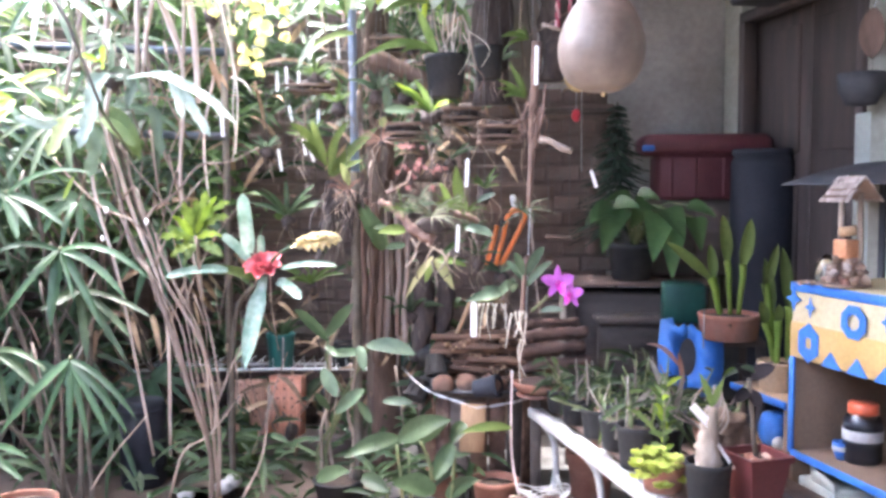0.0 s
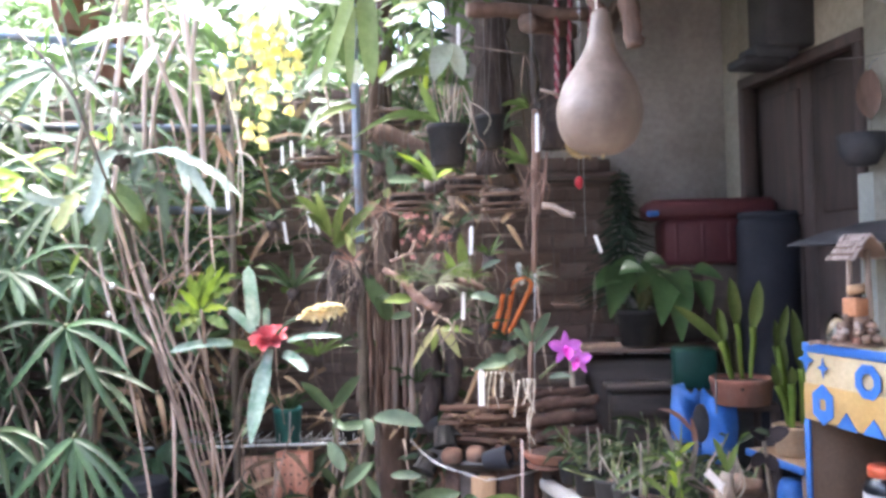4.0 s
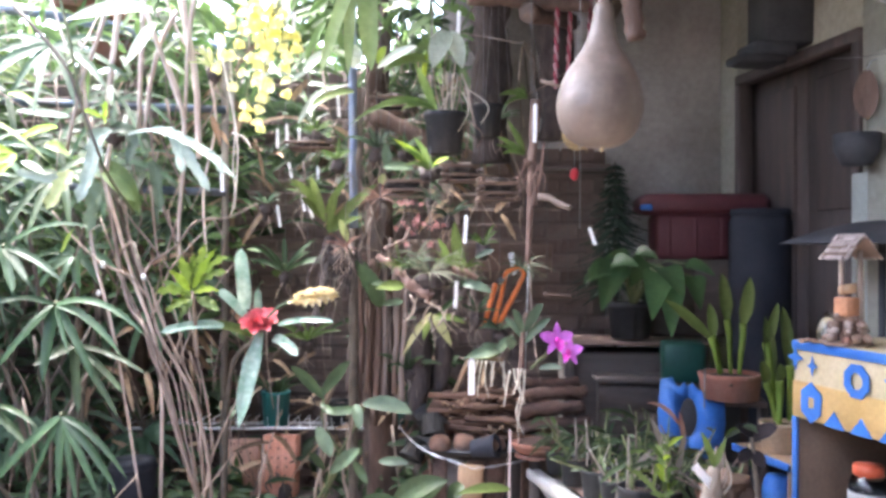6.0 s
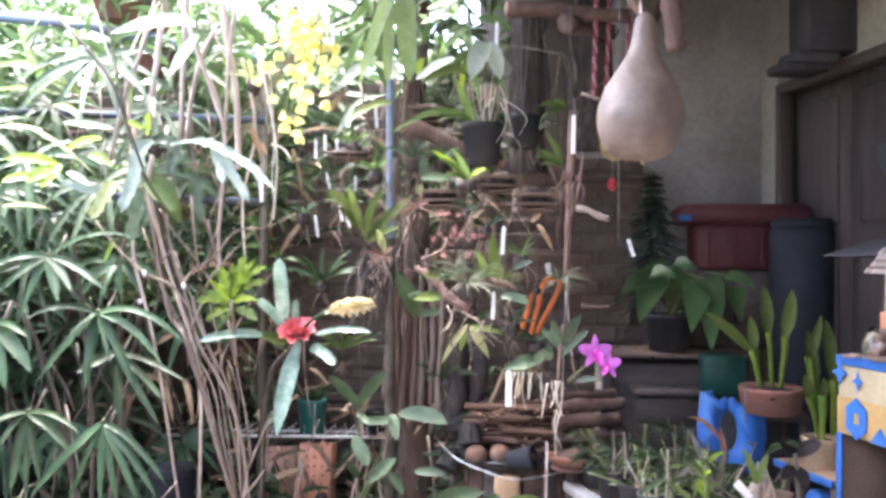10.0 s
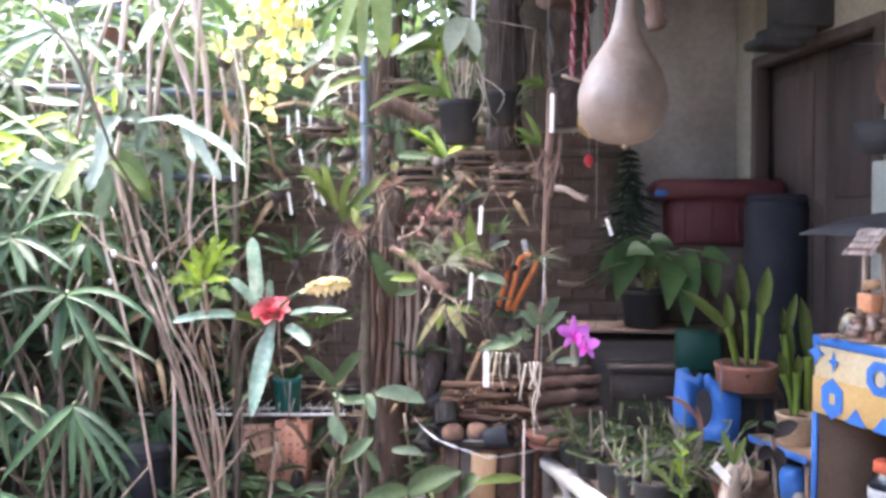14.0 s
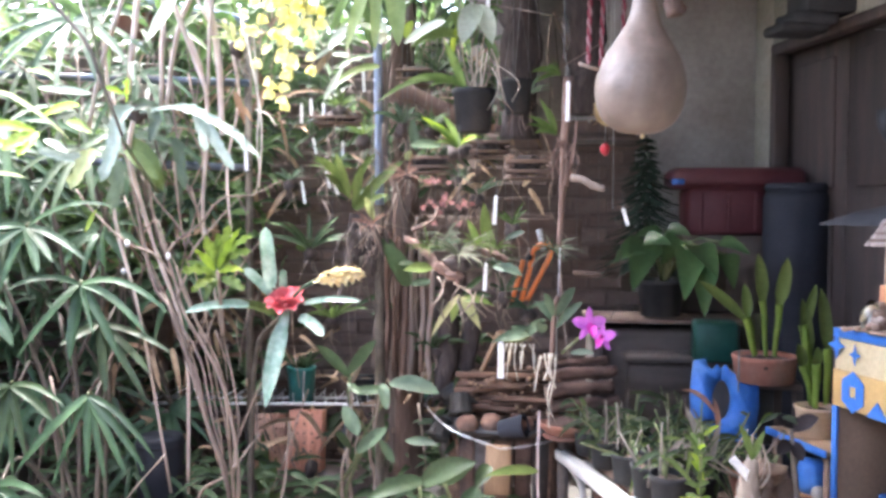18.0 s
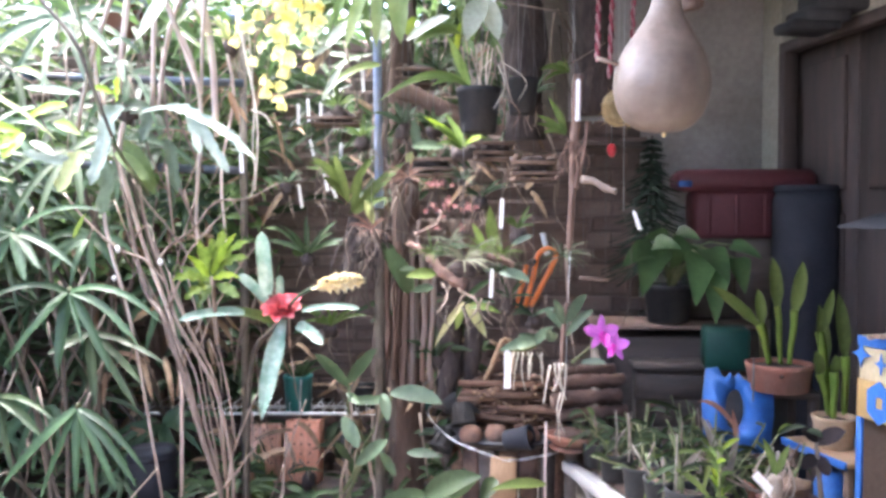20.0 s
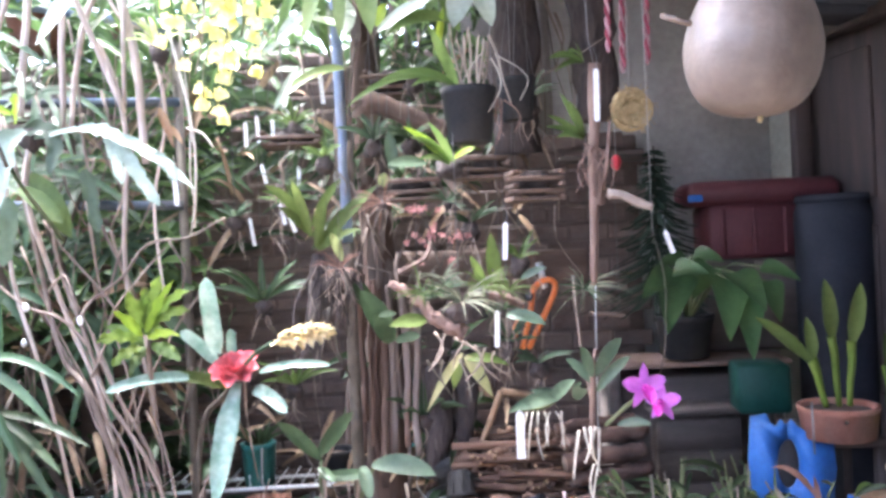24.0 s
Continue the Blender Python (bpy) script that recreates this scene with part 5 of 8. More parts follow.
stems = (((-0.744, 3.520, 2.678), (-0.732, 3.500, 2.487), (-0.723, 3.500, 2.302), (-0.761, 3.520, 2.064)), ((-0.744, 3.520, 2.562), (-0.814, 3.480, 2.414), (-0.849, 3.480, 2.300)), ((-0.737, 3.520, 2.539), (-0.658, 3.500, 2.440), (-0.677, 3.500, 2.279)), ((-0.728, 3.500, 2.326), (-0.793, 3.500, 2.211), (-0.802, 3.500, 2.096)), ((-0.728, 3.500, 2.302), (-0.700, 3.500, 2.210), (-0.728, 3.500, 2.118)))
for s in stems:
    part("stem", Geo().tube(s, 0.003, 0.002, 5), STEM_GREEN, onc)
fl_n = 0
for si, s in enumerate(stems):
    pts = spline([Vector(p) for p in s], 8)
    for k in range((40, 28, 26, 7, 6)[si]):
        t = rnd.random()
        if si == 0 and t < 0.22:
            t += 0.25
        p = pts[min(len(pts) - 1, int(t * len(pts)))] + Vector((rnd.uniform(-1, 1) * (0.085 if (si in (1, 2) or t < 0.6) else 0.016), rnd.uniform(-0.05, 0.05), rnd.uniform(-0.03, 0.03)))
        g = Geo()
        q = Euler((rnd.uniform(-0.5, 0.5), rnd.uniform(-0.5, 0.5), rnd.uniform(-0.8, 0.8))).to_matrix()
        for ang, L, w in ((-50, 0.03, 0.027), (-130, 0.03, 0.027), (-90, 0.024, 0.022), (60, 0.02, 0.011), (120, 0.02, 0.011), (5, 0.022, 0.012), (175, 0.022, 0.012)):
            d = q @ Vector((math.cos(radians(ang)), -0.25, math.sin(radians(ang))))
            g.blade(p, p + d * L, w, 0.0, "petal", 0.2, tuple(q @ Vector((0, -1, 0.2))), 3)
        part("flower", g, PETAL_YELLOW, onc)

vine = plant("pale_vine", (-0.942, 3.800, 2.243), "thin whitish aerial root hanging in curls", "vine")
part("root", Geo().tube([(-1.004, 3.800, 2.444), (-0.945, 3.800, 2.168), (-0.920, 3.800, 1.968), (-0.941, 3.820, 1.719)], 0.005, 0.004, 6), ROOT, vine)
part("root", Geo().tube([(-0.945, 3.800, 2.056), (-0.887, 3.780, 2.033), (-0.849, 3.760, 1.983)], 0.004, 0.003, 6), ROOT, vine)

# ---- middle: trunk, pole plants, mounts ----
trunk = thing("tree_trunk", (-0.404, 4.700, 0.0), "grey-brown fissured tree trunk", "tree trunk")
part("stem", Geo().tube([(-0.362, 4.750, 3.663), (-0.410, 4.700, 2.398), (-0.384, 4.700, 1.534), (-0.368, 4.650, 0.686), (-0.38, 4.68, 0.0)], 0.06, 0.085, 14, 0.12, 6), BARK, trunk)
for k in range(26):
    an, z = rnd.uniform(3.6, 5.8), rnd.uniform(0.2, 2.9)
    p = Vector(((-0.388, 4.680, 1.473)[0] + math.cos(an) * 0.075, 4.68 + math.sin(an) * 0.075, z))
    part("bark_plate", Geo().blade(p, p + Vector((rnd.uniform(-0.03, 0.03), -0.01, rnd.uniform(0.15, 0.32))), rnd.uniform(0.03, 0.06), 0.0, "strap", 0.3, (math.cos(an), math.sin(an), 0), 6), BARK_GREY, trunk)
slabs = plant("bark_strips", (-0.419, 4.500, 0.747), "grey-brown bark strips hanging beside the tree trunk", "bark")
for k in range(22):
    p = Vector((-0.513, 4.500, 1.399)).lerp(Vector((-0.218, 4.450, 1.307)), rnd.random()) + Vector((0, rnd.uniform(-0.06, 0.06), rnd.uniform(-0.05, 0.15)))
    e = Vector((p.x + rnd.uniform(-0.05, 0.03), p.y + rnd.uniform(-0.05, 0.02), p.z - rnd.uniform(0.45, 0.75)))
    part("sheath", Geo().tube([p, p.lerp(e, 0.35) + Vector((rnd.uniform(-0.015, 0.015), 0, 0)), p.lerp(e, 0.7) + Vector((rnd.uniform(-0.015, 0.015), 0, 0)), e], rnd.uniform(0.006, 0.018), None, 7, 0.25, 3), BARK_GREY if k % 2 else BARK, slabs)
for k in range(9):
    p = Vector((-0.520, 4.500, 2.394)).lerp(Vector((-0.345, 4.500, 2.359)), rnd.random())
    e = p + Vector((rnd.uniform(-0.03, 0.03), 0, -rnd.uniform(0.4, 0.7)))
    part("sheath", Geo().tube([p, p.lerp(e, 0.5) + Vector((rnd.uniform(-0.015, 0.015), 0, 0)), e], rnd.uniform(0.006, 0.014), None, 7, 0.2, 3), BARK_GREY, slabs)
for a, b, w in (((-0.155, 4.450, 1.131), (-0.185, 4.400, 0.675), 0.13), ((-0.039, 4.500, 1.182), (-0.078, 4.450, 0.750), 0.11), ((-0.607, 4.350, 1.607), (-0.683, 4.300, 1.158), 0.055)):
    a, b = Vector(a), Vector(b)
    g = Geo().tube([a, (a + b) / 2 + Vector((0.02, 0, 0)), b], w * 0.5, w * 0.35, 10, 0.25, 5)
    solid("fern_fibre_post", g, FIBRE, "dark reddish tree-fern fibre post for orchids", "fibre post", "fibre posts")

pp = plant("pole_orchid", (-0.506, 4.200, 1.539), "orchid with arching green leaves tied to the pole", "orchid")
leaves(pp, LEAF_OLIVE, [((-0.583, 4.2, 1.628), (-0.335, 4.1, 1.855), 0.058, 0.08), ((-0.599, 4.2, 1.72), (-0.468, 4.1, 1.887), 0.041, 0.12), ((-0.621, 4.2, 1.734), (-0.755, 4.1, 1.873), 0.044, 0.2), ((-0.616, 4.2, 1.693), (-0.707, 4.1, 1.791), 0.038, 0.15), ((-0.589, 4.2, 1.637), (-0.528, 4.1, 1.823), 0.044, 0.0), ((-0.575, 4.2, 1.623), (-0.407, 4.1, 1.695), 0.038, 0.15), ((-0.605, 4.2, 1.679), (-0.656, 4.1, 1.893), 0.038, 0.1)], "finger", n=11)
leaves(pp, LEAF_PALE, [((-0.489, 4.180, 1.580), (-0.517, 4.100, 1.687), 0.038, 0.1), ((-0.322, 4.120, 1.848), (-0.301, 4.100, 1.900), 0.043, 0.1)], "oval")
part("rootball", Geo().blob((-0.542, 4.250, 1.483), (0.045, 0.045, 0.07), 0.7, 12, 10), FIBRE, pp)
roots(pp, between((-0.611, 4.170, 1.545), (-0.428, 4.170, 1.533), 16), 0.26, FIBRE, 0.005, 0.07)
roots(pp, between((-0.580, 4.150, 1.567), (-0.458, 4.150, 1.552), 9), 0.16, STEM_DRY, 0.003, 0.08)
roots(pp, [(-0.576, 4.200, 1.429), (-0.548, 4.200, 1.402), (-0.493, 4.200, 1.429)], 0.3, STEM_DARK, 0.006, 0.08)

bigdark = plant("dark_leaf_orchid", (-0.332, 4.000, 1.304), "orchid with broad dark leaves on a bark slab", "orchid")
leaves(bigdark, LEAF_DARK, [((-0.293, 4.000, 1.283), (-0.403, 3.950, 1.475), 0.084, 0.05), ((-0.306, 4.000, 1.278), (-0.358, 3.900, 1.387), 0.068, 0.1), ((-0.407, 4.300, 1.406), (-0.469, 4.250, 1.479), 0.082, 0.1)], "oval")
leaves(bigdark, LEAF_GREY, [((-0.198, 3.950, 1.307), (-0.270, 3.900, 1.290), 0.042, 0.1), ((-0.214, 3.950, 1.302), (-0.280, 3.880, 1.291), 0.041, 0.1), ((-0.272, 3.900, 1.391), (-0.335, 3.850, 1.385), 0.025, 0.1)], "oval")

# cork perch with air plants
perch = plant("cork_mount", (-0.136, 3.500, 1.405), "curved cork bark mount with wiry grey air plants", "air plants")
part("cork", Geo().tube([(-0.267, 3.500, 1.515), (-0.199, 3.500, 1.473), (-0.136, 3.500, 1.405), (-0.045, 3.500, 1.347)], 0.010, 0.022, 10, 0.5, 8), CORK, perch)
part("cork", Geo().tube([(0.034, 3.550, 1.459), (0.092, 3.550, 1.447), (0.138, 3.550, 1.424)], 0.015, 0.01, 10, 0.6, 7), BARK, perch)
part("cork", Geo().tube([(-0.237, 3.500, 1.542), (-0.157, 3.500, 1.582), (-0.136, 3.520, 1.633)], 0.008, 0.004, 8, 0.5, 6), BARK, perch)


def tuft(parent, c, n, L, mat, w=0.006, up=0.3, name="leaf", face=-0.4):
    c = Vector(c)
    for k in range(n):
        an = rnd.uniform(0, 6.28)
        d = Vector((math.cos(an), face + math.sin(an) * 0.7, rnd.uniform(-0.5, 1.0) + up)).normalized()
        part(name, Geo().blade(c, c + d * L * rnd.uniform(0.6, 1.15) - Vector((0, 0, 0.2 * L)), w, 0.25, "lance", 0.4, (0.2, -1, 0.4), 6), mat, parent)


tuft(perch, (-0.053, 3.450, 1.447), 40, 0.15, AIR_LEAF, 0.0055)
tuft(perch, (-0.132, 3.460, 1.463), 20, 0.119, LEAF_DARK, 0.006)
tuft(perch, (-0.169, 3.460, 1.476), 14, 0.11, LEAF_OLIVE, 0.005)
tuft(perch, (-0.104, 3.500, 1.52), 12, 0.105, AIR_LEAF, 0.005)
tuft(perch, (0.014, 3.480, 1.484), 34, 0.109, LEAF_OLIVE, 0.0038)
roots(perch, between((-0.180, 3.500, 1.564), (0.047, 3.520, 1.540), 5), 0.12, STEM_DARK, 0.0028, 0.09)
tuft(perch, (0.092, 3.500, 1.472), 18, 0.091, LEAF_OLIVE, 0.0055)
part("rootball", Geo().blob((-0.05, 3.49, 1.42), (0.07, 0.03, 0.035), 0.6, 12, 9), FIBRE, perch)
leaves(perch, LEAF_TAN, [((-0.055, 3.600, 1.278), (-0.175, 3.620, 1.094), 0.028, 0.12), ((-0.046, 3.600, 1.269), (0.033, 3.580, 1.140), 0.042, 0.1)], "lance")
leaves(perch, LEAF_GREY, [((0.081, 3.500, 1.399), (0.195, 3.450, 1.369), 0.041, 0.2), ((0.127, 3.500, 1.505), (0.206, 3.450, 1.539), 0.027, 0.1)], "oval")
leaves(perch, LEAF_OLIVE, [((0.057, 3.550, 1.493), (0.044, 3.500, 1.654), 0.046, 0.05), ((0.023, 3.550, 1.482), (-0.021, 3.500, 1.586), 0.032, 0.1), ((-0.163, 3.550, 1.391), (-0.273, 3.500, 1.383), 0.050, 0.1), ((-0.051, 3.600, 1.259), (0.089, 3.600, 1.235), 0.033, 0.2), ((-0.062, 3.600, 1.259), (-0.088, 3.620, 1.164), 0.033, 0.0)], "lance")
roots(perch, between((-0.137, 3.520, 1.358), (0.044, 3.550, 1.286), 7), 0.1, STEM_DRY, 0.004, 0.06)
roots(perch, between((-0.168, 3.600, 1.260), (0.090, 3.600, 1.259), 6), 0.12, STEM_DARK, 0.004, 0.06)
part("wire", Geo().tube([(-0.057, 3.520, 1.449), (-0.055, 3.540, 1.956), (-0.044, 3.600, 3.026)], 0.0015, sides=4, smooth=1), WIRE_DULL, perch)
spid = plant("spiky_air_plant", (0.312, 3.450, 1.467), "thin spiky air plant tied to a hanging stick", "air plant")
tuft(spid, (0.311, 3.420, 1.468), 26, 0.135, AIR_LEAF, 0.0034, 0.0)
tuft(spid, (0.304, 3.420, 1.472), 10, 0.101, LEAF_DARK, 0.006, 0.0)

# russet orchid sprays
rus = plant("russet_orchid", (-0.115, 3.900, 1.564), "orchid with arching sprays of small russet flowers", "orchid")
for a, b, n in (((-0.116, 3.900, 1.538), (-0.191, 3.900, 1.768), 0), ((-0.116, 3.900, 1.538), (0.000, 3.880, 1.659), 0), ((-0.140, 3.900, 1.665), (-0.204, 3.900, 1.640), 0)):
    part("spray", Geo().tube([a, (Vector(a) + Vector(b)) / 2 + Vector((0, -0.02, 0.06)), b], 0.003, 0.002, 5), STEM_DARK, rus)
for c, n, sx, sz in (((-0.160, 3.900, 1.755), 9, 0.045, 0.02), ((-0.135, 3.900, 1.678), 9, 0.06, 0.025), ((-0.043, 3.880, 1.649), 8, 0.045, 0.018), ((-0.193, 3.920, 1.628), 5, 0.05, 0.03), ((-0.117, 3.920, 1.564), 4, 0.06, 0.02)):
    for k in range(n - n // 4):
        p = Vector(c) + Vector((rnd.gauss(0, sx * 0.75), rnd.gauss(0, 0.02), rnd.gauss(0, sz * 0.6)))
        g = Geo()
        for j in range(5):
            an = j * 1.2566 + rnd.uniform(0, 1)
            d = Vector((math.cos(an), -0.3, math.sin(an)))
            g.blade(p, p + d * rnd.uniform(0.011, 0.018), 0.0085, 0.0, "petal", 0.2, (0, -1, 0.4), 3)
        part("flower", g, PETAL_BROWN, rus)

for at, n, L, m1 in (((-0.309, 4.000, 1.782), 26, 0.13, LEAF_RUSSET), ((0.096, 3.900, 1.387), 26, 0.12, LEAF_DARK), ((-0.713, 4.200, 1.884), 20, 0.12, LEAF_GREY), ((-0.075, 4.000, 1.775), 22, 0.11, LEAF_GREY), ((-0.487, 4.100, 1.551), 20, 0.12, LEAF_RUSSET)):
    ap = plant("wiry_air_plant", at, "wiry air plant hanging on a thin wire", "air plant", "wiry air plants")
    tuft(ap, at, n, L, m1, 0.0042, 0.1)
    part("rootball", Geo().blob(Vector(at) + Vector((0, 0.01, -0.01)), (0.018, 0.018, 0.02), 0.6, 9, 7), FIBRE, ap)
    roots(ap, [Vector(at) + Vector((rnd.uniform(-0.02, 0.02), 0, -0.01)) for k in range(5)], 0.14, STEM_DRY, 0.0025, 0.06)
    part("wire", Geo().tube([at, (at[0], at[1], 3.03)], 0.0014, sides=4, smooth=1), WIRE_DULL, ap)

# slatted orchid baskets
def slat_basket(at, w, rows, label, yaw=0.0, gap=0.022):
    t = thing("slat_basket", at, label, "basket", "slatted baskets")
    for k in range(rows):
        for s in ((-1, 1)):
            if k % 2:
                c, size = Vector(at) + Vector((0, s * w * 0.35, k * gap)), (w, 0.022, 0.016)
            else:
                c, size = Vector(at) + Vector((s * w * 0.42, 0, k * gap)), (0.022, w * 0.8, 0.016)
            part("slat", Geo().box(c, size, pose(0, 0, 0, 0, 0, yaw), 0.003), WOOD_RAW, t)
    part("floor", Geo().box(Vector(at) + Vector((0, 0, -0.004)), (w * 0.8, w * 0.7, 0.012), None, 0.003), WOOD_RAW, t)
    part("filling", Geo().blob(Vector(at) + Vector((0, 0, rows * gap * 0.5)), (w * 0.38, w * 0.33, rows * gap * 0.4), 0.4, 10, 7), FIBRE, t)
    for s in (-1, 1):
        part("hanger", Geo().tube([Vector(at) + Vector((s * w * 0.42, 0, rows * gap)), Vector((at[0], at[1], 3.03))], 0.0015, sides=4, smooth=1), WIRE_DULL, t)
    return t


slat_basket((0.229, 3.900, 1.769), 0.19, 5, "weathered wooden slat basket hanging on wires", 8)
slat_basket((-0.216, 4.200, 1.805), 0.24, 4, "weathered wooden slat basket hanging on wires", -6)
slat_basket((-0.292, 4.500, 2.257), 0.24, 5, "weathered wooden slat basket hanging on wires", 5)
slat_basket((-0.698, 4.420, 2.060), 0.26, 3, "weathered wooden slat basket hanging on wires", 4)
slat_basket((0.059, 4.200, 1.877), 0.2, 4, "weathered wooden slat basket hanging on wires", 15)

plank = solid("shelf_plank", Geo().box((0.070, 4.900, 1.509), (0.98, 0.12, 0.16), pose(0, 0, 0, 0, 1.5, 0), 0.008), WOOD_RAW, "brown weathered plank along the wall", "plank")

# hanging black pot with a leafy orchid
bp = pot("hanging_black_pot", (0.001, 3.580, 1.931), 0.084, 0.173, PLASTIC_BLACK, "black plastic pot hanging among the orchids", 0.8)
part("hanger", Geo().tube([(-0.072, 3.580, 2.101), (0.005, 3.600, 2.527), (0.077, 3.580, 2.099)], 0.0018, sides=4, smooth=1), WIRE_DULL, bp)
bo = plant("pot_orchid", (0.003, 3.580, 2.100), "orchid with reed canes and drooping leaves in a hanging pot", "orchid")
for x0, x1 in (((-0.012, 3.56, 2.10), (-0.047, 3.56, 2.287)), ((0.01, 3.56, 2.10), (-0.005, 3.56, 2.264)), ((0.033, 3.56, 2.10), (0.041, 3.56, 2.264)), ((0.045, 3.57, 2.10), (0.068, 3.56, 2.245)), ((0.015, 3.55, 2.10), (-0.028, 3.56, 2.253)), ((0.03, 3.56, 2.10), (0.056, 3.54, 2.25)), ((0.0, 3.57, 2.10), (0.012, 3.56, 2.27)), ((-0.03, 3.58, 2.10), (-0.06, 3.57, 2.26))):
    part("cane", Geo().tube([x0, (Vector(x0) + Vector(x1)) / 2 + Vector((rnd.uniform(-0.008, 0.008), 0, 0)), x1], 0.004, 0.003, 7, 0.15), rnd.choice((PAPER_STEM, STEM_DRY)), bo)
part("cane", Geo().tube([(0.07, 3.55, 2.26), (0.092, 3.55, 2.206), (0.108, 3.54, 2.12), (0.128, 3.53, 2.045)], 0.0045, 0.003, 6, 0.1), PAPER_STEM, bo)
leaves(bo, LEAF_WHITE_LIT, [((0.019, 3.500, 2.420), (-0.039, 3.420, 2.255), 0.087, 0.25), ((0.026, 3.500, 2.420), (0.076, 3.450, 2.260), 0.068, 0.2)], "oval")
leaves(bo, LEAF_MID, [
    ((-0.030, 3.550, 2.305), (-0.238, 3.400, 2.235), 0.055, 0.25), ((-0.043, 3.560, 2.120), (-0.369, 3.400, 2.027), 0.032, 0.3), ((-0.031, 3.560, 2.109), (-0.259, 3.420, 2.112), 0.036, 0.25),
    ((-0.032, 3.560, 2.097), (-0.119, 3.500, 2.295), 0.036, 0.1), ((-0.031, 3.560, 2.109), (-0.173, 3.460, 2.095), 0.032, 0.3), ((-0.041, 3.550, 2.398), (-0.130, 3.500, 2.295), 0.032, 0.4), ((-0.019, 3.560, 2.283), (-0.095, 3.500, 2.410), 0.041, 0.1)], "lance")
roots(bo, [(0.051, 3.530, 2.207), (0.074, 3.530, 2.184), (0.088, 3.550, 2.199)], 0.16, ROOT, 0.0028, 0.08)
roots(bo, between((0.085, 3.57, 2.07), (0.11, 3.56, 2.06), 4), 0.13, CORK, 0.003, 0.05)
bp2 = pot("hanging_black_pot", (0.182, 3.900, 2.04), 0.066, 0.15, PLASTIC_BLACK, "smaller black plastic pot hanging behind the orchids", 0.8)
part("hanger", Geo().tube([(0.12, 3.9, 2.19), (0.182, 3.9, 2.6), (0.244, 3.9, 2.19)], 0.0018, sides=4, smooth=1), WIRE_DULL, bp2)
bl = plant("strap_leaf_orchid", (-0.328, 3.450, 2.627), "orchid with long broad drooping leaves hanging high up", "orchid")
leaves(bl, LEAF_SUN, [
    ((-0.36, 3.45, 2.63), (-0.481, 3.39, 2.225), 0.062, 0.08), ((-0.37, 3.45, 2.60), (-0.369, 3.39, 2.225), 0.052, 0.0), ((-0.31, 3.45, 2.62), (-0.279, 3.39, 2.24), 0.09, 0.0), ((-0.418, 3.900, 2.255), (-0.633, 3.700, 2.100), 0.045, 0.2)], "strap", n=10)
leaves(bl, LEAF_WHITE_LIT, [((-0.268, 3.500, 2.274), (-0.100, 3.400, 2.336), 0.053, 0.1), ((-0.364, 3.500, 2.275), (-0.347, 3.450, 2.360), 0.058, 0.0), ((-0.486, 3.500, 2.346), (-0.555, 3.420, 2.243), 0.040, 0.05), ((-0.544, 3.500, 2.266), (-0.625, 3.450, 2.200), 0.022, 0.05), ((-0.528, 3.600, 2.203), (-0.601, 3.550, 2.055), 0.027, 0.05)], "oval")
leaves(bl, LEAF_WHITE_LIT, [((-0.394, 3.500, 2.363), (-0.325, 3.420, 2.294), 0.050, 0.1), ((-0.585, 3.600, 2.277), (-0.496, 3.520, 2.308), 0.032, 0.1), ((-0.244, 3.550, 2.272), (-0.155, 3.480, 2.348), 0.050, 0.1), ((-0.332, 3.600, 2.414), (-0.243, 3.500, 2.436), 0.027, 0.1)], "oval", wave=0.04)
leaves(bl, LEAF_PALE, [((-0.349, 3.600, 2.627), (-0.037, 3.500, 2.634), 0.036, 0.1), ((-0.231, 3.600, 2.590), (-0.037, 3.500, 2.604), 0.036, 0.1), ((-0.266, 3.700, 2.558), (-0.113, 3.600, 2.564), 0.028, 0.1)], "lance")
leaves(bl, LEAF_LIME, [((-0.280, 3.600, 2.318), (-0.238, 3.550, 2.372), 0.050, 0.0), ((-0.089, 3.560, 2.214), (-0.066, 3.500, 2.340), 0.023, 0.05)], "oval")
part("rootball", Geo().blob((-0.330, 3.500, 2.661), (0.06, 0.05, 0.05), 0.5, 10, 8), FIBRE, bl)

# lower-green plants under the pot
ug = plant("green_mounted_orchid", (-0.100, 3.700, 1.925), "mounted orchid with fresh green arching leaves", "orchid")
leaves(ug, LEAF_LIME, [((-0.064, 3.700, 1.889), (-0.211, 3.600, 1.999), 0.034, 0.1), ((-0.052, 3.700, 1.901), (0.035, 3.620, 1.916), 0.029, 0.2)], "lance")
leaves(ug, LEAF_MID, [((-0.064, 3.700, 1.889), (-0.187, 3.600, 1.964), 0.034, 0.2), ((-0.052, 3.700, 1.889), (-0.130, 3.620, 2.013), 0.029, 0.1), ((-0.064, 3.700, 1.882), (-0.164, 3.600, 1.893), 0.029, 0.2)], "lance")
leaves(ug, LEAF_GREY, [((-0.140, 3.750, 1.894), (-0.269, 3.700, 1.891), 0.048, 0.1), ((-0.268, 3.800, 2.011), (-0.251, 3.800, 1.875), 0.043, 0.0)], "oval")
part("rootball", Geo().blob((-0.066, 3.740, 1.868), (0.05, 0.04, 0.035), 0.6, 10, 8), FIBRE, ug)

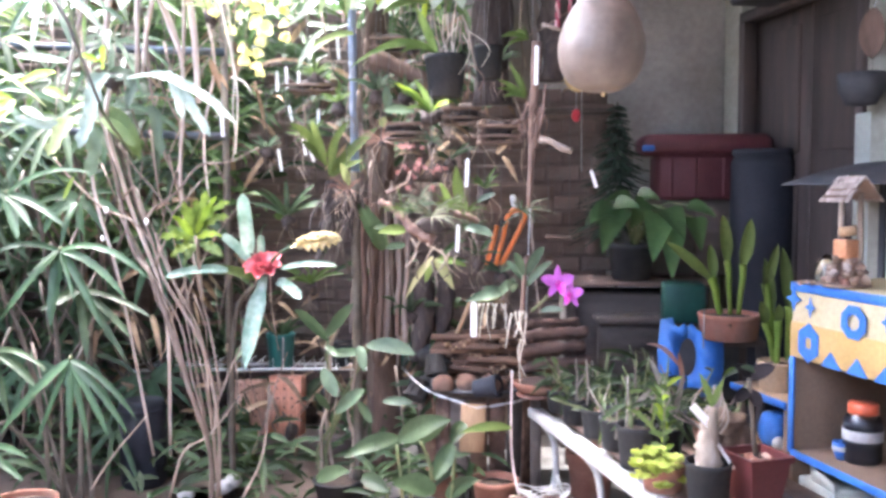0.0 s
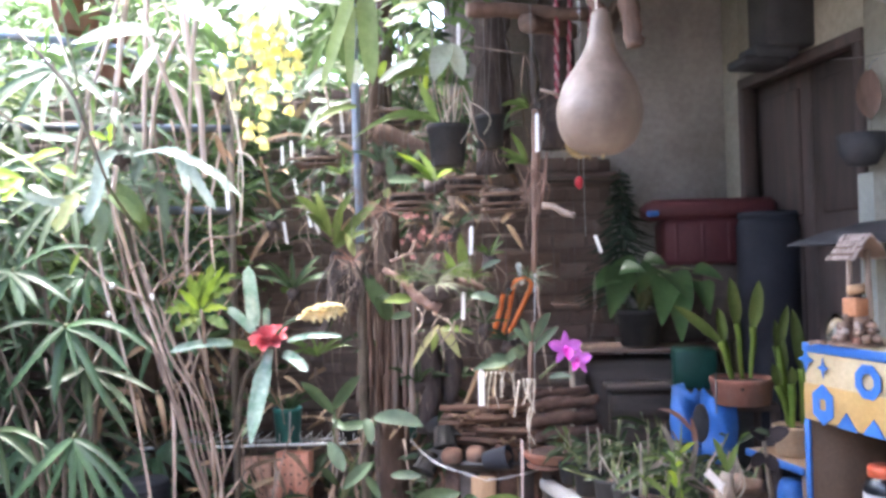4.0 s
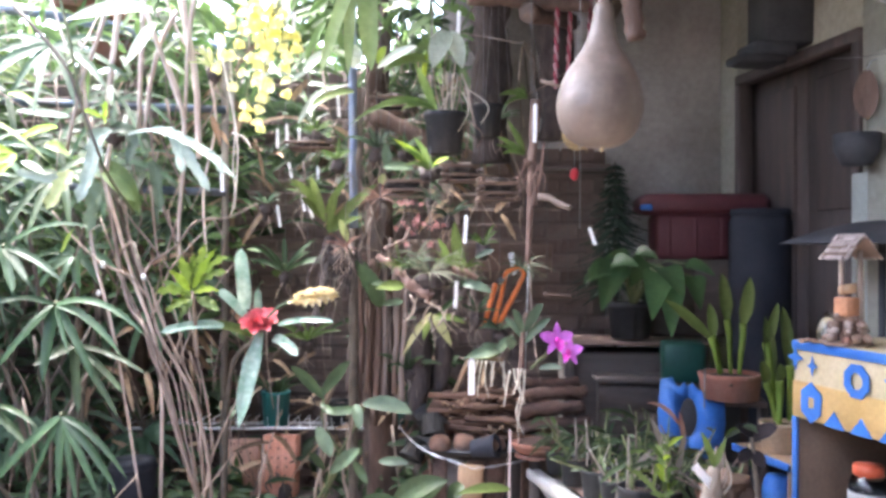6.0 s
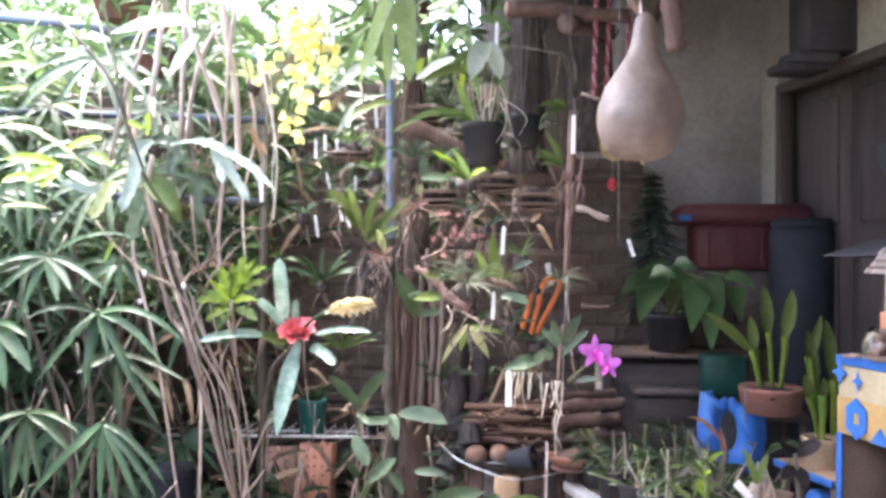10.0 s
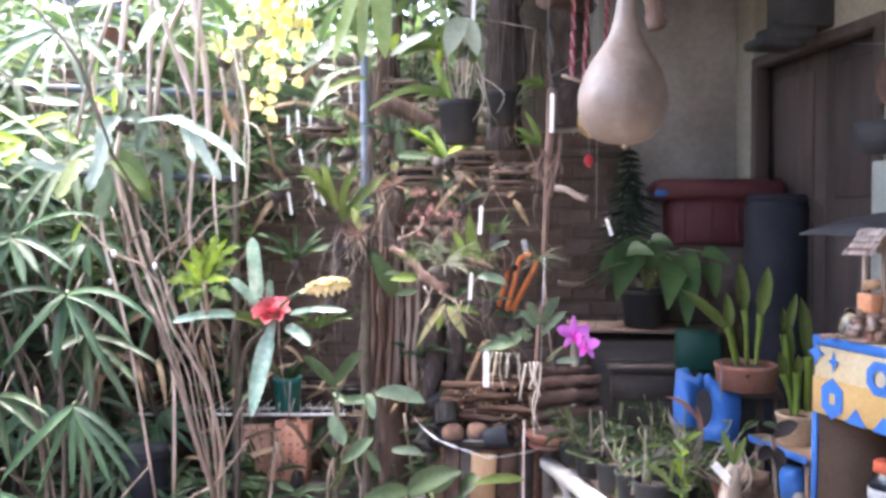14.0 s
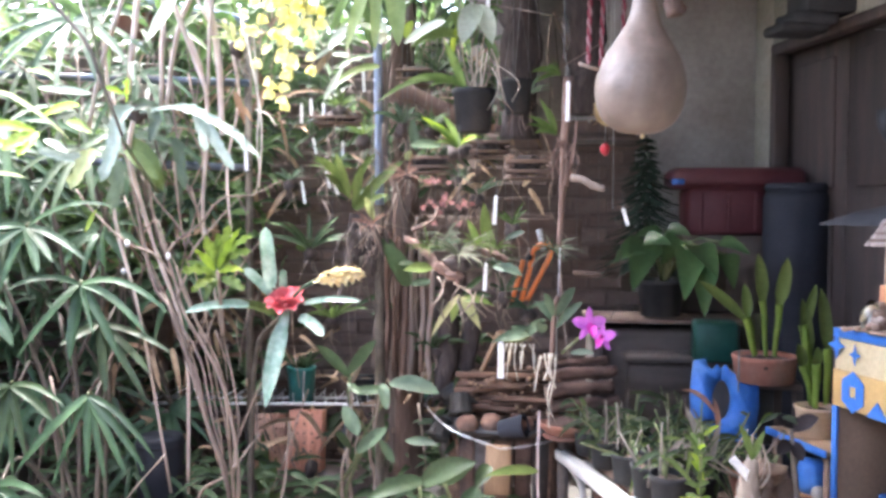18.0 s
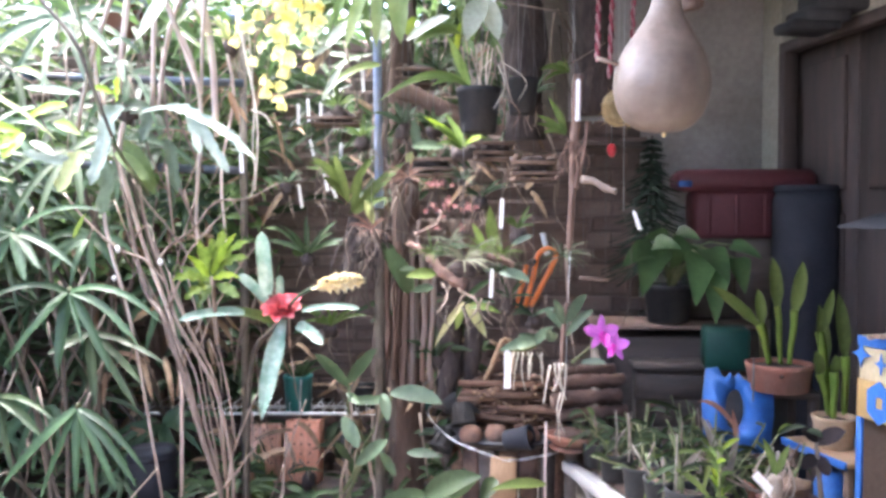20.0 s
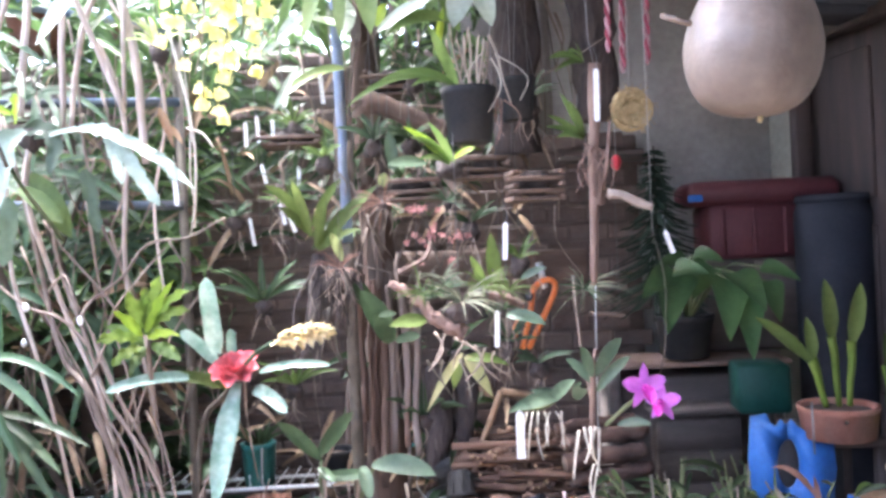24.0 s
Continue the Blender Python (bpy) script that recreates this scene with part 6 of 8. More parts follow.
# logs overhead and the hanging stick
def log(name, a, b, r, label, bumpy=0.12, mat=BARK):
    t = thing(name, a, label, "log", "overhead logs")
    a, b = Vector(a), Vector(b)
    part("bark", Geo().tube([a, a.lerp(b, 0.35) + Vector((0, 0, 0.008)), a.lerp(b, 0.7), b], r, r * 0.9, 12, bumpy, 4), mat, t)
    d = (a - b).normalized()
    part("cut_face", Geo().tube([a - d * 0.002, a + d * 0.004], r * 0.86, r * 0.84, 12, 0.03, 1), WOOD_RAW, t, "pale sawn end")
    return t


log("log", (0.099, 3.620, 2.591), (0.610, 3.750, 2.589), 0.033, "brown log hung across under the roof")
log("log", (0.345, 3.600, 2.518), (0.610, 4.300, 2.667), 0.042, "thick log end with a pale sawn face")
log("log", (-0.380, 4.300, 2.207), (-0.066, 4.250, 2.063), 0.042, "broken branch propped among the orchids")
log("log", (0.367, 3.300, 1.742), (0.481, 3.260, 1.697), 0.013, "short pale stick sticking out of a mount", 0.15, STEM_DRY)
log("log", (0.505, 4.25, 2.80), (0.525, 4.25, 2.08), 0.088, "dark upright log hung on a wire", 0.3, FIBRE)
log("log", (0.195, 4.150, 2.72), (0.205, 4.200, 1.96), 0.088, "dark upright fern-fibre log hung on a wire", 0.32, FIBRE)
log("log", (0.642, 3.000, 2.512), (0.678, 3.000, 2.258), 0.035, "brown dried pod hanging under the roof", 0.2)
log("log", (0.477, 3.000, 2.495), (0.572, 3.000, 2.376), 0.020, "brown twisted root under the roof", 0.25)
hs = plant("hanging_stick", (0.353, 3.380, 2.022), "stick on a wire with a small orchid tied to it", "mount")
part("stick", Geo().tube([(0.362, 3.380, 2.121), (0.352, 3.380, 1.956), (0.343, 3.380, 1.714), (0.331, 3.380, 1.484)], 0.022, 0.009, 9, 0.2, 4), BARK, hs)
part("wire", Geo().tube([(0.358, 3.380, 2.121), (0.345, 3.380, 2.198), (0.351, 3.500, 3.093)], 0.0022, sides=5, smooth=1), WIRE_DULL, hs)
part("fork", Geo().tube([(0.326, 3.360, 1.888), (0.358, 3.350, 1.811), (0.353, 3.360, 1.713)], 0.005, 0.009, 8, 0.35), BARK, hs)
part("fork", Geo().tube([(0.392, 3.360, 1.953), (0.380, 3.350, 1.843), (0.362, 3.360, 1.757)], 0.004, 0.007, 8, 0.35), CORK, hs)
roots(hs, between((0.315, 3.350, 1.892), (0.384, 3.350, 1.865), 8), 0.14, CORK, 0.003, 0.05)
leaves(hs, LEAF_MID, [((0.331, 3.400, 2.131), (0.218, 3.300, 2.124), 0.035, 0.2), ((0.331, 3.400, 2.136), (0.276, 3.300, 2.140), 0.040, 0.2), ((0.331, 3.400, 2.136), (0.294, 3.320, 2.176), 0.020, 0.1), ((0.331, 3.400, 2.131), (0.233, 3.320, 2.088), 0.020, 0.2)], "lance")
leaves(hs, LEAF_MID, [((0.316, 3.360, 1.906), (0.206, 3.300, 1.969), 0.027, 0.1), ((0.316, 3.360, 1.906), (0.231, 3.300, 1.904), 0.027, 0.2), ((0.316, 3.360, 1.910), (0.270, 3.300, 2.007), 0.027, 0.1), ((0.316, 3.360, 1.910), (0.251, 3.350, 2.040), 0.022, 0.1), ((0.316, 3.360, 1.906), (0.202, 3.320, 1.939), 0.022, 0.15)], "lance")
part("long_wire", Geo().tube([(0.341, 3.380, 1.670), (0.330, 3.380, 1.364), (0.320, 3.370, 1.060)], 0.002, sides=5, smooth=1), STEEL, hs)

for a, L, tl in (((-0.963, 3.700, 1.890), 0.101, 2), ((-0.825, 4.400, 1.987), 0.081, 12), ((-0.883, 4.400, 2.161), 0.101, 0), ((-0.836, 4.400, 2.184), 0.109, 3), ((-0.772, 4.400, 2.169), 0.075, 0), ((-0.675, 4.400, 1.971), 0.081, 0), ((-0.884, 4.400, 1.770), 0.115, 8), ((-0.738, 4.300, 1.815), 0.084, 12), ((0.060, 3.550, 2.518), 0.153, -2), ((0.357, 3.340, 2.099), 0.148, -1), ((0.092, 3.500, 1.681), 0.114, -3), ((0.054, 3.480, 1.416), 0.109, -3), ((0.598, 3.600, 1.633), 0.075, 18), ((-0.694, 3.900, 2.618), 0.112, 0), ((-0.507, 4.250, 1.928), 0.061, 0), ((-0.542, 4.200, 2.296), 0.110, 4), ((-0.705, 4.300, 1.764), 0.067, 20)):
    tag(a, L, tl, rnd.uniform(-10, 10), 0.015)

# ---- low shelf, bricks and pots by the garden wall ----
rack = thing("wire_rack", (-0.922, 5.050, 0.488), "low wire rack with a pale rail along the garden wall", "rack")
part("rail", Geo().box((-1.105, 4.970, 0.509), (1.6, 0.02, 0.016), pose(0, 0, 0, 0, -0.6, 0), 0.004), TAG_WHITE, rack)
part("rail", Geo().box((-1.184, 5.300, 0.471), (1.6, 0.02, 0.016), pose(0, 0, 0, 0, -0.6, 0), 0.004), TAG_WHITE, rack)
for k in range(26):
    p = Vector((-1.874, 4.970, 0.527)).lerp(Vector((-0.330, 4.970, 0.520)), k / 25)
    part("wire", Geo().tube([p + Vector((0, 0, 0.05)), p, p + Vector((0, 0.33, 0.0))], 0.003, sides=5, smooth=1), TAG_WHITE, rack)
for x in ((-1.887, 5.000, 0.491), (-1.347, 5.000, 0.482), (-0.780, 5.000, 0.474), (-0.334, 5.000, 0.467)):
    part("leg", Geo().tube([x, (x[0], x[1], 0.0)], 0.012, smooth=1), DARK_METAL, rack)
gp = pot("green_pot", (-1.042, 5.060, 0.504), 0.083, 0.207, POT_GREEN, "teal green plastic pot on the wire rack", 0.86)
part("drip", Geo().tube([(-1.006, 4.970, 0.699), (-1.018, 4.985, 0.524)], 0.006, 0.005, smooth=1), WHITE_PAINT, gp, "white streak of lime down its side")
pot("green_pot", (-0.364, 5.100, 0.515), 0.093, 0.127, POT_GREEN, "teal green plastic pot on the wire rack", 0.86)
pot("black_pot", (-0.669, 5.150, 0.472), 0.087, 0.167, PLASTIC_BLACK, "black plastic pot on the wire rack", 0.82)
gpl = plant("rack_plant", (-1.045, 5.100, 0.675), "grassy plant growing from a green pot", "plant")
tuft(gpl, (-1.046, 5.100, 0.668), 16, 0.22, LEAF_DARK, 0.018, 0.7)

ledge = solid("ledge", Geo().box((-0.95, 5.06, 0.06), (1.1, 0.3, 0.12), None, 0.01), MORTAR, "low mortared ledge at the foot of the wall", "ledge", kind="structure")


def hollow_brick(at, w, h, yaw, lean, mat, label):
    t = thing("hollow_brick", at, label, "brick", "hollow bricks")
    m = Matrix.Translation(at) @ pose(0, 0, 0, lean, 0, yaw)
    dp = 0.12
    q = m.to_3x3()
    for s in (-1, 1):
        part("side", Geo().box(m @ Vector((s * (w / 2 - 0.006), 0, h / 2)), (0.014, dp, h), q, 0.002), mat, t)
        part("face", Geo().box(m @ Vector((0, s * (dp / 2 - 0.006), h / 2)), (w - 0.02, 0.012, h), q, 0.003), mat, t)
    for k in (-1, 0, 1):
        part("rib", Geo().box(m @ Vector((k * w * 0.25, 0, h / 2)), (0.009, dp - 0.02, h - 0.004), q, 0.001), mat, t)
    for k in range(4):
        part("groove", Geo().box(m @ Vector((-w * 0.36 + w * 0.24 * k, -dp / 2 - 0.001, h / 2)), (w * 0.05, 0.006, h * 0.99), q, 0.002), mat, t)
    # dark blobs on the face, giving the darkness of small holes by colour
    for k in range(15):
        part("pit", Geo().blob(m @ Vector(((-0.36 + 0.24 * (k % 3) + 0.12 + rnd.uniform(-0.03, 0.03)) * w, -dp / 2 - 0.001, (0.93 - 0.15 * (k // 3) + rnd.uniform(-0.02, 0.02)) * h)), (0.006, 0.004, 0.0065), 0.2, 7, 5), SOIL, t)
    return t


hollow_brick((-1.222, 5.0, 0.12), 0.185, 0.31, 6, -6, BRICK_DULL, "dull brown hollow clay brick standing on end")
hollow_brick((-0.998, 4.98, 0.12), 0.19, 0.345, -4, -7, BRICK_BRIGHT, "orange hollow clay brick standing on end")
moss = plant("fern_on_brick", (-1.163, 4.800, 0.067), "small light green fern beside the bricks", "fern")
leaves(moss, LEAF_MID, [((-1.168, 4.750, -0.016), (-1.191, 4.750, 0.407), 0.068, 0.1), ((-1.168, 4.750, -0.016), (-1.100, 4.700, 0.275), 0.061, 0.1), ((-1.168, 4.750, -0.032), (-1.213, 4.700, 0.226), 0.055, 0.1), ((-1.152, 4.750, -0.048), (-1.056, 4.700, 0.099), 0.055, 0.1)], "lance")
roots(moss, [(-1.022, 4.840, 0.270), (-0.989, 4.840, 0.287), (-0.973, 4.840, 0.271)], 0.09, STEM_DARK, 0.008, 0.06)
part("rootball", Geo().blob((-0.946, 4.860, 0.166), (0.04, 0.03, 0.05), 0.5, 10, 8), FIBRE, moss)

drum = thing("navy_drum", (-1.638, 4.350, -0.402), "dark navy plastic drum behind the shrub", "drum")
dc = Vector((-1.649, 4.450, 0.371))
part("body", Geo().lathe([(0.01, 0), (0.11, 0), (0.118, 0.02), (0.12, 0.25), (0.126, 0.27), (0.12, 0.29), (0.118, dc.z + 0.06), (0.11, dc.z + 0.08), (0.01, dc.z + 0.08)], (dc.x, dc.y, 0), 28), PLASTIC_NAVY, drum)
part("hoop", Geo().lathe([(0.12, 0.4), (0.126, 0.41), (0.12, 0.42)], (dc.x, dc.y, 0), 28), PLASTIC_NAVY, drum)
pot("wide_terracotta_pot", ((-1.928, 3.750, 0.180)[0], 3.75, 0.0), 0.15, (-1.928, 3.750, 0.167)[2], TERRA, "wide terracotta pot under the palms", 0.75)
for p in ((-1.335, 4.200, 0.035), (-1.147, 4.200, 0.074), (-1.113, 4.250, 0.086)):
    solid("white_pebble", Geo().blob(p, (0.045, 0.04, 0.038), 0.2, 12, 8), WHITE_PAINT, "round white painted pebble", "pebble", "white pebbles")
solid("plant_stand", Geo().box(((-1.238, 4.250, -0.056)[0], 4.25, (-1.238, 4.250, -0.056)[2] / 2 + 0.02), (0.4, 0.25, (-1.237, 4.250, -0.020)[2]), None, 0.01), WOOD_RAW, "low weathered wooden stand with white pebbles", "stand")

# cane orchid in the middle
cane_o = plant("cane_orchid", (-0.576, 4.250, -0.344), "reed-stemmed orchid with dull green oval leaves", "orchid")
for pts in (
    ((-0.607, 4.2, 0.817), (-0.617, 4.22, 0.708), (-0.579, 4.24, 0.614), (-0.535, 4.26, 0.525), (-0.574, 4.28, 0.406), (-0.646, 4.3, 0.229), (-0.62, 4.3, 0.06)),
    ((-0.397, 4.2, 0.804), (-0.449, 4.225, 0.688), (-0.539, 4.25, 0.542), (-0.602, 4.275, 0.379), (-0.686, 4.3, 0.228), (-0.66, 4.3, 0.06)),
    ((-0.459, 4.2, 0.776), (-0.485, 4.233, 0.616), (-0.523, 4.267, 0.439), (-0.498, 4.3, 0.288), (-0.52, 4.3, 0.06)),
    ((-0.518, 4.2, 0.957), (-0.578, 4.25, 0.837), (-0.623, 4.3, 0.714), (-0.64, 4.3, 0.4), (-0.6, 4.3, 0.06)),
    ((-0.599, 4.2, 0.79), (-0.607, 4.233, 0.531), (-0.661, 4.267, 0.352), (-0.66, 4.3, 0.06))):
    part("cane", Geo().tube(pts, 0.006, 0.009, 7, 0.2), STEM_GREEN if rnd.random() < 0.5 else STEM_DRY, cane_o)
leaves(cane_o, LEAF_DARK, [((-0.607, 4.2, 0.817), (-0.758, 4.14, 0.982), 0.055, 0.08), ((-0.621, 4.2, 0.831), (-0.47, 4.14, 1.009), 0.063, 0.05), ((-0.613, 4.2, 0.756), (-0.409, 4.14, 0.779), 0.049, -0.05), ((-0.621, 4.2, 0.79), (-0.547, 4.14, 0.746), 0.033, 0.1), ((-0.602, 4.2, 0.469), (-0.668, 4.14, 0.567), 0.038, 0.1), ((-0.462, 4.2, 0.512), (-0.385, 4.14, 0.418), 0.044, 0.1)], "oval")
leaves(cane_o, LEAF_GREY, [((-0.41, 4.15, 0.799), (-0.167, 4.09, 0.768), 0.079, 0.18), ((-0.446, 4.15, 0.799), (-0.414, 4.09, 0.686), 0.054, 0.2), ((-0.63, 4.15, 0.689), (-0.549, 4.09, 0.561), 0.07, 0.05), ((-0.566, 4.15, 0.466), (-0.413, 4.09, 0.6), 0.068, 0.08), ((-0.333, 4.15, 0.526), (-0.181, 4.09, 0.531), 0.046, 0.08)], "oval")
pot("black_pot", ((-0.575, 4.270, -0.057)[0], 4.27, 0.0), 0.13, 0.1, PLASTIC_BLACK, "black plastic pot on the ground", 0.8)

broad = plant("broad_leaf_orchid", ((-0.194, 3.850, 0.106)[0], 3.85, 0.22), "orchid with broad striped green leaves in a low pot", "orchid")
leaves(broad, LEAF_DARK, [((-0.23, 3.85, 0.432), (-0.469, 3.77, 0.361), 0.078, 0.15), ((-0.228, 3.85, 0.421), (0.012, 3.77, 0.538), 0.101, 0.15), ((0.014, 3.85, 0.407), (-0.065, 3.77, 0.262), 0.085, 0.02), ((0.07, 3.85, 0.506), (0.011, 3.77, 0.426), 0.07, 0.1), ((-0.4, 3.85, 0.249), (-0.263, 3.77, 0.201), 0.075, 0.15)], "lance", fold=0.3, n=11)
leaves(broad, LEAF_DARK, [((-0.065, 3.87, 0.179), (-0.26, 3.8, 0.234), 0.101, 0.18), ((-0.129, 3.87, 0.411), (0.016, 3.8, 0.535), 0.066, 0.1), ((-0.611, 3.87, 0.228), (-0.444, 3.8, 0.292), 0.071, 0.15), ((-0.014, 3.87, 0.153), (0.141, 3.8, 0.258), 0.071, 0.2)], "lance", fold=0.3, n=11)
leaves(broad, LEAF_OLIVE, [((0.282, 3.85, 0.482), (0.046, 3.8, 0.469), 0.045, 0.15)], "lance")
for a, b in (((-0.239, 3.860, 0.397), (-0.216, 3.860, 0.023)), ((-0.128, 3.860, 0.414), (-0.078, 3.860, 0.236)), ((0.026, 3.860, 0.394), (-0.014, 3.860, 0.025)), ((-0.272, 3.860, 0.202), (-0.352, 3.860, -0.005)), ((-0.189, 3.880, 0.360), (-0.185, 3.880, -0.038))):
    part("stem", Geo().tube([a, (Vector(a) + Vector(b)) / 2 + Vector((0.01, 0, 0)), b], 0.007, 0.009, 7, 0.1), STEM_GREEN, broad)
pot("low_black_pot", ((-0.171, 3.880, 0.095)[0], 3.88, 0.0), 0.16, 0.1, PLASTIC_BLACK, "wide black pot on the ground", 0.8)

# slatted stand with a round wire tray of pots and sticks
TC = Vector(((0.134, 4.450, 0.513)[0], 4.45, 0))
TZ = 0.575
stand = thing("slatted_stand", TC, "low stand of upright wooden boards", "stand")
for k in range(11):
    an = radians(180 + 180 * k / 10)
    c = TC + Vector((math.cos(an) * 0.3, math.sin(an) * 0.24, 0.265))
    part("board", Geo().box(c, (0.085, 0.02, 0.53 + rnd.uniform(-0.02, 0.015)), pose(0, 0, 0, rnd.uniform(-2, 2), rnd.uniform(-2, 2), math.degrees(an) + 90), 0.004), (BARK_RED, WOOD_BLACK, WOOD_STACK)[k % 3], stand)
part("top", Geo().lathe([(0.01, 0.53), (0.27, 0.53), (0.275, 0.545), (0.27, 0.56), (0.01, 0.56)], TC, 26), WOOD_BLACK, stand)
solid("pale_board", Geo().box((0.105, 4.100, 0.410), (0.118, 0.02, 0.230), pose(0, 0, 0, -4, 3, 4), 0.004), WOOD_PALE, "pale pine board with a knot leaning on the stand", "board")
tray = thing("wire_tray", TC + Vector((0, 0, TZ)), "round tray with a twisted wire rim", "tray")
rim = []
for k in range(49):
    an = 2 * math.pi * k / 48
    rim.append(TC + Vector((math.cos(an) * 0.39, math.sin(an) * 0.35, TZ + 0.025 - 0.085 * max(0, -math.sin(an)) ** 1.5 + 0.055 * max(0, -math.cos(an)) + 0.003 * math.sin(9 * an))))
for s in (0, 1):
    part("rim", Geo().tube([p + Vector((0, math.cos(k * 1.7 + s * math.pi) * 0.0045, math.sin(k * 1.7 + s * math.pi) * 0.0045)) for k, p in enumerate(rim)], 0.0024, 0.0024, 6, 0.1, 2), STEEL, tray)
part("mesh_floor", Geo().lathe([(0.01, TZ - 0.008), (0.36, TZ - 0.008), (0.365, TZ), (0.36, TZ + 0.004), (0.01, TZ + 0.002)], TC, 30, squash=0.9), DARK_METAL, tray)


def fallen_pot(at, r, h, mat, tilt, label):
    return pot("small_pot", at, r, h, mat, label, 0.75, 0.006, tilt=tilt, soil=False, segs=18)


def dome_pot(at, r, h, label):
    """A bellied little pot standing on its mouth, with its foot ring on top."""
    t = thing("small_pot", at, label, "flower pot")
    part("body", Geo().lathe([(r * 0.86, 0), (r * 0.9, 0.004), (r, h * 0.3), (r * 0.96, h * 0.55), (r * 0.8, h * 0.8), (r * 0.56, h * 0.95), (r * 0.5, h * 0.96), (r * 0.46, h), (0.002, h)], at, 22, (rnd.uniform(-6, 6), rnd.uniform(-8, 8), 0)), TERRA_SHADED, t)


dome_pot((-0.040, 4.185, 0.580), 0.055, 0.068, "small bellied clay pot upside down on the tray")
dome_pot((0.072, 4.205, 0.580), 0.052, 0.07, "small bellied clay pot upside down on the tray")
fallen_pot((0.115, 4.160, 0.588), 0.056, 0.13, PLASTIC_NAVY, (78, 0, 70), "small black pot lying on the tray")
fallen_pot((0.262, 4.220, 0.590), 0.05, 0.1, TERRA_SHADED, (80, 0, -60), "small terracotta pot lying on the tray")
for at, tilt in (((-0.150, 4.300, 0.600), (155, 25, 0)), ((-0.095, 4.360, 0.690), (120, -20, 30)), ((-0.175, 4.380, 0.690), (70, 15, 100)), ((-0.085, 4.270, 0.735), (160, 10, 40))):
    net = fallen_pot(at, 0.058, 0.105, PLASTIC_BLACK, tilt, "small black net pot tumbled on the tray")
    rot = Euler([radians(q) for q in tilt]).to_matrix()
    for k in range(9):
        an = radians(40 * k)
        part("rib", Geo().tube([Vector(at) + rot @ Vector((math.cos(an) * 0.047, math.sin(an) * 0.047, 0.008)), Vector(at) + rot @ Vector((math.cos(an) * 0.0585, math.sin(an) * 0.0585, 0.088))], 0.0028, sides=4, smooth=1), PLASTIC_BLACK, net)
crate = thing("stick_stack", TC + Vector((0.05, 0.05, TZ)), "stack of short cut sticks piled crosswise", "stick pile")
for k in range(150):
    lay = k // 12
    z = TZ + 0.016 + 0.0185 * lay
    if lay % 4 == 3:
        a = TC + Vector((rnd.uniform(-0.18, 0.3), -0.13 + rnd.uniform(-0.03, 0.03), z))
        b = a + Vector((rnd.uniform(-0.08, 0.08), 0.36, rnd.uniform(-0.01, 0.01)))
    else:
        a = TC + Vector((-0.17 + rnd.uniform(-0.08, 0.12), -0.12 + 0.032 * (k % 12) + rnd.uniform(-0.02, 0.02), z))
        b = a + Vector((0.42 + rnd.uniform(-0.2, 0.1), rnd.uniform(-0.07, 0.07), rnd.uniform(-0.02, 0.02)))
    part("stick", Geo().tube([a, a.lerp(b, 0.5) + Vector((0, 0, rnd.uniform(-0.008, 0.008))), b], rnd.choice((0.005, 0.007, 0.009, 0.011, 0.015)), None, 7, 0.2, 2), WOOD_STACK, crate)
for k in range(34):
    a = TC + Vector((rnd.uniform(-0.18, 0.26), -0.15 + rnd.uniform(-0.03, 0.02), TZ + rnd.uniform(0.03, 0.24)))
    b = a + Vector((rnd.uniform(-0.1, 0.1), rnd.uniform(0.12, 0.25), rnd.uniform(-0.02, 0.02)))
    r = rnd.uniform(0.006, 0.012)
    st = part("stick", Geo().tube([a, b], r, None, 8, 0.1, 1), WOOD_STACK, crate)
    d = (a - b).normalized()
    part("cut_face", Geo().tube([a - d * 0.002, a + d * 0.002], r * 0.85, r * 0.8, 8, 0.03, 1), WOOD_PALE, st)
for k, (px, py, dx) in enumerate((((0.499, 4.300, 0.742), 0, 0), ((0.525, 4.300, 0.671), 0, 0), ((0.520, 4.350, 0.811), 0, 0), ((0.483, 4.400, 0.851), 0, 0))):
    p = Vector(px)
    log("firewood", p + Vector((-0.16, -0.02, 0.0)), p + Vector((0.17, 0.05, 0.02)), (0.036, 0.03, 0.033, 0.026)[k], "split brown log on the stick pile", 0.25, BARK_RED)
frame_box = thing("tilted_frame", (0.055, 4.400, 0.844), "pale wooden frame leaning over the sticks", "frame")
for a, b in (((0.001, 4.400, 0.759), (0.111, 4.450, 1.009)), ((0.111, 4.450, 1.009), (0.277, 4.500, 0.970)), ((0.001, 4.400, 0.759), (0.197, 4.450, 0.717))):
    part("bar", Geo().tube([a, b], 0.014, 0.014, 4, 0, 1), WOOD_PALE, frame_box)
sau = thing("terracotta_saucer", (0.411, 4.120, 0.577), "shallow red terracotta saucer", "saucer")
sp = Vector((0.411, 4.120, 0.577))
part("dish", Geo().lathe([(0.01, 0.0), (0.075, 0.0), (0.122, 0.036), (0.126, 0.05), (0.119, 0.052), (0.10, 0.036), (0.01, 0.034)], sp, 28, (-5, 4, 0)), TERRA, sau)
part("filling", Geo().blob(sp + Vector((0.02, 0.02, 0.045)), (0.085, 0.075, 0.028), 0.35, 14, 8), BARK_RED, sau, "heap of brown bark in the saucer")
part("stack_below", Geo().lathe([(0.01, -0.012 - 0.0), (0.09, -0.012), (0.1, -0.002), (0.01, -0.001)], sp, 20), TERRA, sau)
solid("support_post", Geo().box((sp.x, sp.y + 0.02, (sp.z - 0.012) / 2), (0.05, 0.05, sp.z - 0.014), None, 0.006), WOOD_BLACK, "short wooden post under the saucer", "post")
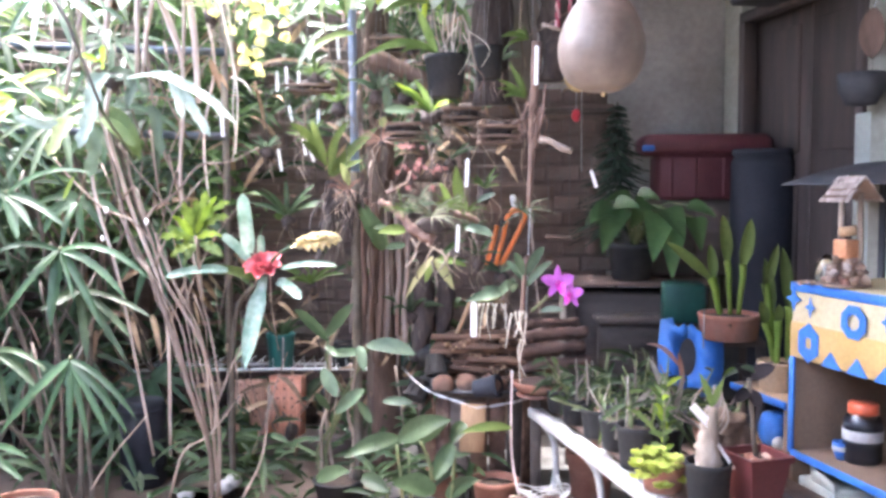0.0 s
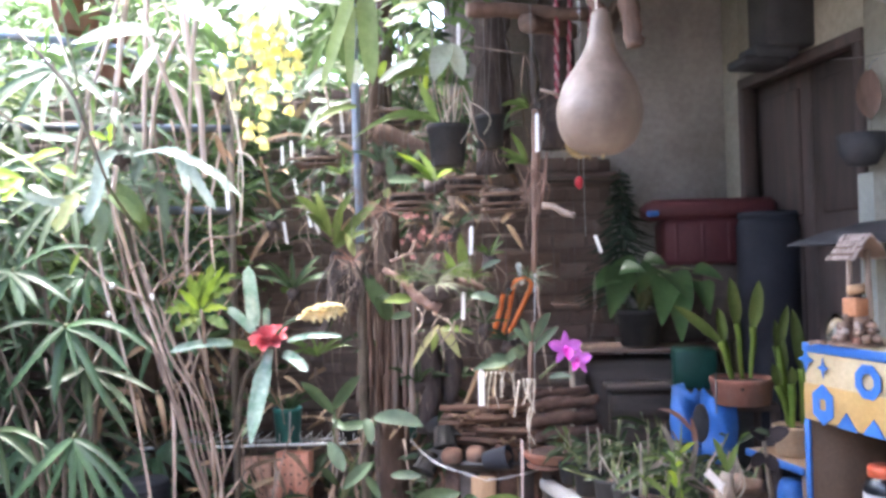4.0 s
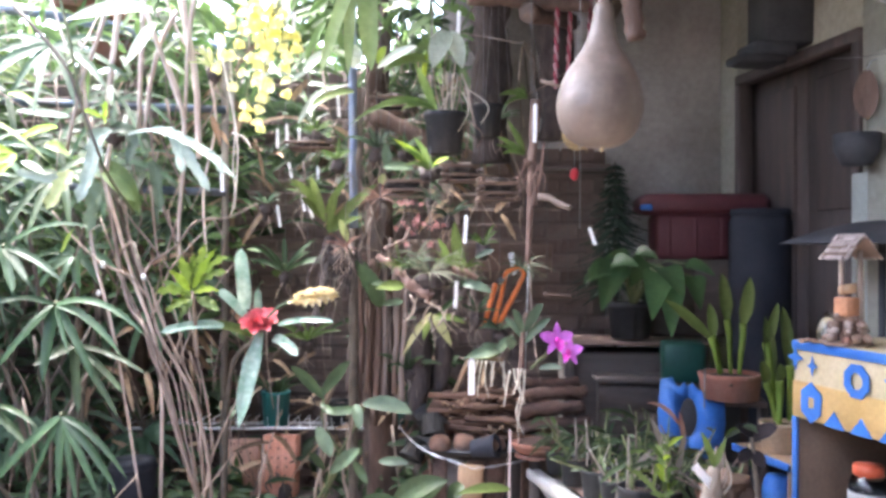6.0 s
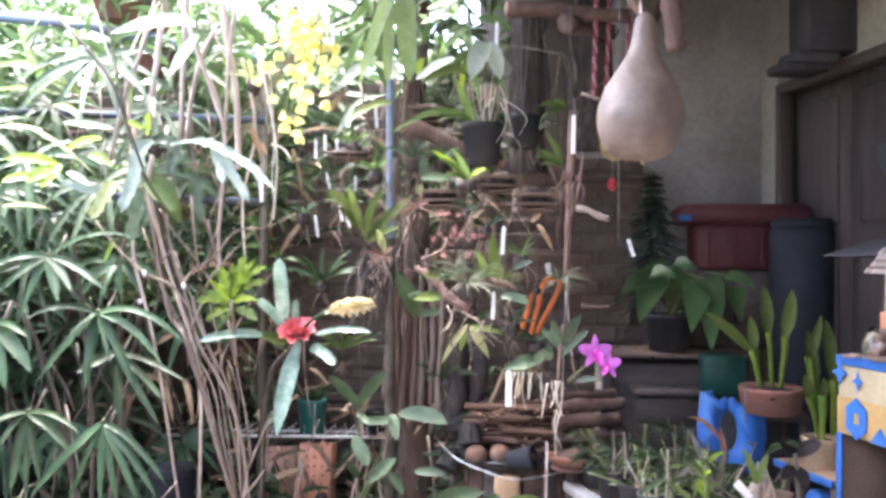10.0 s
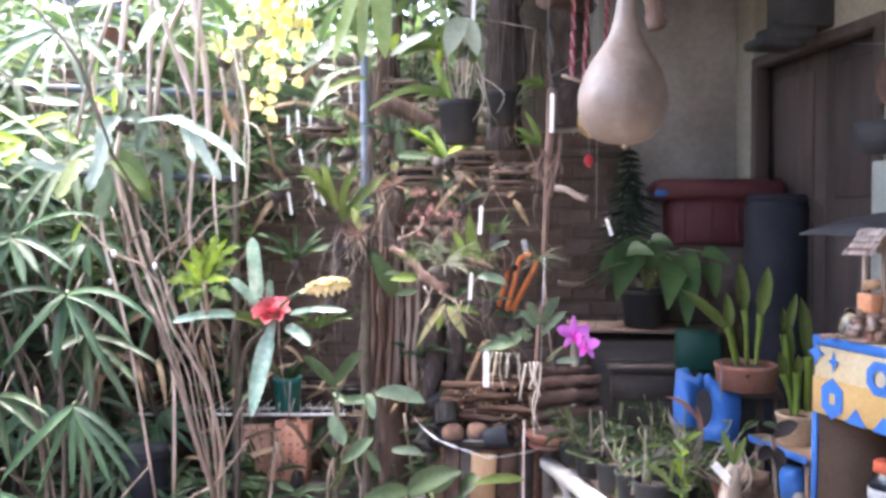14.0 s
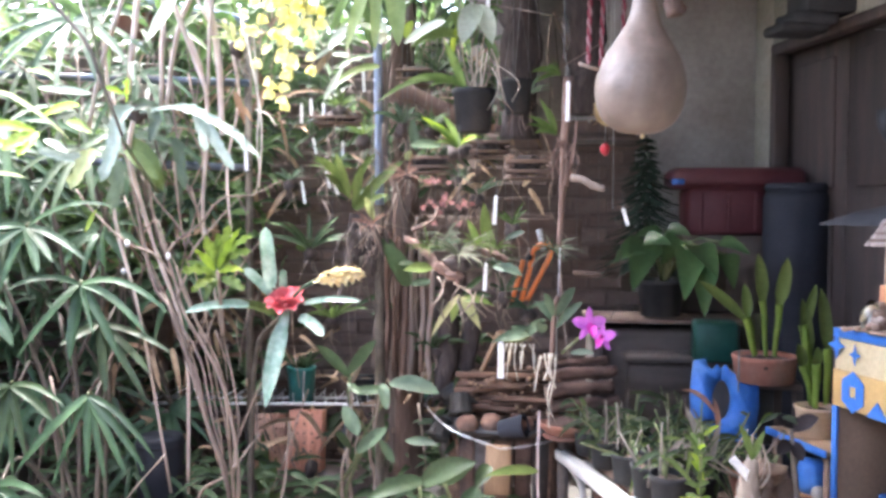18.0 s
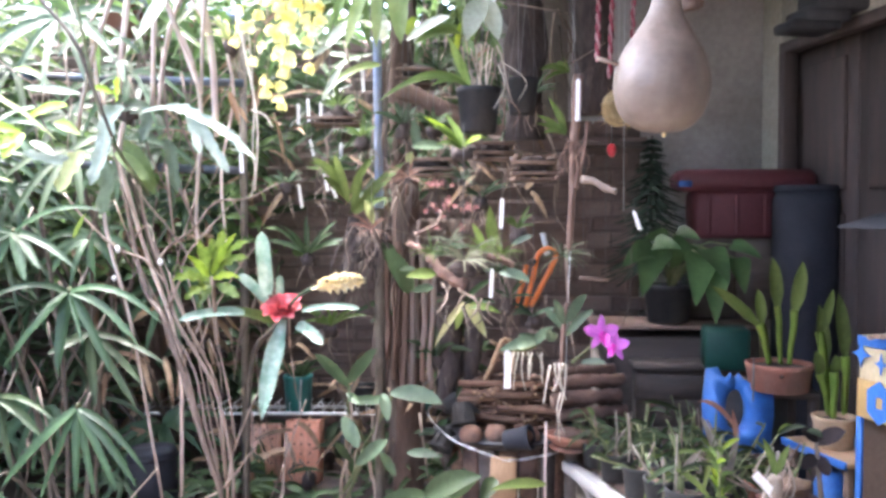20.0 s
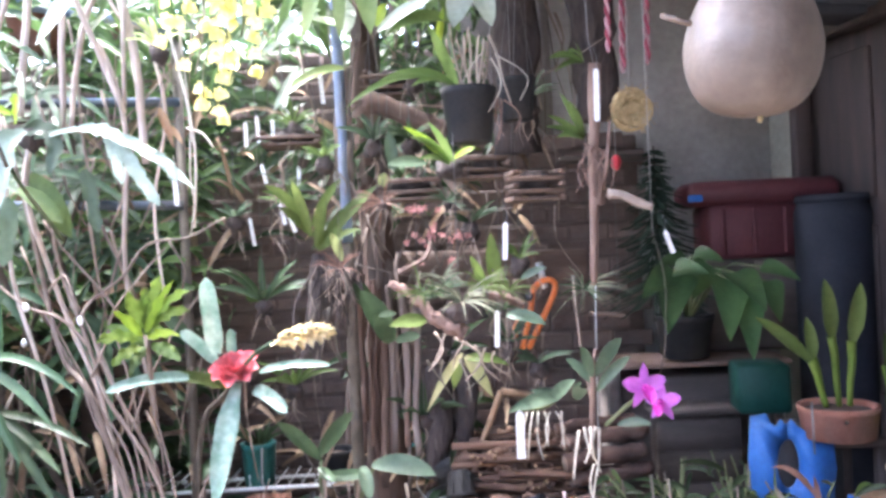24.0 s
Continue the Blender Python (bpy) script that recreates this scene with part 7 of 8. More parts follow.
for p, r, h in (((0.212, 4.050, 0.062), 0.11, 0.16), ((0.685, 4.200, 0.153), 0.12, 0.17), ((-0.030, 4.300, -0.063), 0.1, 0.15)):
    p = Vector(p)
    pot("terracotta_pot", (p.x, p.y, 0.0), r, max(h, p.z + h * 0.75), TERRA, "round terracotta pot on the ground", 0.72)
solid("thin_rod", Geo().tube([(0.289, 3.950, 0.726), (0.286, 3.950, 0.395), (0.302, 3.900, 0.225), (0.341, 3.850, 0.098), (0.372, 3.850, 0.02)], 0.006, 0.006, 8), HOSE, "thin pinkish-white garden hose hanging down", "hose")
coil = thing("wire_coil", (0.420, 3.750, 0.201), "loose coil of white plastic-coated wire", "wire coil")
cc = Vector((0.420, 3.750, 0.196))
for k in range(4):
    pts = [cc + Vector((math.cos(2 * math.pi * j / 16 + k) * (0.08 + 0.012 * k), math.sin(2 * math.pi * j / 16 + k) * (0.06 + 0.008 * k), 0.012 * k + 0.018 * math.sin(j * 0.9 + k * 2))) for j in range(17)]
    part("loop", Geo().tube(pts, 0.0035, 0.0035, 6, 0, 2), WHITE_PAINT, coil)
part("loose_end", Geo().tube([cc + Vector((0.08, 0, 0.03)), cc + Vector((0.06, 0.02, 0.1))], 0.005, smooth=1), WHITE_PAINT, coil)
solid("upturned_crate", Geo().box((cc.x, cc.y, (cc.z - 0.025) / 2), (0.3, 0.24, cc.z - 0.03), None, 0.008), WOOD_RAW, "low wooden box under the coil of wire", "box")

# orange tool on the wall shelf
tool = thing("garden_shears", (0.291, 4.750, 1.282), "garden shears with orange handles hanging open", "shears")
part("handle", Geo().tube([(0.173, 4.750, 1.122), (0.214, 4.740, 1.252), (0.240, 4.750, 1.36)], 0.015, 0.013, 8), TOOL_ORANGE, tool)
part("looped_handle", Geo().tube([(0.262, 4.750, 1.143), (0.318, 4.740, 1.251), (0.385, 4.745, 1.385), (0.388, 4.745, 1.432), (0.350, 4.745, 1.445), (0.298, 4.745, 1.41), (0.272, 4.745, 1.29), (0.232, 4.750, 1.140)], 0.0145, 0.0135, 8, 0.03, 5), TOOL_ORANGE, tool)
part("pivot", Geo().blob((0.270, 4.725, 1.375), (0.02, 0.02, 0.02), 0.1), DARK_METAL, tool)
part("blade", Geo().box((0.336, 4.760, 1.467), (0.03, 0.008, 0.12), pose(0, 0, 0, 0, -12, 0), 0.003), STEEL, tool)

# ---- veranda end: cords, nest, red covers, dark things ----
for k, (a, b) in enumerate((((0.477, 3.700, 2.687), (0.468, 3.700, 2.224)), ((0.539, 3.750, 2.704), (0.523, 3.750, 2.165)), ((0.630, 3.800, 2.719), (0.618, 3.800, 2.201)))):
    cord = thing("twisted_cord", b, "red and white twisted cord hanging from the roof", "cord", "twisted cords")
    a, b = Vector(a), Vector(b)
    for s in (0, 1):
        pts = [a.lerp(b, j / 44) + Vector((math.cos(j * 0.9 + s * math.pi) * 0.006, math.sin(j * 0.9 + s * math.pi) * 0.006, 0)) for j in range(45)]
        part("strand", Geo().tube(pts, 0.0062, None, 6, 0, 1), ROPE_RED if s == 0 else ROPE_PINK, cord)
nest = thing("straw_nest", (0.596, 4.000, 2.014), "round woven straw nest hanging in the shade", "nest")
nc = Vector((0.598, 4.010, 2.078))
for k in range(70):
    an, an2 = rnd.uniform(0, 6.28), rnd.uniform(-0.6, 0.6)
    r = rnd.uniform(0.035, 0.075)
    pts = [nc + Vector((math.cos(an + j * 0.35) * r, math.sin(j + k) * 0.02 - 0.02, math.sin(an + j * 0.35) * r * 1.05)) for j in range(6)]
    part("strand", Geo().tube(pts, 0.0035, 0.002, 5, 0, 2), STRAW, nest)
for k in range(34):
    an = rnd.uniform(0, 6.28)
    r0, r1 = rnd.uniform(0.02, 0.055), rnd.uniform(0.07, 0.1)
    a = nc + Vector((math.cos(an) * r0, -0.03, math.sin(an) * r0))
    b = nc + Vector((math.cos(an + rnd.uniform(-0.5, 0.5)) * r1, rnd.uniform(-0.05, 0.0), math.sin(an + rnd.uniform(-0.5, 0.5)) * r1))
    part("strand", Geo().tube([a, a.lerp(b, 0.5) + Vector((0, -0.012, 0.006)), b], 0.0022, 0.001, 5, 0, 2), STRAW, nest)
part("core", Geo().blob(nc + Vector((0, 0.02, 0)), (0.06, 0.03, 0.062), 0.3, 12, 9), STRAW, nest)
solid("red_bauble", Geo().blob((0.641, 4.510, 1.934), (0.024, 0.024, 0.032), 0.15, 12, 9), BAUBLE_RED, "small red plastic bauble hanging on a thread", "bauble")
for a, b in (((0.641, 4.510, 1.969), 3.45), ((0.597, 4.000, 2.141), 3.45)):
    solid("hanging_thread", Geo().tube([a, (a[0], a[1], b)], 0.0015, sides=4, smooth=1), STEEL, "thin wire hanging from the roof", "wire", "hanging wires")

fir = plant("artificial_fir", (0.937, 5.100, 1.125), "dark green artificial fir tree in the shade", "fir tree")
ft = Vector((0.947, 5.100, 2.060))
part("trunk", Geo().tube([(ft.x, ft.y, 0.9), ft], 0.015, 0.005, 6, 0, 1), STEM_DARK, fir)
for lv in range(19):
    z = ft.z - 0.02 - 0.038 * lv
    for j in range(11):
        an = j * 0.571 + lv * 0.4
        L = 0.04 + 0.0135 * lv
        g = Geo()
        d = Vector((math.cos(an), math.sin(an), -0.35)).normalized()
        d = (d + Vector((rnd.uniform(-0.2, 0.2), rnd.uniform(-0.2, 0.2), rnd.uniform(-0.25, 0.15)))).normalized()
        L *= rnd.uniform(0.75, 1.15)
        for q in range(20):
            p = Vector((ft.x, ft.y, z)) + d * L * (q + 1) / 20
            for s in (-1, 1):
                g.blade(p, p + (d + Vector((-d.y, d.x, 0.1)) * s).normalized() * 0.034, 0.0055, 0, "lance", 0.1, None, 2)
        part("bough", g, FIR, fir)

table2 = thing("dark_table", (0.95, 4.95, 0), "dark table with a weathered top against the plaster wall", "table")
part("tabletop", Geo().box((1.02, 4.98, 1.03), (0.86, 0.42, 0.022), pose(0, 0, 0, 0, 0, -3), 0.006), WOOD_RAW, table2)
for x, y in ((0.65, 4.82), (1.38, 4.8), (0.65, 5.14), (1.38, 5.12)):
    part("leg", Geo().box((x, y, 0.505), (0.05, 0.05, 1.01), None, 0.004), WOOD_BLACK, table2)
part("skirt", Geo().box((1.02, 5.0, 0.62), (0.78, 0.3, 0.7), None, 0.01), WOOD_BLACK, table2)
cover = thing("red_cover", (1.445, 5.150, 1.752), "dull red padded cover over a red crate", "crate")
part("lid", Geo().box((1.452, 5.150, 1.809), (0.74, 0.3, 0.12), None, 0.045), PLASTIC_RED, cover)
cb = Vector((1.393, 5.150, 1.602))
part("crate", Geo().box((cb.x, cb.y, cb.z + 0.02), (0.44, 0.27, 0.26), None, 0.02), PLASTIC_RED, cover)
for s in (-0.15, 0, 0.15):
    part("rib", Geo().box((cb.x + s, cb.y - 0.138, cb.z + 0.02), (0.02, 0.012, 0.22), None, 0.004), PLASTIC_RED, cover)
cup_h = cb.z - 0.11 - 1.045
# added dark box: fills the dark gap below the crate and carries it
cupboard = thing("dark_gap_box", (cb.x, cb.y + 0.02, 1.045), "dark box with two front boards, added under the red crate to fill a dark gap", "cupboard")
part("body", Geo().box((cb.x, cb.y + 0.02, 1.045 + cup_h / 2), (0.5, 0.24, cup_h), None, 0.008), WOOD_BLACK, cupboard)
for s in (-1, 1):
    part("door", Geo().box((cb.x + s * 0.122, cb.y - 0.108, 1.045 + cup_h / 2), (0.236, 0.016, cup_h - 0.03), None, 0.004), WOOD_BLACK, cupboard)
part("strap", Geo().box((1.105, 4.980, 1.787), (0.07, 0.02, 0.035), None, 0.008), BLUE, cover, "small blue clip")
bar2 = thing("navy_barrel", (1.752, 4.950, 1.134), "tall dark navy barrel beside the door", "barrel")
bc = Vector((1.736, 4.950, 1.646))
part("body", Geo().lathe([(0.01, 0), (0.15, 0), (0.165, 0.05), (0.17, 0.5), (0.18, 0.52), (0.17, 0.54), (0.17, bc.z + 0.05), (0.15, bc.z + 0.1), (0.01, bc.z + 0.11)], (bc.x, bc.y, 0), 28), PLASTIC_NAVY, bar2)
part("lid", Geo().lathe([(0.155, bc.z + 0.09), (0.165, bc.z + 0.1), (0.16, bc.z + 0.13), (0.01, bc.z + 0.135)], (bc.x, bc.y, 0), 28), PLASTIC_NAVY, bar2)

solid("wall_shelf", Geo().box((0.74, 5.34, 2.03), (0.46, 0.12, 0.03), pose(0, 0, 0, 0, 0.6, 0), 0.005), WOOD_BLACK, "dark narrow shelf board on the brick pier", "shelf")

# broad-leaved plant in the shade
an_pot = pot("black_pot", ((0.991, 4.850, 1.077)[0], 4.85, 1.052), 0.13, 0.2, PLASTIC_BLACK, "black plastic pot on the dark table", 0.8)
anth = plant("broad_leaf_plant", ((0.991, 4.850, 1.146)[0], 4.8, 1.22), "leafy plant with large dark green drooping leaves", "plant")
for c, tip, w in (((0.821, 4.300, 1.473), (0.721, 4.100, 1.252), 62), ((0.808, 4.300, 1.481), (0.914, 4.200, 1.461), 40), ((0.793, 4.300, 1.459), (0.643, 4.150, 1.383), 45), ((1.039, 4.350, 1.428), (0.968, 4.150, 1.207), 60), ((1.079, 4.400, 1.455), (1.128, 4.200, 1.310), 55), ((1.192, 4.400, 1.474), (1.306, 4.300, 1.414), 34), ((1.014, 4.500, 1.482), (0.907, 4.400, 1.356), 50), ((1.084, 4.300, 1.360), (1.072, 4.200, 1.121), 50), ((0.974, 4.600, 1.525), (1.072, 4.500, 1.496), 40), ((0.944, 4.600, 1.496), (0.796, 4.500, 1.498), 40), ((1.245, 4.500, 1.408), (1.260, 4.400, 1.241), 45)):
    lf = part("leaf", Geo().blade(c, tip, w * 4.2 / 1513, 0.12, "heart", 0.25, (0.1, -1, 0.7), 9), LEAF_GLOSSY, anth)
    part("stalk", Geo().tube([c, Vector(c).lerp(Vector(anth.location), 0.5) + Vector((0, 0, 0.12)), anth.location], 0.005, 0.007, 6), STEM_GREEN, lf)
thin = solid("thin_cable", Geo().tube([(0.559, 3.600, 1.629), (0.590, 3.600, 1.489), (0.583, 3.600, 1.280), (0.549, 3.550, 1.192)], 0.0018, sides=5), STEM_DARK, "thin grey wire hanging beside the orchid", "wire")
solid("hanging_thread", Geo().tube([(0.559, 3.600, 1.629), ((0.559, 3.600, 1.629)[0], 3.6, 3.45)], 0.0015, sides=4, smooth=1), STEEL, "thin wire hanging from the roof", "wire", "hanging wires")
sw = thing("toy_swing", (0.528, 4.300, 1.307), "small wooden swing on two cords", "swing")
part("seat", Geo().box((0.533, 4.300, 1.319), (0.13, 0.06, 0.016), pose(0, 0, 0, 0, 4, 0), 0.003), WOOD_RAW, sw)
for a in ((0.483, 4.300, 1.327), (0.586, 4.300, 1.313)):
    part("cord", Geo().tube([a, (a[0] + 0.0, a[1], 3.45)], 0.0016, sides=4, smooth=1), WIRE_DULL, sw)

# green box and dark chest
solid("green_box", Geo().box((1.196, 4.500, 0.972), (0.21, 0.2, 0.2), pose(0, 0, 0, 0, 0, -8), 0.012), PLASTIC_GREEN, "dark green plastic box behind the clay bowl", "box")
chest = thing("dark_chest", ((0.959, 4.550, 0.908)[0], 4.6, 0), "dark wooden chest below the leafy plant", "chest")
part("body", Geo().box(((0.959, 4.550, 0.908)[0], 4.68, 0.42), (0.34, 0.15, 0.84), None, 0.01), WOOD_BLACK, chest)
for k in range(6):
    part("plank", Geo().box(((0.959, 4.550, 0.908)[0], 4.594, 0.075 + 0.137 * k), (0.36, 0.022, 0.125), pose(0, 0, 0, rnd.uniform(-1.5, 1.5), rnd.uniform(-0.6, 0.6), 0), 0.004), WOOD_BLACK, chest)
part("lid", Geo().box(((0.959, 4.550, 0.908)[0], 4.655, 0.86), (0.39, 0.2, 0.035), None, 0.008), WOOD_BLACK, chest)

# blue painted chair with cut-out panels
chair = thing("painted_stool", (1.172, 4.200, 0.445), "dark wooden stool with bright blue cut-out boards", "stool")


def chair_panel(at, pts, yaw):
    m = Matrix.Translation(at) @ pose(0, 0, 0, 90, 0, yaw)
    return Geo().plate([(x, y) for x, y in pts], 0.025, m)


SEATZ = (1.258, 3.950, 0.872)[2]
c0 = Vector((1.091, 3.960, 0.797))
hole = [(15 * math.sin(radians(a)), -4 + 34 * math.cos(radians(a))) for a in range(0, 181, 15)]
edge = ((0, 48), (7, 56), (14, 46), (24, 40), (34, 44), (58, 38), (61, -10), (57, -40), (58, -72), (0, -72))
shape = [(x * 0.00264, y * 0.00264) for x, y in list(edge) + hole[::-1]]
part("back_board", chair_panel(c0 - Vector((0.001, 0, 0)), shape, -8), BLUE, chair)
edge = ((0, 48), (-7, 56), (-14, 46), (-21, 52), (-26, 64), (-46, 60), (-51, 0), (-48, -40), (-50, -72), (0, -72))
shape = [(x * 0.00264, y * 0.00264) for x, y in list(edge) + [(-x, y) for x, y in hole[::-1]]]
part("back_board", chair_panel(c0, shape[::-1], -8), BLUE, chair)
seat_c = Vector(((1.272, 4.000, 0.863)[0], 4.02, SEATZ - 0.015))
part("seat", Geo().box((seat_c.x + 0.03, seat_c.y + 0.08, SEATZ - 0.016), (0.3, 0.36, 0.03), pose(0, 0, 0, 0, 0, -8), 0.006), WOOD_DOOR, chair)
for dx, dy in ((-0.08, -0.06), (0.15, -0.06), (-0.08, 0.22), (0.15, 0.22)):
    part("leg", Geo().box((seat_c.x + dx, seat_c.y + dy, (SEATZ - 0.03) / 2), (0.04, 0.04, SEATZ - 0.032), None, 0.005), WOOD_DOOR, chair)
part("inner_board", Geo().box((seat_c.x - 0.02, seat_c.y + 0.2, SEATZ - 0.2), (0.3, 0.02, 0.3), None, 0.006), DARK_METAL, chair, "dark board behind the cut-out")

# upright orchid in a clay trough
cp = Vector((1.273, 3.950, 0.872))
trough = pot("clay_bowl", (cp.x, cp.y, SEATZ), 0.136, 0.119, TERRA, "shallow terracotta bowl with a drain hole", 0.9, 0.01, 0.026)
part("drain_hole", Geo().blob((1.237, 3.810, 0.955), (0.009, 0.004, 0.008), 0.1, 8, 6), SOIL, trough)
part("hanger", Geo().tube([(1.129, 3.830, 1.028), (1.120, 3.800, 0.856)], 0.004, sides=5, smooth=1), WIRE_DULL, trough)
cat = plant("upright_orchid", (cp.x, cp.y, SEATZ + 0.1), "cattleya orchid with stout upright fleshy leaves", "orchid")


def upright(parent, base, mid, tip, w, thick=0.017):
    """A swollen stem that narrows to the foot, with one fleshy leaf on it."""
    base, mid = Vector(base), Vector(mid)
    part("pseudobulb", Geo().tube([base, base.lerp(mid, 0.35), base.lerp(mid, 0.7) + Vector((0.004, 0, 0)), mid], thick * 0.55, thick * 0.9, 10, 0.05, 4), LEAF_FERN, parent, "swollen yellowish green stem")
    part("leaf", Geo().blade(mid - (mid - base) * 0.06, tip, w, 0.06, "finger", 0.4, (0.1, -1, 0.3), 11), LEAF_OLIVE, parent)


for base, mid, tip, w in (((1.231, 3.95, 0.985), (1.186, 3.95, 1.152), (0.969, 3.88, 1.32), 0.052), ((1.278, 3.95, 0.985), (1.26, 3.95, 1.232), (1.222, 3.9, 1.44), 0.06), ((1.315, 3.95, 0.985), (1.331, 3.95, 1.214), (1.348, 3.9, 1.422), 0.064), ((1.25, 4.0, 0.985), (1.212, 4.0, 1.152), (1.194, 4.0, 1.3), 0.05)):
    upright(cat, base, mid, tip, w)
cat2 = plant("upright_orchid", (1.435, 3.8, 0.80), "cattleya orchid with stout upright fleshy leaves", "orchid")
for base, mid, tip, w in (((1.485, 3.8, 0.80), (1.492, 3.82, 1.04), (1.452, 3.8, 1.3), 0.06), ((1.43, 3.82, 0.80), (1.4, 3.85, 1.137), (1.441, 3.82, 1.315), 0.044), ((1.445, 3.84, 0.80), (1.43, 3.86, 1.0), (1.388, 3.83, 1.252), 0.058), ((1.43, 3.78, 0.80), (1.377, 3.78, 0.975), (1.35, 3.76, 1.07), 0.05), ((1.425, 3.76, 0.80), (1.43, 3.77, 0.983), (1.425, 3.75, 1.06), 0.045)):
    upright(cat2, base, mid, tip, w, 0.02)
q = Vector((1.425, 3.750, 0.686))
pot("cardboard_pot", (q.x, q.y, q.z), 0.083, 0.127, surface("pale_clay", (0.36, 0.25, 0.15), (0.45, 0.33, 0.21), scale=9, rough=0.9, bump=0.3), "pale clay pot on a blue-edged shelf", 0.86)
sh2 = thing("low_shelf", (q.x, q.y, 0), "low shelf with blue painted edges", "shelf")
part("board", Geo().box((q.x + 0.05, q.y, q.z - 0.012), (0.4, 0.3, 0.022), UROT, 0.003), WOOD_PALE, sh2)
part("edge", Geo().box(Vector((q.x + 0.05, q.y, q.z - 0.014)) - UR * 0.156, (0.4, 0.012, 0.03), UROT, 0.003), BLUE, sh2)
for a, b in ((-0.17, -0.12), (0.17, -0.12), (-0.17, 0.12), (0.17, 0.12)):
    part("leg", Geo().box(Vector((q.x + 0.05, q.y, (q.z - 0.024) / 2)) + UE * a + UR * b, (0.03, 0.03, q.z - 0.026), UROT, 0.003), HARDBOARD, sh2)
part("lower_board", Geo().box((q.x + 0.05, q.y, q.z - 0.24), (0.34, 0.26, 0.018), UROT, 0.003), WOOD_PALE, sh2)
jug = thing("blue_jug", (1.386, 3.650, 0.564), "bright blue jug with a white lid on the low shelf", "jug")
jp = Vector((q.x - 0.02, q.y - 0.02, q.z - 0.23))
part("body", Geo().lathe([(0.01, 0), (0.045, 0), (0.06, 0.03), (0.062, 0.08), (0.05, 0.12), (0.04, 0.135), (0.01, 0.137)], jp, 20), BLUE, jug)
part("lid", Geo().blob(jp + Vector((0.0, -0.075, 0.02)), (0.03, 0.02, 0.03), 0.1, 10, 8), WHITE_PAINT, jug, "white round cap")

# ---- white bench with its pots ----
B0 = Vector((0.394, 4.11, 0))


def bench(s, q, z):
    return B0 + UE * s + UR * q + Vector((0, 0, z))


BZ = 0.505
bn = thing("white_bench", bench(0.8, 0.28, 0), "slatted garden bench with white edge and bent white legs", "bench")
for k in range(6):
    part("slat", Geo().box(bench(0.82, 0.03 + 0.1 * k, BZ - 0.012), (1.66, 0.045 if k == 0 else 0.08, 0.024), UROT, 0.005), WHITE_PAINT if k == 0 else WOOD_RAW, bn)
part("edge_rail", Geo().box(bench(0.82, -0.008, BZ - 0.02), (1.68, 0.022, 0.045), UROT, 0.005), WHITE_PAINT, bn)
for s in (0.1, 0.62, 1.2):
    part("cross_bar", Geo().box(bench(s, 0.28, BZ - 0.04), (0.04, 0.56, 0.03), UROT, 0.004), WHITE_PAINT, bn)
    for qq, o in ((0.02, 0.05), (0.54, -0.05)):
        part("leg", Geo().tube([bench(s, qq, BZ - 0.05), bench(s, qq + o, BZ - 0.14), bench(s, qq + o * 1.2, 0.2), bench(s, qq, 0.0)], 0.016, 0.016, 10, 0, 5), WHITE_PAINT, bn)


def reedy(at, n, h, lab, spread=0.06, lm=LEAF_MID):
    """A small potted orchid: crowded canes, some bare and pale, with narrow leaves."""
    t = plant("potted_orchid", at, lab, "orchid", "potted orchids")
    at = Vector(at)
    for k in range(max(4, n - 4)):
        an = rnd.uniform(0, 6.28)
        b = at + Vector((math.cos(an), math.sin(an), 0)) * spread * rnd.uniform(0.1, 0.6)
        bare = rnd.random() < 0.28
        tip = b + Vector((math.cos(an) * spread * rnd.uniform(0.3, 2.2), math.sin(an) * spread * rnd.uniform(0.2, 1.4), h * rnd.uniform(0.25, 0.9)))
        part("cane", Geo().tube([b, b.lerp(tip, 0.5) + Vector((rnd.uniform(-0.02, 0.02), 0, 0)), tip], rnd.uniform(0.004, 0.0075), 0.003, 7, 0.25, 3), DRY_SHEATH if bare and k % 2 == 0 else (BARK_GREY if bare else STEM_GREEN), t)
        if bare:
            continue
        for j in range(rnd.randint(3, 5)):
            p = b.lerp(tip, rnd.uniform(0.15, 1.0))
            a2 = rnd.uniform(0, 6.28)
            L = h * rnd.uniform(0.3, 0.7)
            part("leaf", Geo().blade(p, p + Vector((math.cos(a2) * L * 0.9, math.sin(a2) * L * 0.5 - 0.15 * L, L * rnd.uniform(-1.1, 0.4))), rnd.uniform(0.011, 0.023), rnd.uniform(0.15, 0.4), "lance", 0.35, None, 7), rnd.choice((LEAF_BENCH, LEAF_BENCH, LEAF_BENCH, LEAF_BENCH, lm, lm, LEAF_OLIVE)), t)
    for k in range(6):
        an = rnd.uniform(0, 6.28)
        part("chip", Geo().blob(at + Vector((math.cos(an), math.sin(an), 0)) * spread * rnd.uniform(0.1, 0.6), (0.012, 0.01, 0.008), 0.4, 7, 5), CORK, t)
    return t


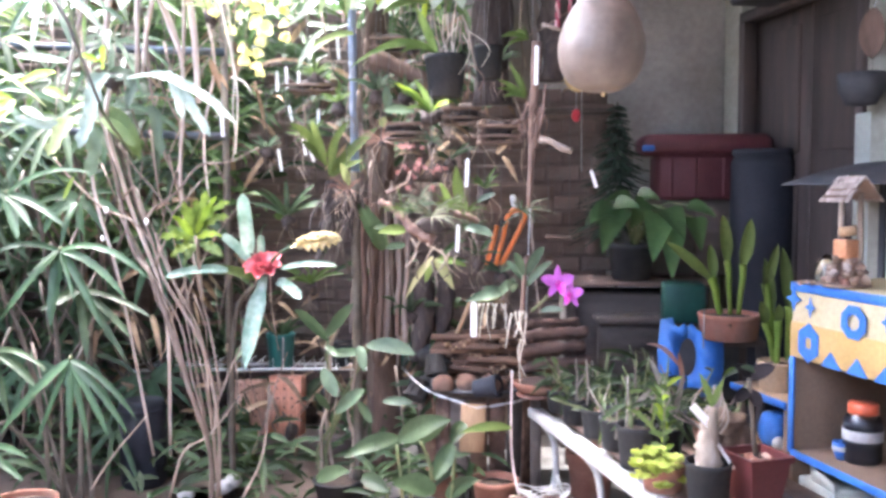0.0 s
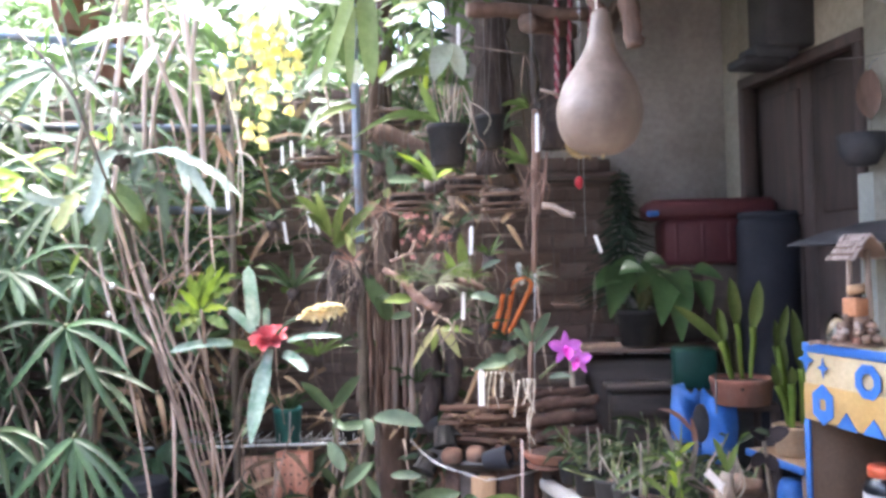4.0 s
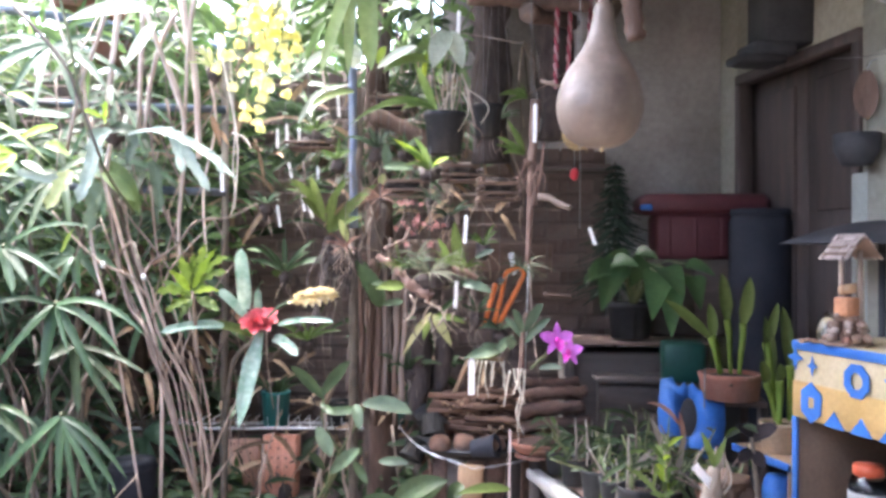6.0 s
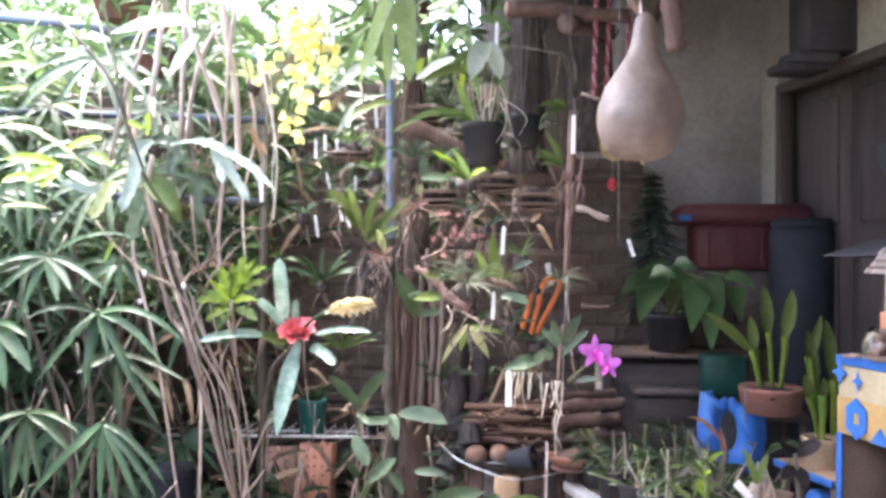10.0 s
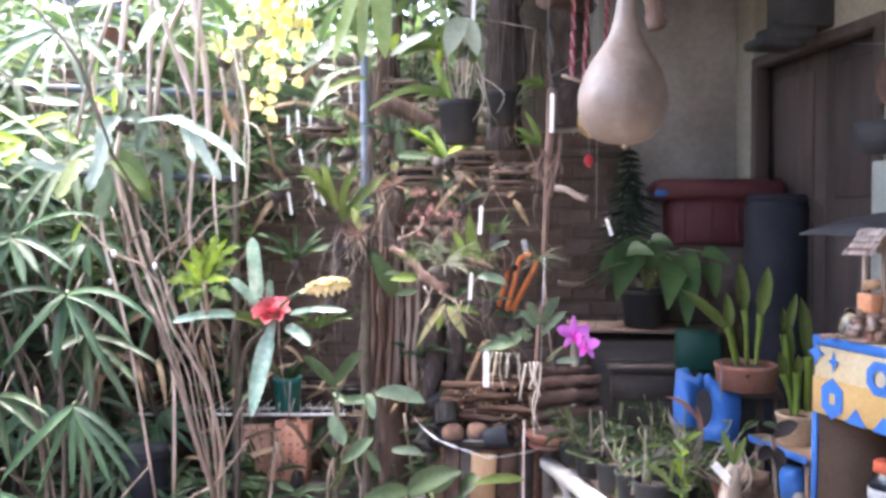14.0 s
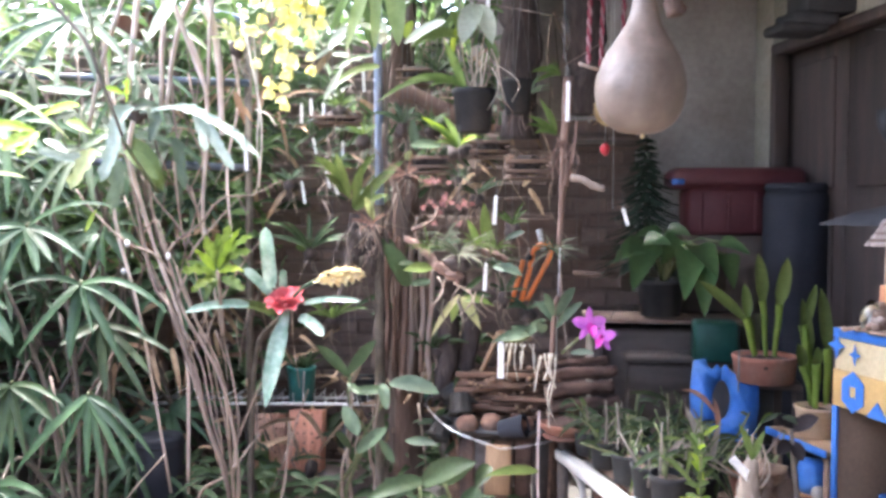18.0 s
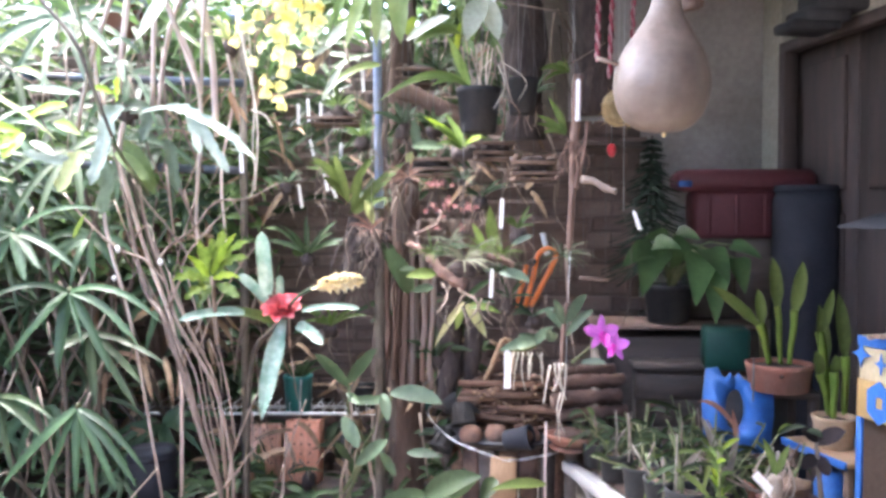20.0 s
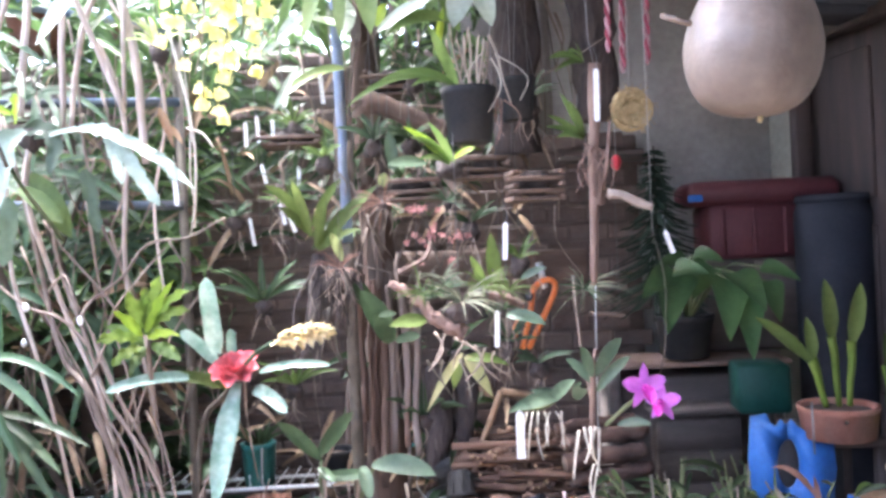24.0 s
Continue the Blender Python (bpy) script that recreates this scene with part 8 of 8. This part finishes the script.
pots = (
    ("black_pot", 0.1, 0.1, 0.065, 0.11, PLASTIC_BLACK, "black plastic pot on the white bench", 0.2, 9, LEAF_DARK),
    ("black_pot", 0.2, 0.3, 0.06, 0.11, PLASTIC_BLACK, "black plastic pot on the white bench", 0.24, 9, LEAF_DARK),
    ("black_pot", 0.3, 0.1, 0.07, 0.12, PLASTIC_BLACK, "black plastic pot on the white bench", 0.22, 10, LEAF_DARK),
    ("black_pot", 0.44, 0.33, 0.065, 0.12, PLASTIC_BLACK, "black plastic pot on the white bench", 0.28, 10, LEAF_DARK),
    ("black_pot", 0.52, 0.11, 0.075, 0.125, PLASTIC_BLACK, "black plastic pot on the white bench", 0.22, 9, LEAF_DARK),
    ("black_pot", 0.66, 0.4, 0.065, 0.12, PLASTIC_BLACK, "black plastic pot on the white bench", 0.26, 9, LEAF_DARK),
    ("black_pot", 0.93, 0.09, 0.08, 0.165, PLASTIC_BLACK, "black plastic pot on the white bench", 0.28, 7, LEAF_DARK),
    ("black_pot", 0.84, 0.26, 0.06, 0.12, PLASTIC_BLACK, "black plastic pot on the white bench", 0.24, 8, LEAF_DARK),
    ("black_pot", 0.04, 0.26, 0.055, 0.1, PLASTIC_BLACK, "black plastic pot on the white bench", 0.26, 9, LEAF_DARK),
    ("black_pot", 0.3, 0.46, 0.06, 0.11, PLASTIC_BLACK, "black plastic pot on the white bench", 0.3, 9, LEAF_DARK),
    ("black_pot", 0.52, 0.5, 0.06, 0.11, PLASTIC_BLACK, "black plastic pot on the white bench", 0.26, 9, LEAF_DARK),
    ("black_pot", 0.66, 0.25, 0.055, 0.11, PLASTIC_BLACK, "black plastic pot on the white bench", 0.24, 9, LEAF_DARK),
    ("black_pot", 0.70, 0.11, 0.07, 0.13, PLASTIC_BLACK, "black plastic pot on the white bench", 0.22, 9, LEAF_DARK),
    ("brown_pot", 0.93, 0.44, 0.075, 0.12, PLASTIC_BROWNRED, "brown plastic pot on the white bench", 0.22, 7, LEAF_DARK),
    ("terracotta_pot", 0.78, 0.48, 0.07, 0.12, TERRA, "terracotta pot on the white bench", 0.2, 8, LEAF_DARK),
)
for nm, s, qq, r, h, mt, lb, ph, n, lm in pots:
    at = bench(s, qq, BZ + 0.002)
    pot(nm, at, r, h, mt, lb, 0.8, 0.006)
    reedy(at + Vector((0, 0, h * 0.86)), n, ph, "small orchid with reedy canes and narrow leaves in a pot", r * 1.2, lm)
dry = plant("dry_sheathed_orchid", (0.901, 3.300, 0.616), "leafless orchid with grey papery dried sheaths", "orchid", "potted orchids")
leaves(dry, DRY_SHEATH, [((0.87, 3.300, 0.70), (0.776, 3.260, 0.920), 0.03, 0.1), ((0.885, 3.300, 0.70), (0.905, 3.260, 0.864), 0.026, 0.05), ((0.86, 3.320, 0.69), (0.83, 3.300, 0.82), 0.032, 0.0), ((0.720, 3.350, 0.66), (0.791, 3.300, 0.789), 0.026, 0.15)], "strap", wave=0.05, n=9)
leaves(dry, LEAF_RUSSET, [((0.900, 3.280, 0.876), (0.756, 3.220, 0.979), 0.019, 0.3), ((0.909, 3.280, 0.812), (0.879, 3.240, 0.948), 0.021, 0.1)], "lance")
for a, b in (((0.677, 3.400, 0.566), (0.672, 3.380, 0.737)), ((0.690, 3.300, 0.554), (0.706, 3.300, 0.843)), ((0.602, 3.700, 0.620), (0.597, 3.700, 0.824)), ((0.563, 3.800, 0.593), (0.565, 3.800, 0.811)), ((0.978, 3.200, 0.707), (1.004, 3.200, 0.830)), ((1.018, 3.200, 0.706), (1.024, 3.200, 0.813)), ((0.871, 3.300, 0.723), (0.773, 3.280, 0.772))):
    part("cane", Geo().tube([a, Vector(a).lerp(Vector(b), 0.5) + Vector((0.006, 0, 0)), b], 0.006, 0.004, 7, 0.25, 3), DRY_SHEATH, dry)

# lime succulent in a clay pot
sp2 = Vector(((0.774, 3.000, 0.507)[0], 3.0, BZ + 0.002))
pot("clay_pot", sp2, 0.075, 0.09, TERRA, "small terracotta pot at the bench edge", 0.85, 0.008)
sed = plant("lime_succulent", sp2 + Vector((0, 0, 0.08)), "bright lime green trailing succulent", "succulent")
g = Geo()
for k in range(60):
    an = rnd.uniform(0, 6.28)
    c = sp2 + Vector((math.cos(an) * rnd.uniform(0.01, 0.095) - 0.03, math.sin(an) * 0.06 - 0.04, 0.095 + rnd.uniform(-0.06, 0.04)))
    for j in range(6):
        a2 = j * 1.05 + rnd.uniform(0, 0.5)
        d = Vector((math.cos(a2), math.sin(a2) - 0.3, 0.5))
        g.blade(c, c + d.normalized() * 0.028, 0.019, 0.1, "petal", 0.4, (0, -0.6, 1), 3)
tagged(part("foliage", g, LEAF_YELLOW, sed), kind="stuff")
tall = plant("tall_green_shoot", sp2 + Vector((0.01, 0.06, 0.08)), "slender bright green leafy shoot", "plant")
for k in range(22):
    z = 0.12 + 0.0105 * k + rnd.uniform(-0.008, 0.008)
    an = k * 2.4 + rnd.uniform(-0.4, 0.4)
    c = sp2 + Vector((0.02 + rnd.uniform(-0.012, 0.012), 0.07, z))
    L = rnd.uniform(0.04, 0.075)
    part("leaf", Geo().blade(c, c + Vector((math.cos(an) * L * 0.8, math.sin(an) * L * 0.8, L * rnd.uniform(0.1, 0.8))), rnd.uniform(0.014, 0.022), 0.2, "lance", 0.3, None, 5), LEAF_LIME if k % 3 == 0 else LEAF_MID, tall)
part("stem", Geo().tube([sp2 + Vector((0.02, 0.07, 0.05)), sp2 + Vector((0.02, 0.07, 0.38))], 0.005, smooth=1), STEM_GREEN, tall)
# thick pale stump with a tag
bk = Vector(((0.891, 2.850, 0.497)[0], 2.85, BZ + 0.002))
pot("black_pot", bk, 0.075, 0.15, PLASTIC_BLACK, "black plastic pot with a swollen pale stem", 0.85, 0.006)
fat = plant("fat_stem_plant", bk + Vector((0, 0, 0.13)), "plant with a thick pale papery stem", "plant")
part("stem", Geo().tube([bk + Vector((0, 0, 0.12)), bk + Vector((-0.005, 0, 0.2)), bk + Vector((0.0, 0, 0.27)), bk + Vector((0.01, 0.0, 0.33))], 0.044, 0.02, 12, 0.3, 4), PAPER_STEM, fat)
for k in range(13):
    p = bk + Vector((rnd.uniform(-0.035, 0.035), rnd.uniform(-0.02, 0.02), rnd.uniform(0.16, 0.3)))
    part("stub", Geo().tube([p, p + Vector((rnd.uniform(-0.03, 0.03), 0, 0.05)), p + Vector((rnd.uniform(-0.07, 0.07), rnd.uniform(-0.03, 0.03), rnd.uniform(0.06, 0.15)))], 0.005, 0.002, 6), PAPER_STEM if k % 3 else STEM_DRY, fat)
leaves(fat, LEAF_MID, [(bk + Vector((0.01, 0, 0.33)), bk + Vector((-0.04, -0.02, 0.45)), 0.025), (bk + Vector((0.01, 0, 0.33)), bk + Vector((0.04, -0.02, 0.43)), 0.022)])
tg = thing("plant_tag", (0.833, 2.840, 0.845), "wide white plant tag stuck into the pot", "tag", "plant tags")
part("strip", Geo().plate([(-0.013, -0.1), (0.013, -0.1), (0.013, 0.0), (-0.013, 0.0)], 0.002, Matrix.Translation((0.828, 2.820, 0.850)) @ pose(0, 0, 0, 90, 0, 8) @ pose(0, 0, 0, 0, 0, 43)), TAG_WHITE, tg, flat=True)
part("stake", Geo().plate([(-0.005, -0.26), (0.005, -0.26), (0.006, -0.1), (-0.006, -0.1)], 0.002, Matrix.Translation((0.828, 2.820, 0.850)) @ pose(0, 0, 0, 90, 0, 8) @ pose(0, 0, 0, 0, 0, 34)), TAG_WHITE, tg, flat=True)
# square planter
rp = Vector(((1.064, 2.870, 0.491)[0], 2.9, BZ + 0.002))
pl = thing("square_planter", rp, "tapered square maroon plastic planter", "planter")
RH = 0.165
for k in range(4):
    an = 90 * k + 20
    rows = []
    q4 = Matrix.Rotation(radians(an), 3, "Z")
    for z, w in ((0, 0.056), (RH * 0.88, 0.076), (RH * 0.88, 0.085), (RH, 0.087), (RH, 0.077), (RH * 0.75, 0.07)):
        rows.append([rp + q4 @ Vector((-w, -w, z)), rp + q4 @ Vector((w, -w, z))])
    g = Geo()
    g.grid(rows)
    part("side", g, PLASTIC_BROWNRED, pl, flat=True)
part("base", Geo().box(rp + Vector((0, 0, 0.005)), (0.11, 0.11, 0.01), pose(0, 0, 0, 0, 0, 20)), PLASTIC_BROWNRED, pl)
part("soil", Geo().box(rp + Vector((0, 0, RH * 0.8)), (0.138, 0.138, 0.02), pose(0, 0, 0, 0, 0, 20), 0.008), SOIL, pl)
for k in range(16):
    part("chip", Geo().blob(rp + Vector((rnd.uniform(-0.05, 0.05), rnd.uniform(-0.05, 0.05), RH * 0.86)), (0.014, 0.011, 0.01), 0.4, 8, 6), TERRA if k % 3 else STONE, pl)
dk = plant("dark_leaf_plant", rp + Vector((0, 0, RH * 0.85)), "plant with blackish red leaves in the square planter", "plant")
leaves(dk, surface("blackish_leaf", (0.014, 0.012, 0.013), (0.03, 0.024, 0.025), rough=0.85, bump=0.1, through_light=0.1, vary=0.3, spec=0.15), [((1.033, 2.9, 0.919), (1.109, 2.87, 0.968), 0.049, 0.15), ((1.042, 2.9, 0.932), (0.977, 2.87, 0.967), 0.041, 0.1), ((1.039, 2.9, 0.885), (1.062, 2.87, 0.831), 0.045, 0.05), ((1.034, 2.9, 0.885), (0.983, 2.87, 0.85), 0.041, 0.1)], "oval")
part("stem", Geo().tube([rp + Vector((0, 0, RH * 0.8)), (1.04, 2.9, 0.866), (1.035, 2.9, 0.927)], 0.009, 0.006), STEM_DARK, dk)
leaves(dk, LEAF_GREY, [((1.061, 2.900, 0.942), (0.995, 2.870, 0.967), 0.022)], "oval")
# rounded brown lumps that stand in for a curled tan leaf
sock = thing("brown_leaf_lump", bench(0.7, 0.55, BZ), "crumpled brown lump between the pots, in place of a tan leaf", "bundle")
part("sack", Geo().blob((1.015, 3.050, 0.738), (0.06, 0.05, 0.045), 0.6, 16, 12), HARDBOARD, sock)
for k in range(3):
    part("fold", Geo().blob(Vector((1.016, 3.050, 0.687)) + Vector((0.05 * k - 0.05, 0.02, -0.03)), (0.045, 0.045, 0.08), 0.6, 14, 10), HARDBOARD, sock)

# things on and in the painted shelf unit
well = thing("pebble_well", (1.389, 2.950, 1.233), "toy wishing well of pebbles with a shingled roof", "ornament")
wc = Vector(((1.367, 2.930, 1.236)[0], 2.93, TOP))
wrot = pose(0, 0, 0, 0, 0, 125)
part("base", Geo().blob(wc + Vector((-0.01, 0, 0.008)), (0.085, 0.07, 0.012), 0.3, 16, 6), STONE, well)
for lv in range(4):
    for k in range(9 - lv):
        an = 2 * math.pi * (k + 0.5 * (lv % 2) + rnd.uniform(-0.25, 0.25)) / (9 - lv)
        rr = 0.062 - 0.009 * lv + rnd.uniform(-0.01, 0.008)
        p = wc + Vector((math.cos(an) * rr - 0.012, math.sin(an) * rr * 0.9, 0.024 + 0.024 * lv + rnd.uniform(-0.006, 0.006)))
        part("pebble", Geo().blob(p, (rnd.uniform(0.014, 0.026), rnd.uniform(0.013, 0.02), rnd.uniform(0.011, 0.018)), 0.5, 9, 6, (rnd.uniform(-30, 30), rnd.uniform(-20, 20), math.degrees(an))), rnd.choice((STONE, STONE, STONE, TERRA, SHINGLE)), well)
part("well_wall", Geo().lathe([(0.045, 0.0), (0.035, 0.11), (0.028, 0.11), (0.024, 0.05), (0.001, 0.05)], wc, 18), CORK, well)
part("bucket", Geo().box(wc + Vector((-0.022, -0.02, 0.13)), (0.062, 0.055, 0.06), pose(0, 0, 0, 0, 0, 25), 0.004), TERRA_BRIGHT, well, "small orange clay trough")
for s in (-1, 1):
    part("post", Geo().tube([wc + wrot @ Vector((s * 0.035, 0, 0.09)), wc + wrot @ Vector((s * 0.032, 0, 0.315))], 0.011, 0.009, 8, 0.12, 1), STEM_DRY, well)
part("spindle", Geo().tube([wc + Vector((-0.036, -0.01, 0.185)), wc + Vector((0.02, 0.0, 0.19))], 0.017, 0.017, 10, 0.1, 1), WOOD_PALE, well)
for s in (-1, 1):
    rf = part("roof_side", Geo().box(wc + wrot @ Vector((0, s * 0.05, 0.325)), (0.10, 0.10, 0.008), wrot @ pose(0, 0, 0, s * -38, 0, 0), 0.002), WOOD_RAW, well)
    for r in range(4):
        for k in range(6):
            part("shingle", Geo().box(wc + wrot @ Vector((-0.041 + 0.0165 * k + rnd.uniform(-0.004, 0.004), s * (0.012 + 0.026 * r), 0.358 - 0.021 * r)), (0.016, 0.034, 0.006), wrot @ pose(0, 0, 0, s * -36 + rnd.uniform(-4, 4), 0, 0), 0.0015), SHINGLE, rf)
box = thing("white_carton", unit(0.12, 0.16, 0.231), "open white carton on the lowest shelf", "box")
part("body", Geo().box(unit(0.125, 0.16, 0.38), (0.19, 0.28, 0.296), UROT, 0.003), PILLAR_WHITE, box)
part("flap", Geo().box(unit(0.16, 0.02, 0.545), (0.13, 0.004, 0.07), UROT @ pose(0, 0, 0, 18, 14, 0).to_3x3(), 0.001), PILLAR_WHITE, box)
tub = thing("slate_tub", unit(0.42, 0.2, 0.231), "slate-grey plastic tub on the lowest shelf", "tub")
part("body", Geo().lathe([(0.002, 0.0), (0.11, 0.0), (0.118, 0.01), (0.14, 0.2), (0.15, 0.205), (0.15, 0.215), (0.135, 0.215), (0.112, 0.02), (0.002, 0.015)], unit(0.42, 0.2, 0.2305), 26), PLASTIC_NAVY, tub)
crystal = thing("clear_ornament", (1.326, 2.980, 1.236), "small glass ornament beside the pebble well", "ornament")
glass = bpy.data.materials.new("clear_glass")
glass.use_nodes = True
gb = glass.node_tree.nodes["Principled BSDF"]
gb.inputs["Transmission Weight"].default_value, gb.inputs["Roughness"].default_value, gb.inputs["Base Color"].default_value = 1.0, 0.03, (0.93, 0.96, 0.95, 1)
cq = Vector(((1.319, 3.000, 1.234)[0], 3.0, TOP + 0.001))
part("body", Geo().lathe([(0.001, 0.0), (0.03, 0.0), (0.036, 0.03), (0.03, 0.07), (0.012, 0.1), (0.001, 0.105)], cq, 16), glass, crystal)
for k in range(5):
    part("shell", Geo().blob(cq + Vector((-0.085 + 0.02 * k, rnd.uniform(-0.02, 0.02), 0.007)), (0.013, 0.011, 0.008), 0.5, 9, 6), STONE, crystal)

jar = thing("glass_jar", unit(0.192, 0.148, LOW + 0.01), "glass jar of dark stuff with an orange lid and white label", "jar")
jc = unit(0.192, 0.148, LOW + 0.0105)
part("glass", Geo().lathe([(0.001, 0.0), (0.056, 0.0), (0.064, 0.012), (0.064, 0.13), (0.056, 0.155), (0.043, 0.168), (0.043, 0.18)], jc, 28), glass, jar)
part("contents", Geo().lathe([(0.001, 0.004), (0.054, 0.004), (0.06, 0.014), (0.06, 0.12), (0.001, 0.124)], jc, 24), PLASTIC_NAVY, jar)
part("lid", Geo().lathe([(0.046, 0.166), (0.05, 0.168), (0.05, 0.198), (0.046, 0.203), (0.001, 0.204)], jc, 28), surface("orange_lid", (0.44, 0.085, 0.04), (0.52, 0.12, 0.06), rough=0.4, bump=0.05), jar, "orange screw lid")
part("paper_label", Geo().lathe([(0.065, 0.078), (0.0655, 0.08), (0.0655, 0.112), (0.065, 0.114)], jc, 28), WHITE_PAINT, jar, "white paper label")
mini = thing("small_blue_cup", unit(0.153, 0.097, LOW + 0.01), "small blue and white cup beside the jar", "cup")
part("body", Geo().lathe([(0.001, 0), (0.018, 0), (0.028, 0.03), (0.03, 0.06), (0.026, 0.06), (0.022, 0.02), (0.001, 0.015)], unit(0.153, 0.097, LOW + 0.0105), 16), BLUE, mini)
part("band", Geo().lathe([(0.0285, 0.03), (0.031, 0.032), (0.0315, 0.045), (0.03, 0.047)], unit(0.153, 0.097, LOW + 0.0105), 16), WHITE_PAINT, mini)

# dark shade behind the well, wall ornament, wires by the door
um = thing("dark_parasol", (1.638, 3.600, 1.562), "dark folding parasol with a low canopy, open in the shade", "parasol")
uc = Vector((1.759, 3.550, 1.642))
part("canopy", Geo().lathe([(0.40, -0.075), (0.4, -0.07), (0.25, -0.02), (0.1, 0.012), (0.001, 0.02), (0.001, 0.012), (0.1, 0.004), (0.25, -0.028), (0.4, -0.075)], uc, 10), DARK_METAL, um)
part("pole", Geo().tube([uc + Vector((0, 0, 0.01)), (uc.x, uc.y, 0)], 0.015, smooth=1), DARK_METAL, um)
part("foot", Geo().lathe([(0.001, 0), (0.17, 0), (0.17, 0.03), (0.03, 0.06), (0.001, 0.06)], (uc.x, uc.y, 0), 20), DARK_METAL, um)
orn = thing("wall_ornament", (1.837, 3.850, 2.121), "terracotta leaf-shaped wall ornament with a grey cup", "ornament")
oc = Vector((1.835, 3.850, 2.308))
part("leaf_plaque", Geo().blade(oc + Vector((0, 0, 0.02)), oc + Vector((0.0, 0, -0.2)), 0.11, 0.0, "oval", 0.3, (-0.7, -0.7, 0), 8), BARK, orn)
part("cup", Geo().lathe([(0.01, -0.40), (0.06, -0.395), (0.095, -0.33), (0.1, -0.26), (0.085, -0.26)], oc + Vector((-0.045, 0, 0)), 20), DARK_METAL, orn)
part("hook", Geo().tube([oc + Vector((0, 0, 0.02)), oc + Vector((0.02, 0.0, 0.06)), oc + Vector((0.1, 0.05, 0.08))], 0.003, sides=5), STEEL, orn)
wr = thing("wire_line", (1.716, 3.950, 2.399), "thin pale wire stretched along the house wall", "wire")
part("wire", Geo().tube([(1.737, 4.000, 2.412), (1.769, 3.700, 2.353), (1.851, 3.400, 2.327)], 0.0022, sides=5), WIRE_DULL, wr)
dish = thing("wall_lamp", (1.746, 3.400, 2.472), "pale round wall lamp above the pillar", "lamp")
part("shade", Geo().lathe([(0.001, 0.05), (0.08, 0.035), (0.13, 0.0), (0.128, -0.006), (0.078, 0.028), (0.001, 0.042)], (1.796, 3.450, 2.496), 20, (25, 15, 0)), PLASTER, dish)
part("arm", Geo().tube([(1.796, 3.450, 2.507), on_wall(2.1, 0.02, 2.6)], 0.008, smooth=1), STEEL, dish)

# overhead beams that carry the hanging plants
perg = thing("pergola", (-0.4, 3.9, 3.0), "weathered wooden beams that carry the hanging orchids", "pergola", kind="structure")
for y in (3.1, 3.6, 4.1, 4.6):
    part("beam", Geo().box((-0.5, y, 3.06), (3.0, 0.06, 0.08), None, 0.006), WOOD_RAW, perg)
part("post", Geo().box((-1.95, 5.3, 1.5), (0.08, 0.08, 3.0), None, 0.006), WOOD_RAW, perg)
for x in (-1.95, 0.95):
    part("rafter", Geo().box((x, 4.2, 2.99), (0.07, 2.4, 0.07), None, 0.006), WOOD_RAW, perg)

# bricks of the garden wall: single ones where they show, the rest in one mesh
bm = Geo().box((0, 0, 0), (0.215, 0.03, 0.062), None, 0.006)
brick_meshes = []
for k in range(4):
    bm = Geo().box((0, 0, 0), (0.213 + 0.004 * k, 0.03, 0.06 + 0.002 * (k % 2)), None, 0.005 + 0.001 * k)
    brick_meshes.append(mesh_of("brick", bm, BRICK, Vector((0, 0, 0)), True))
for row in range(24):
    for col in range(11):
        x = -1.95 + 0.232 * col + (0.116 if row % 2 else 0)
        if x > -0.1:
            continue
        ob = new("brick", brick_meshes[rnd.randint(0, 3)])
        ob.parent = back_wall
        ob.location = Vector((x, 5.556 + rnd.uniform(-0.004, 0.004), 0.34 + 0.077 * row)) - Vector(back_wall.location)
        ob.rotation_euler = (rnd.uniform(-0.02, 0.02), rnd.uniform(-0.015, 0.015), rnd.uniform(-0.02, 0.02))
for row in range(22):
    for col in range(5):
        x = 0.03 + 0.212 * col + (0.1 if row % 2 else 0)
        if x > 0.9 or row < 4:
            continue
        ob = new("brick", brick_meshes[rnd.randint(0, 3)])
        ob.parent = pier
        ob.scale = (0.94, 1, 1.38)
        ob.location = Vector((x, 5.431 + rnd.uniform(-0.003, 0.003), 0.14 + 0.095 * row)) - Vector(pier.location)
        ob.rotation_euler = (rnd.uniform(-0.02, 0.02), rnd.uniform(-0.012, 0.012), rnd.uniform(-0.02, 0.02))
rest = Geo()
for row in range(35):
    for col in range(28):
        x = -6.4 + 0.232 * col + (0.116 if row % 2 else 0)
        if x > -0.05 or (-2.05 < x < 0.6 and 4 <= row - 0 < 28):
            continue
        rest.box((x, 5.545, 0.034 + 0.077 * row), (0.215, 0.03, 0.062), None, 0.006)
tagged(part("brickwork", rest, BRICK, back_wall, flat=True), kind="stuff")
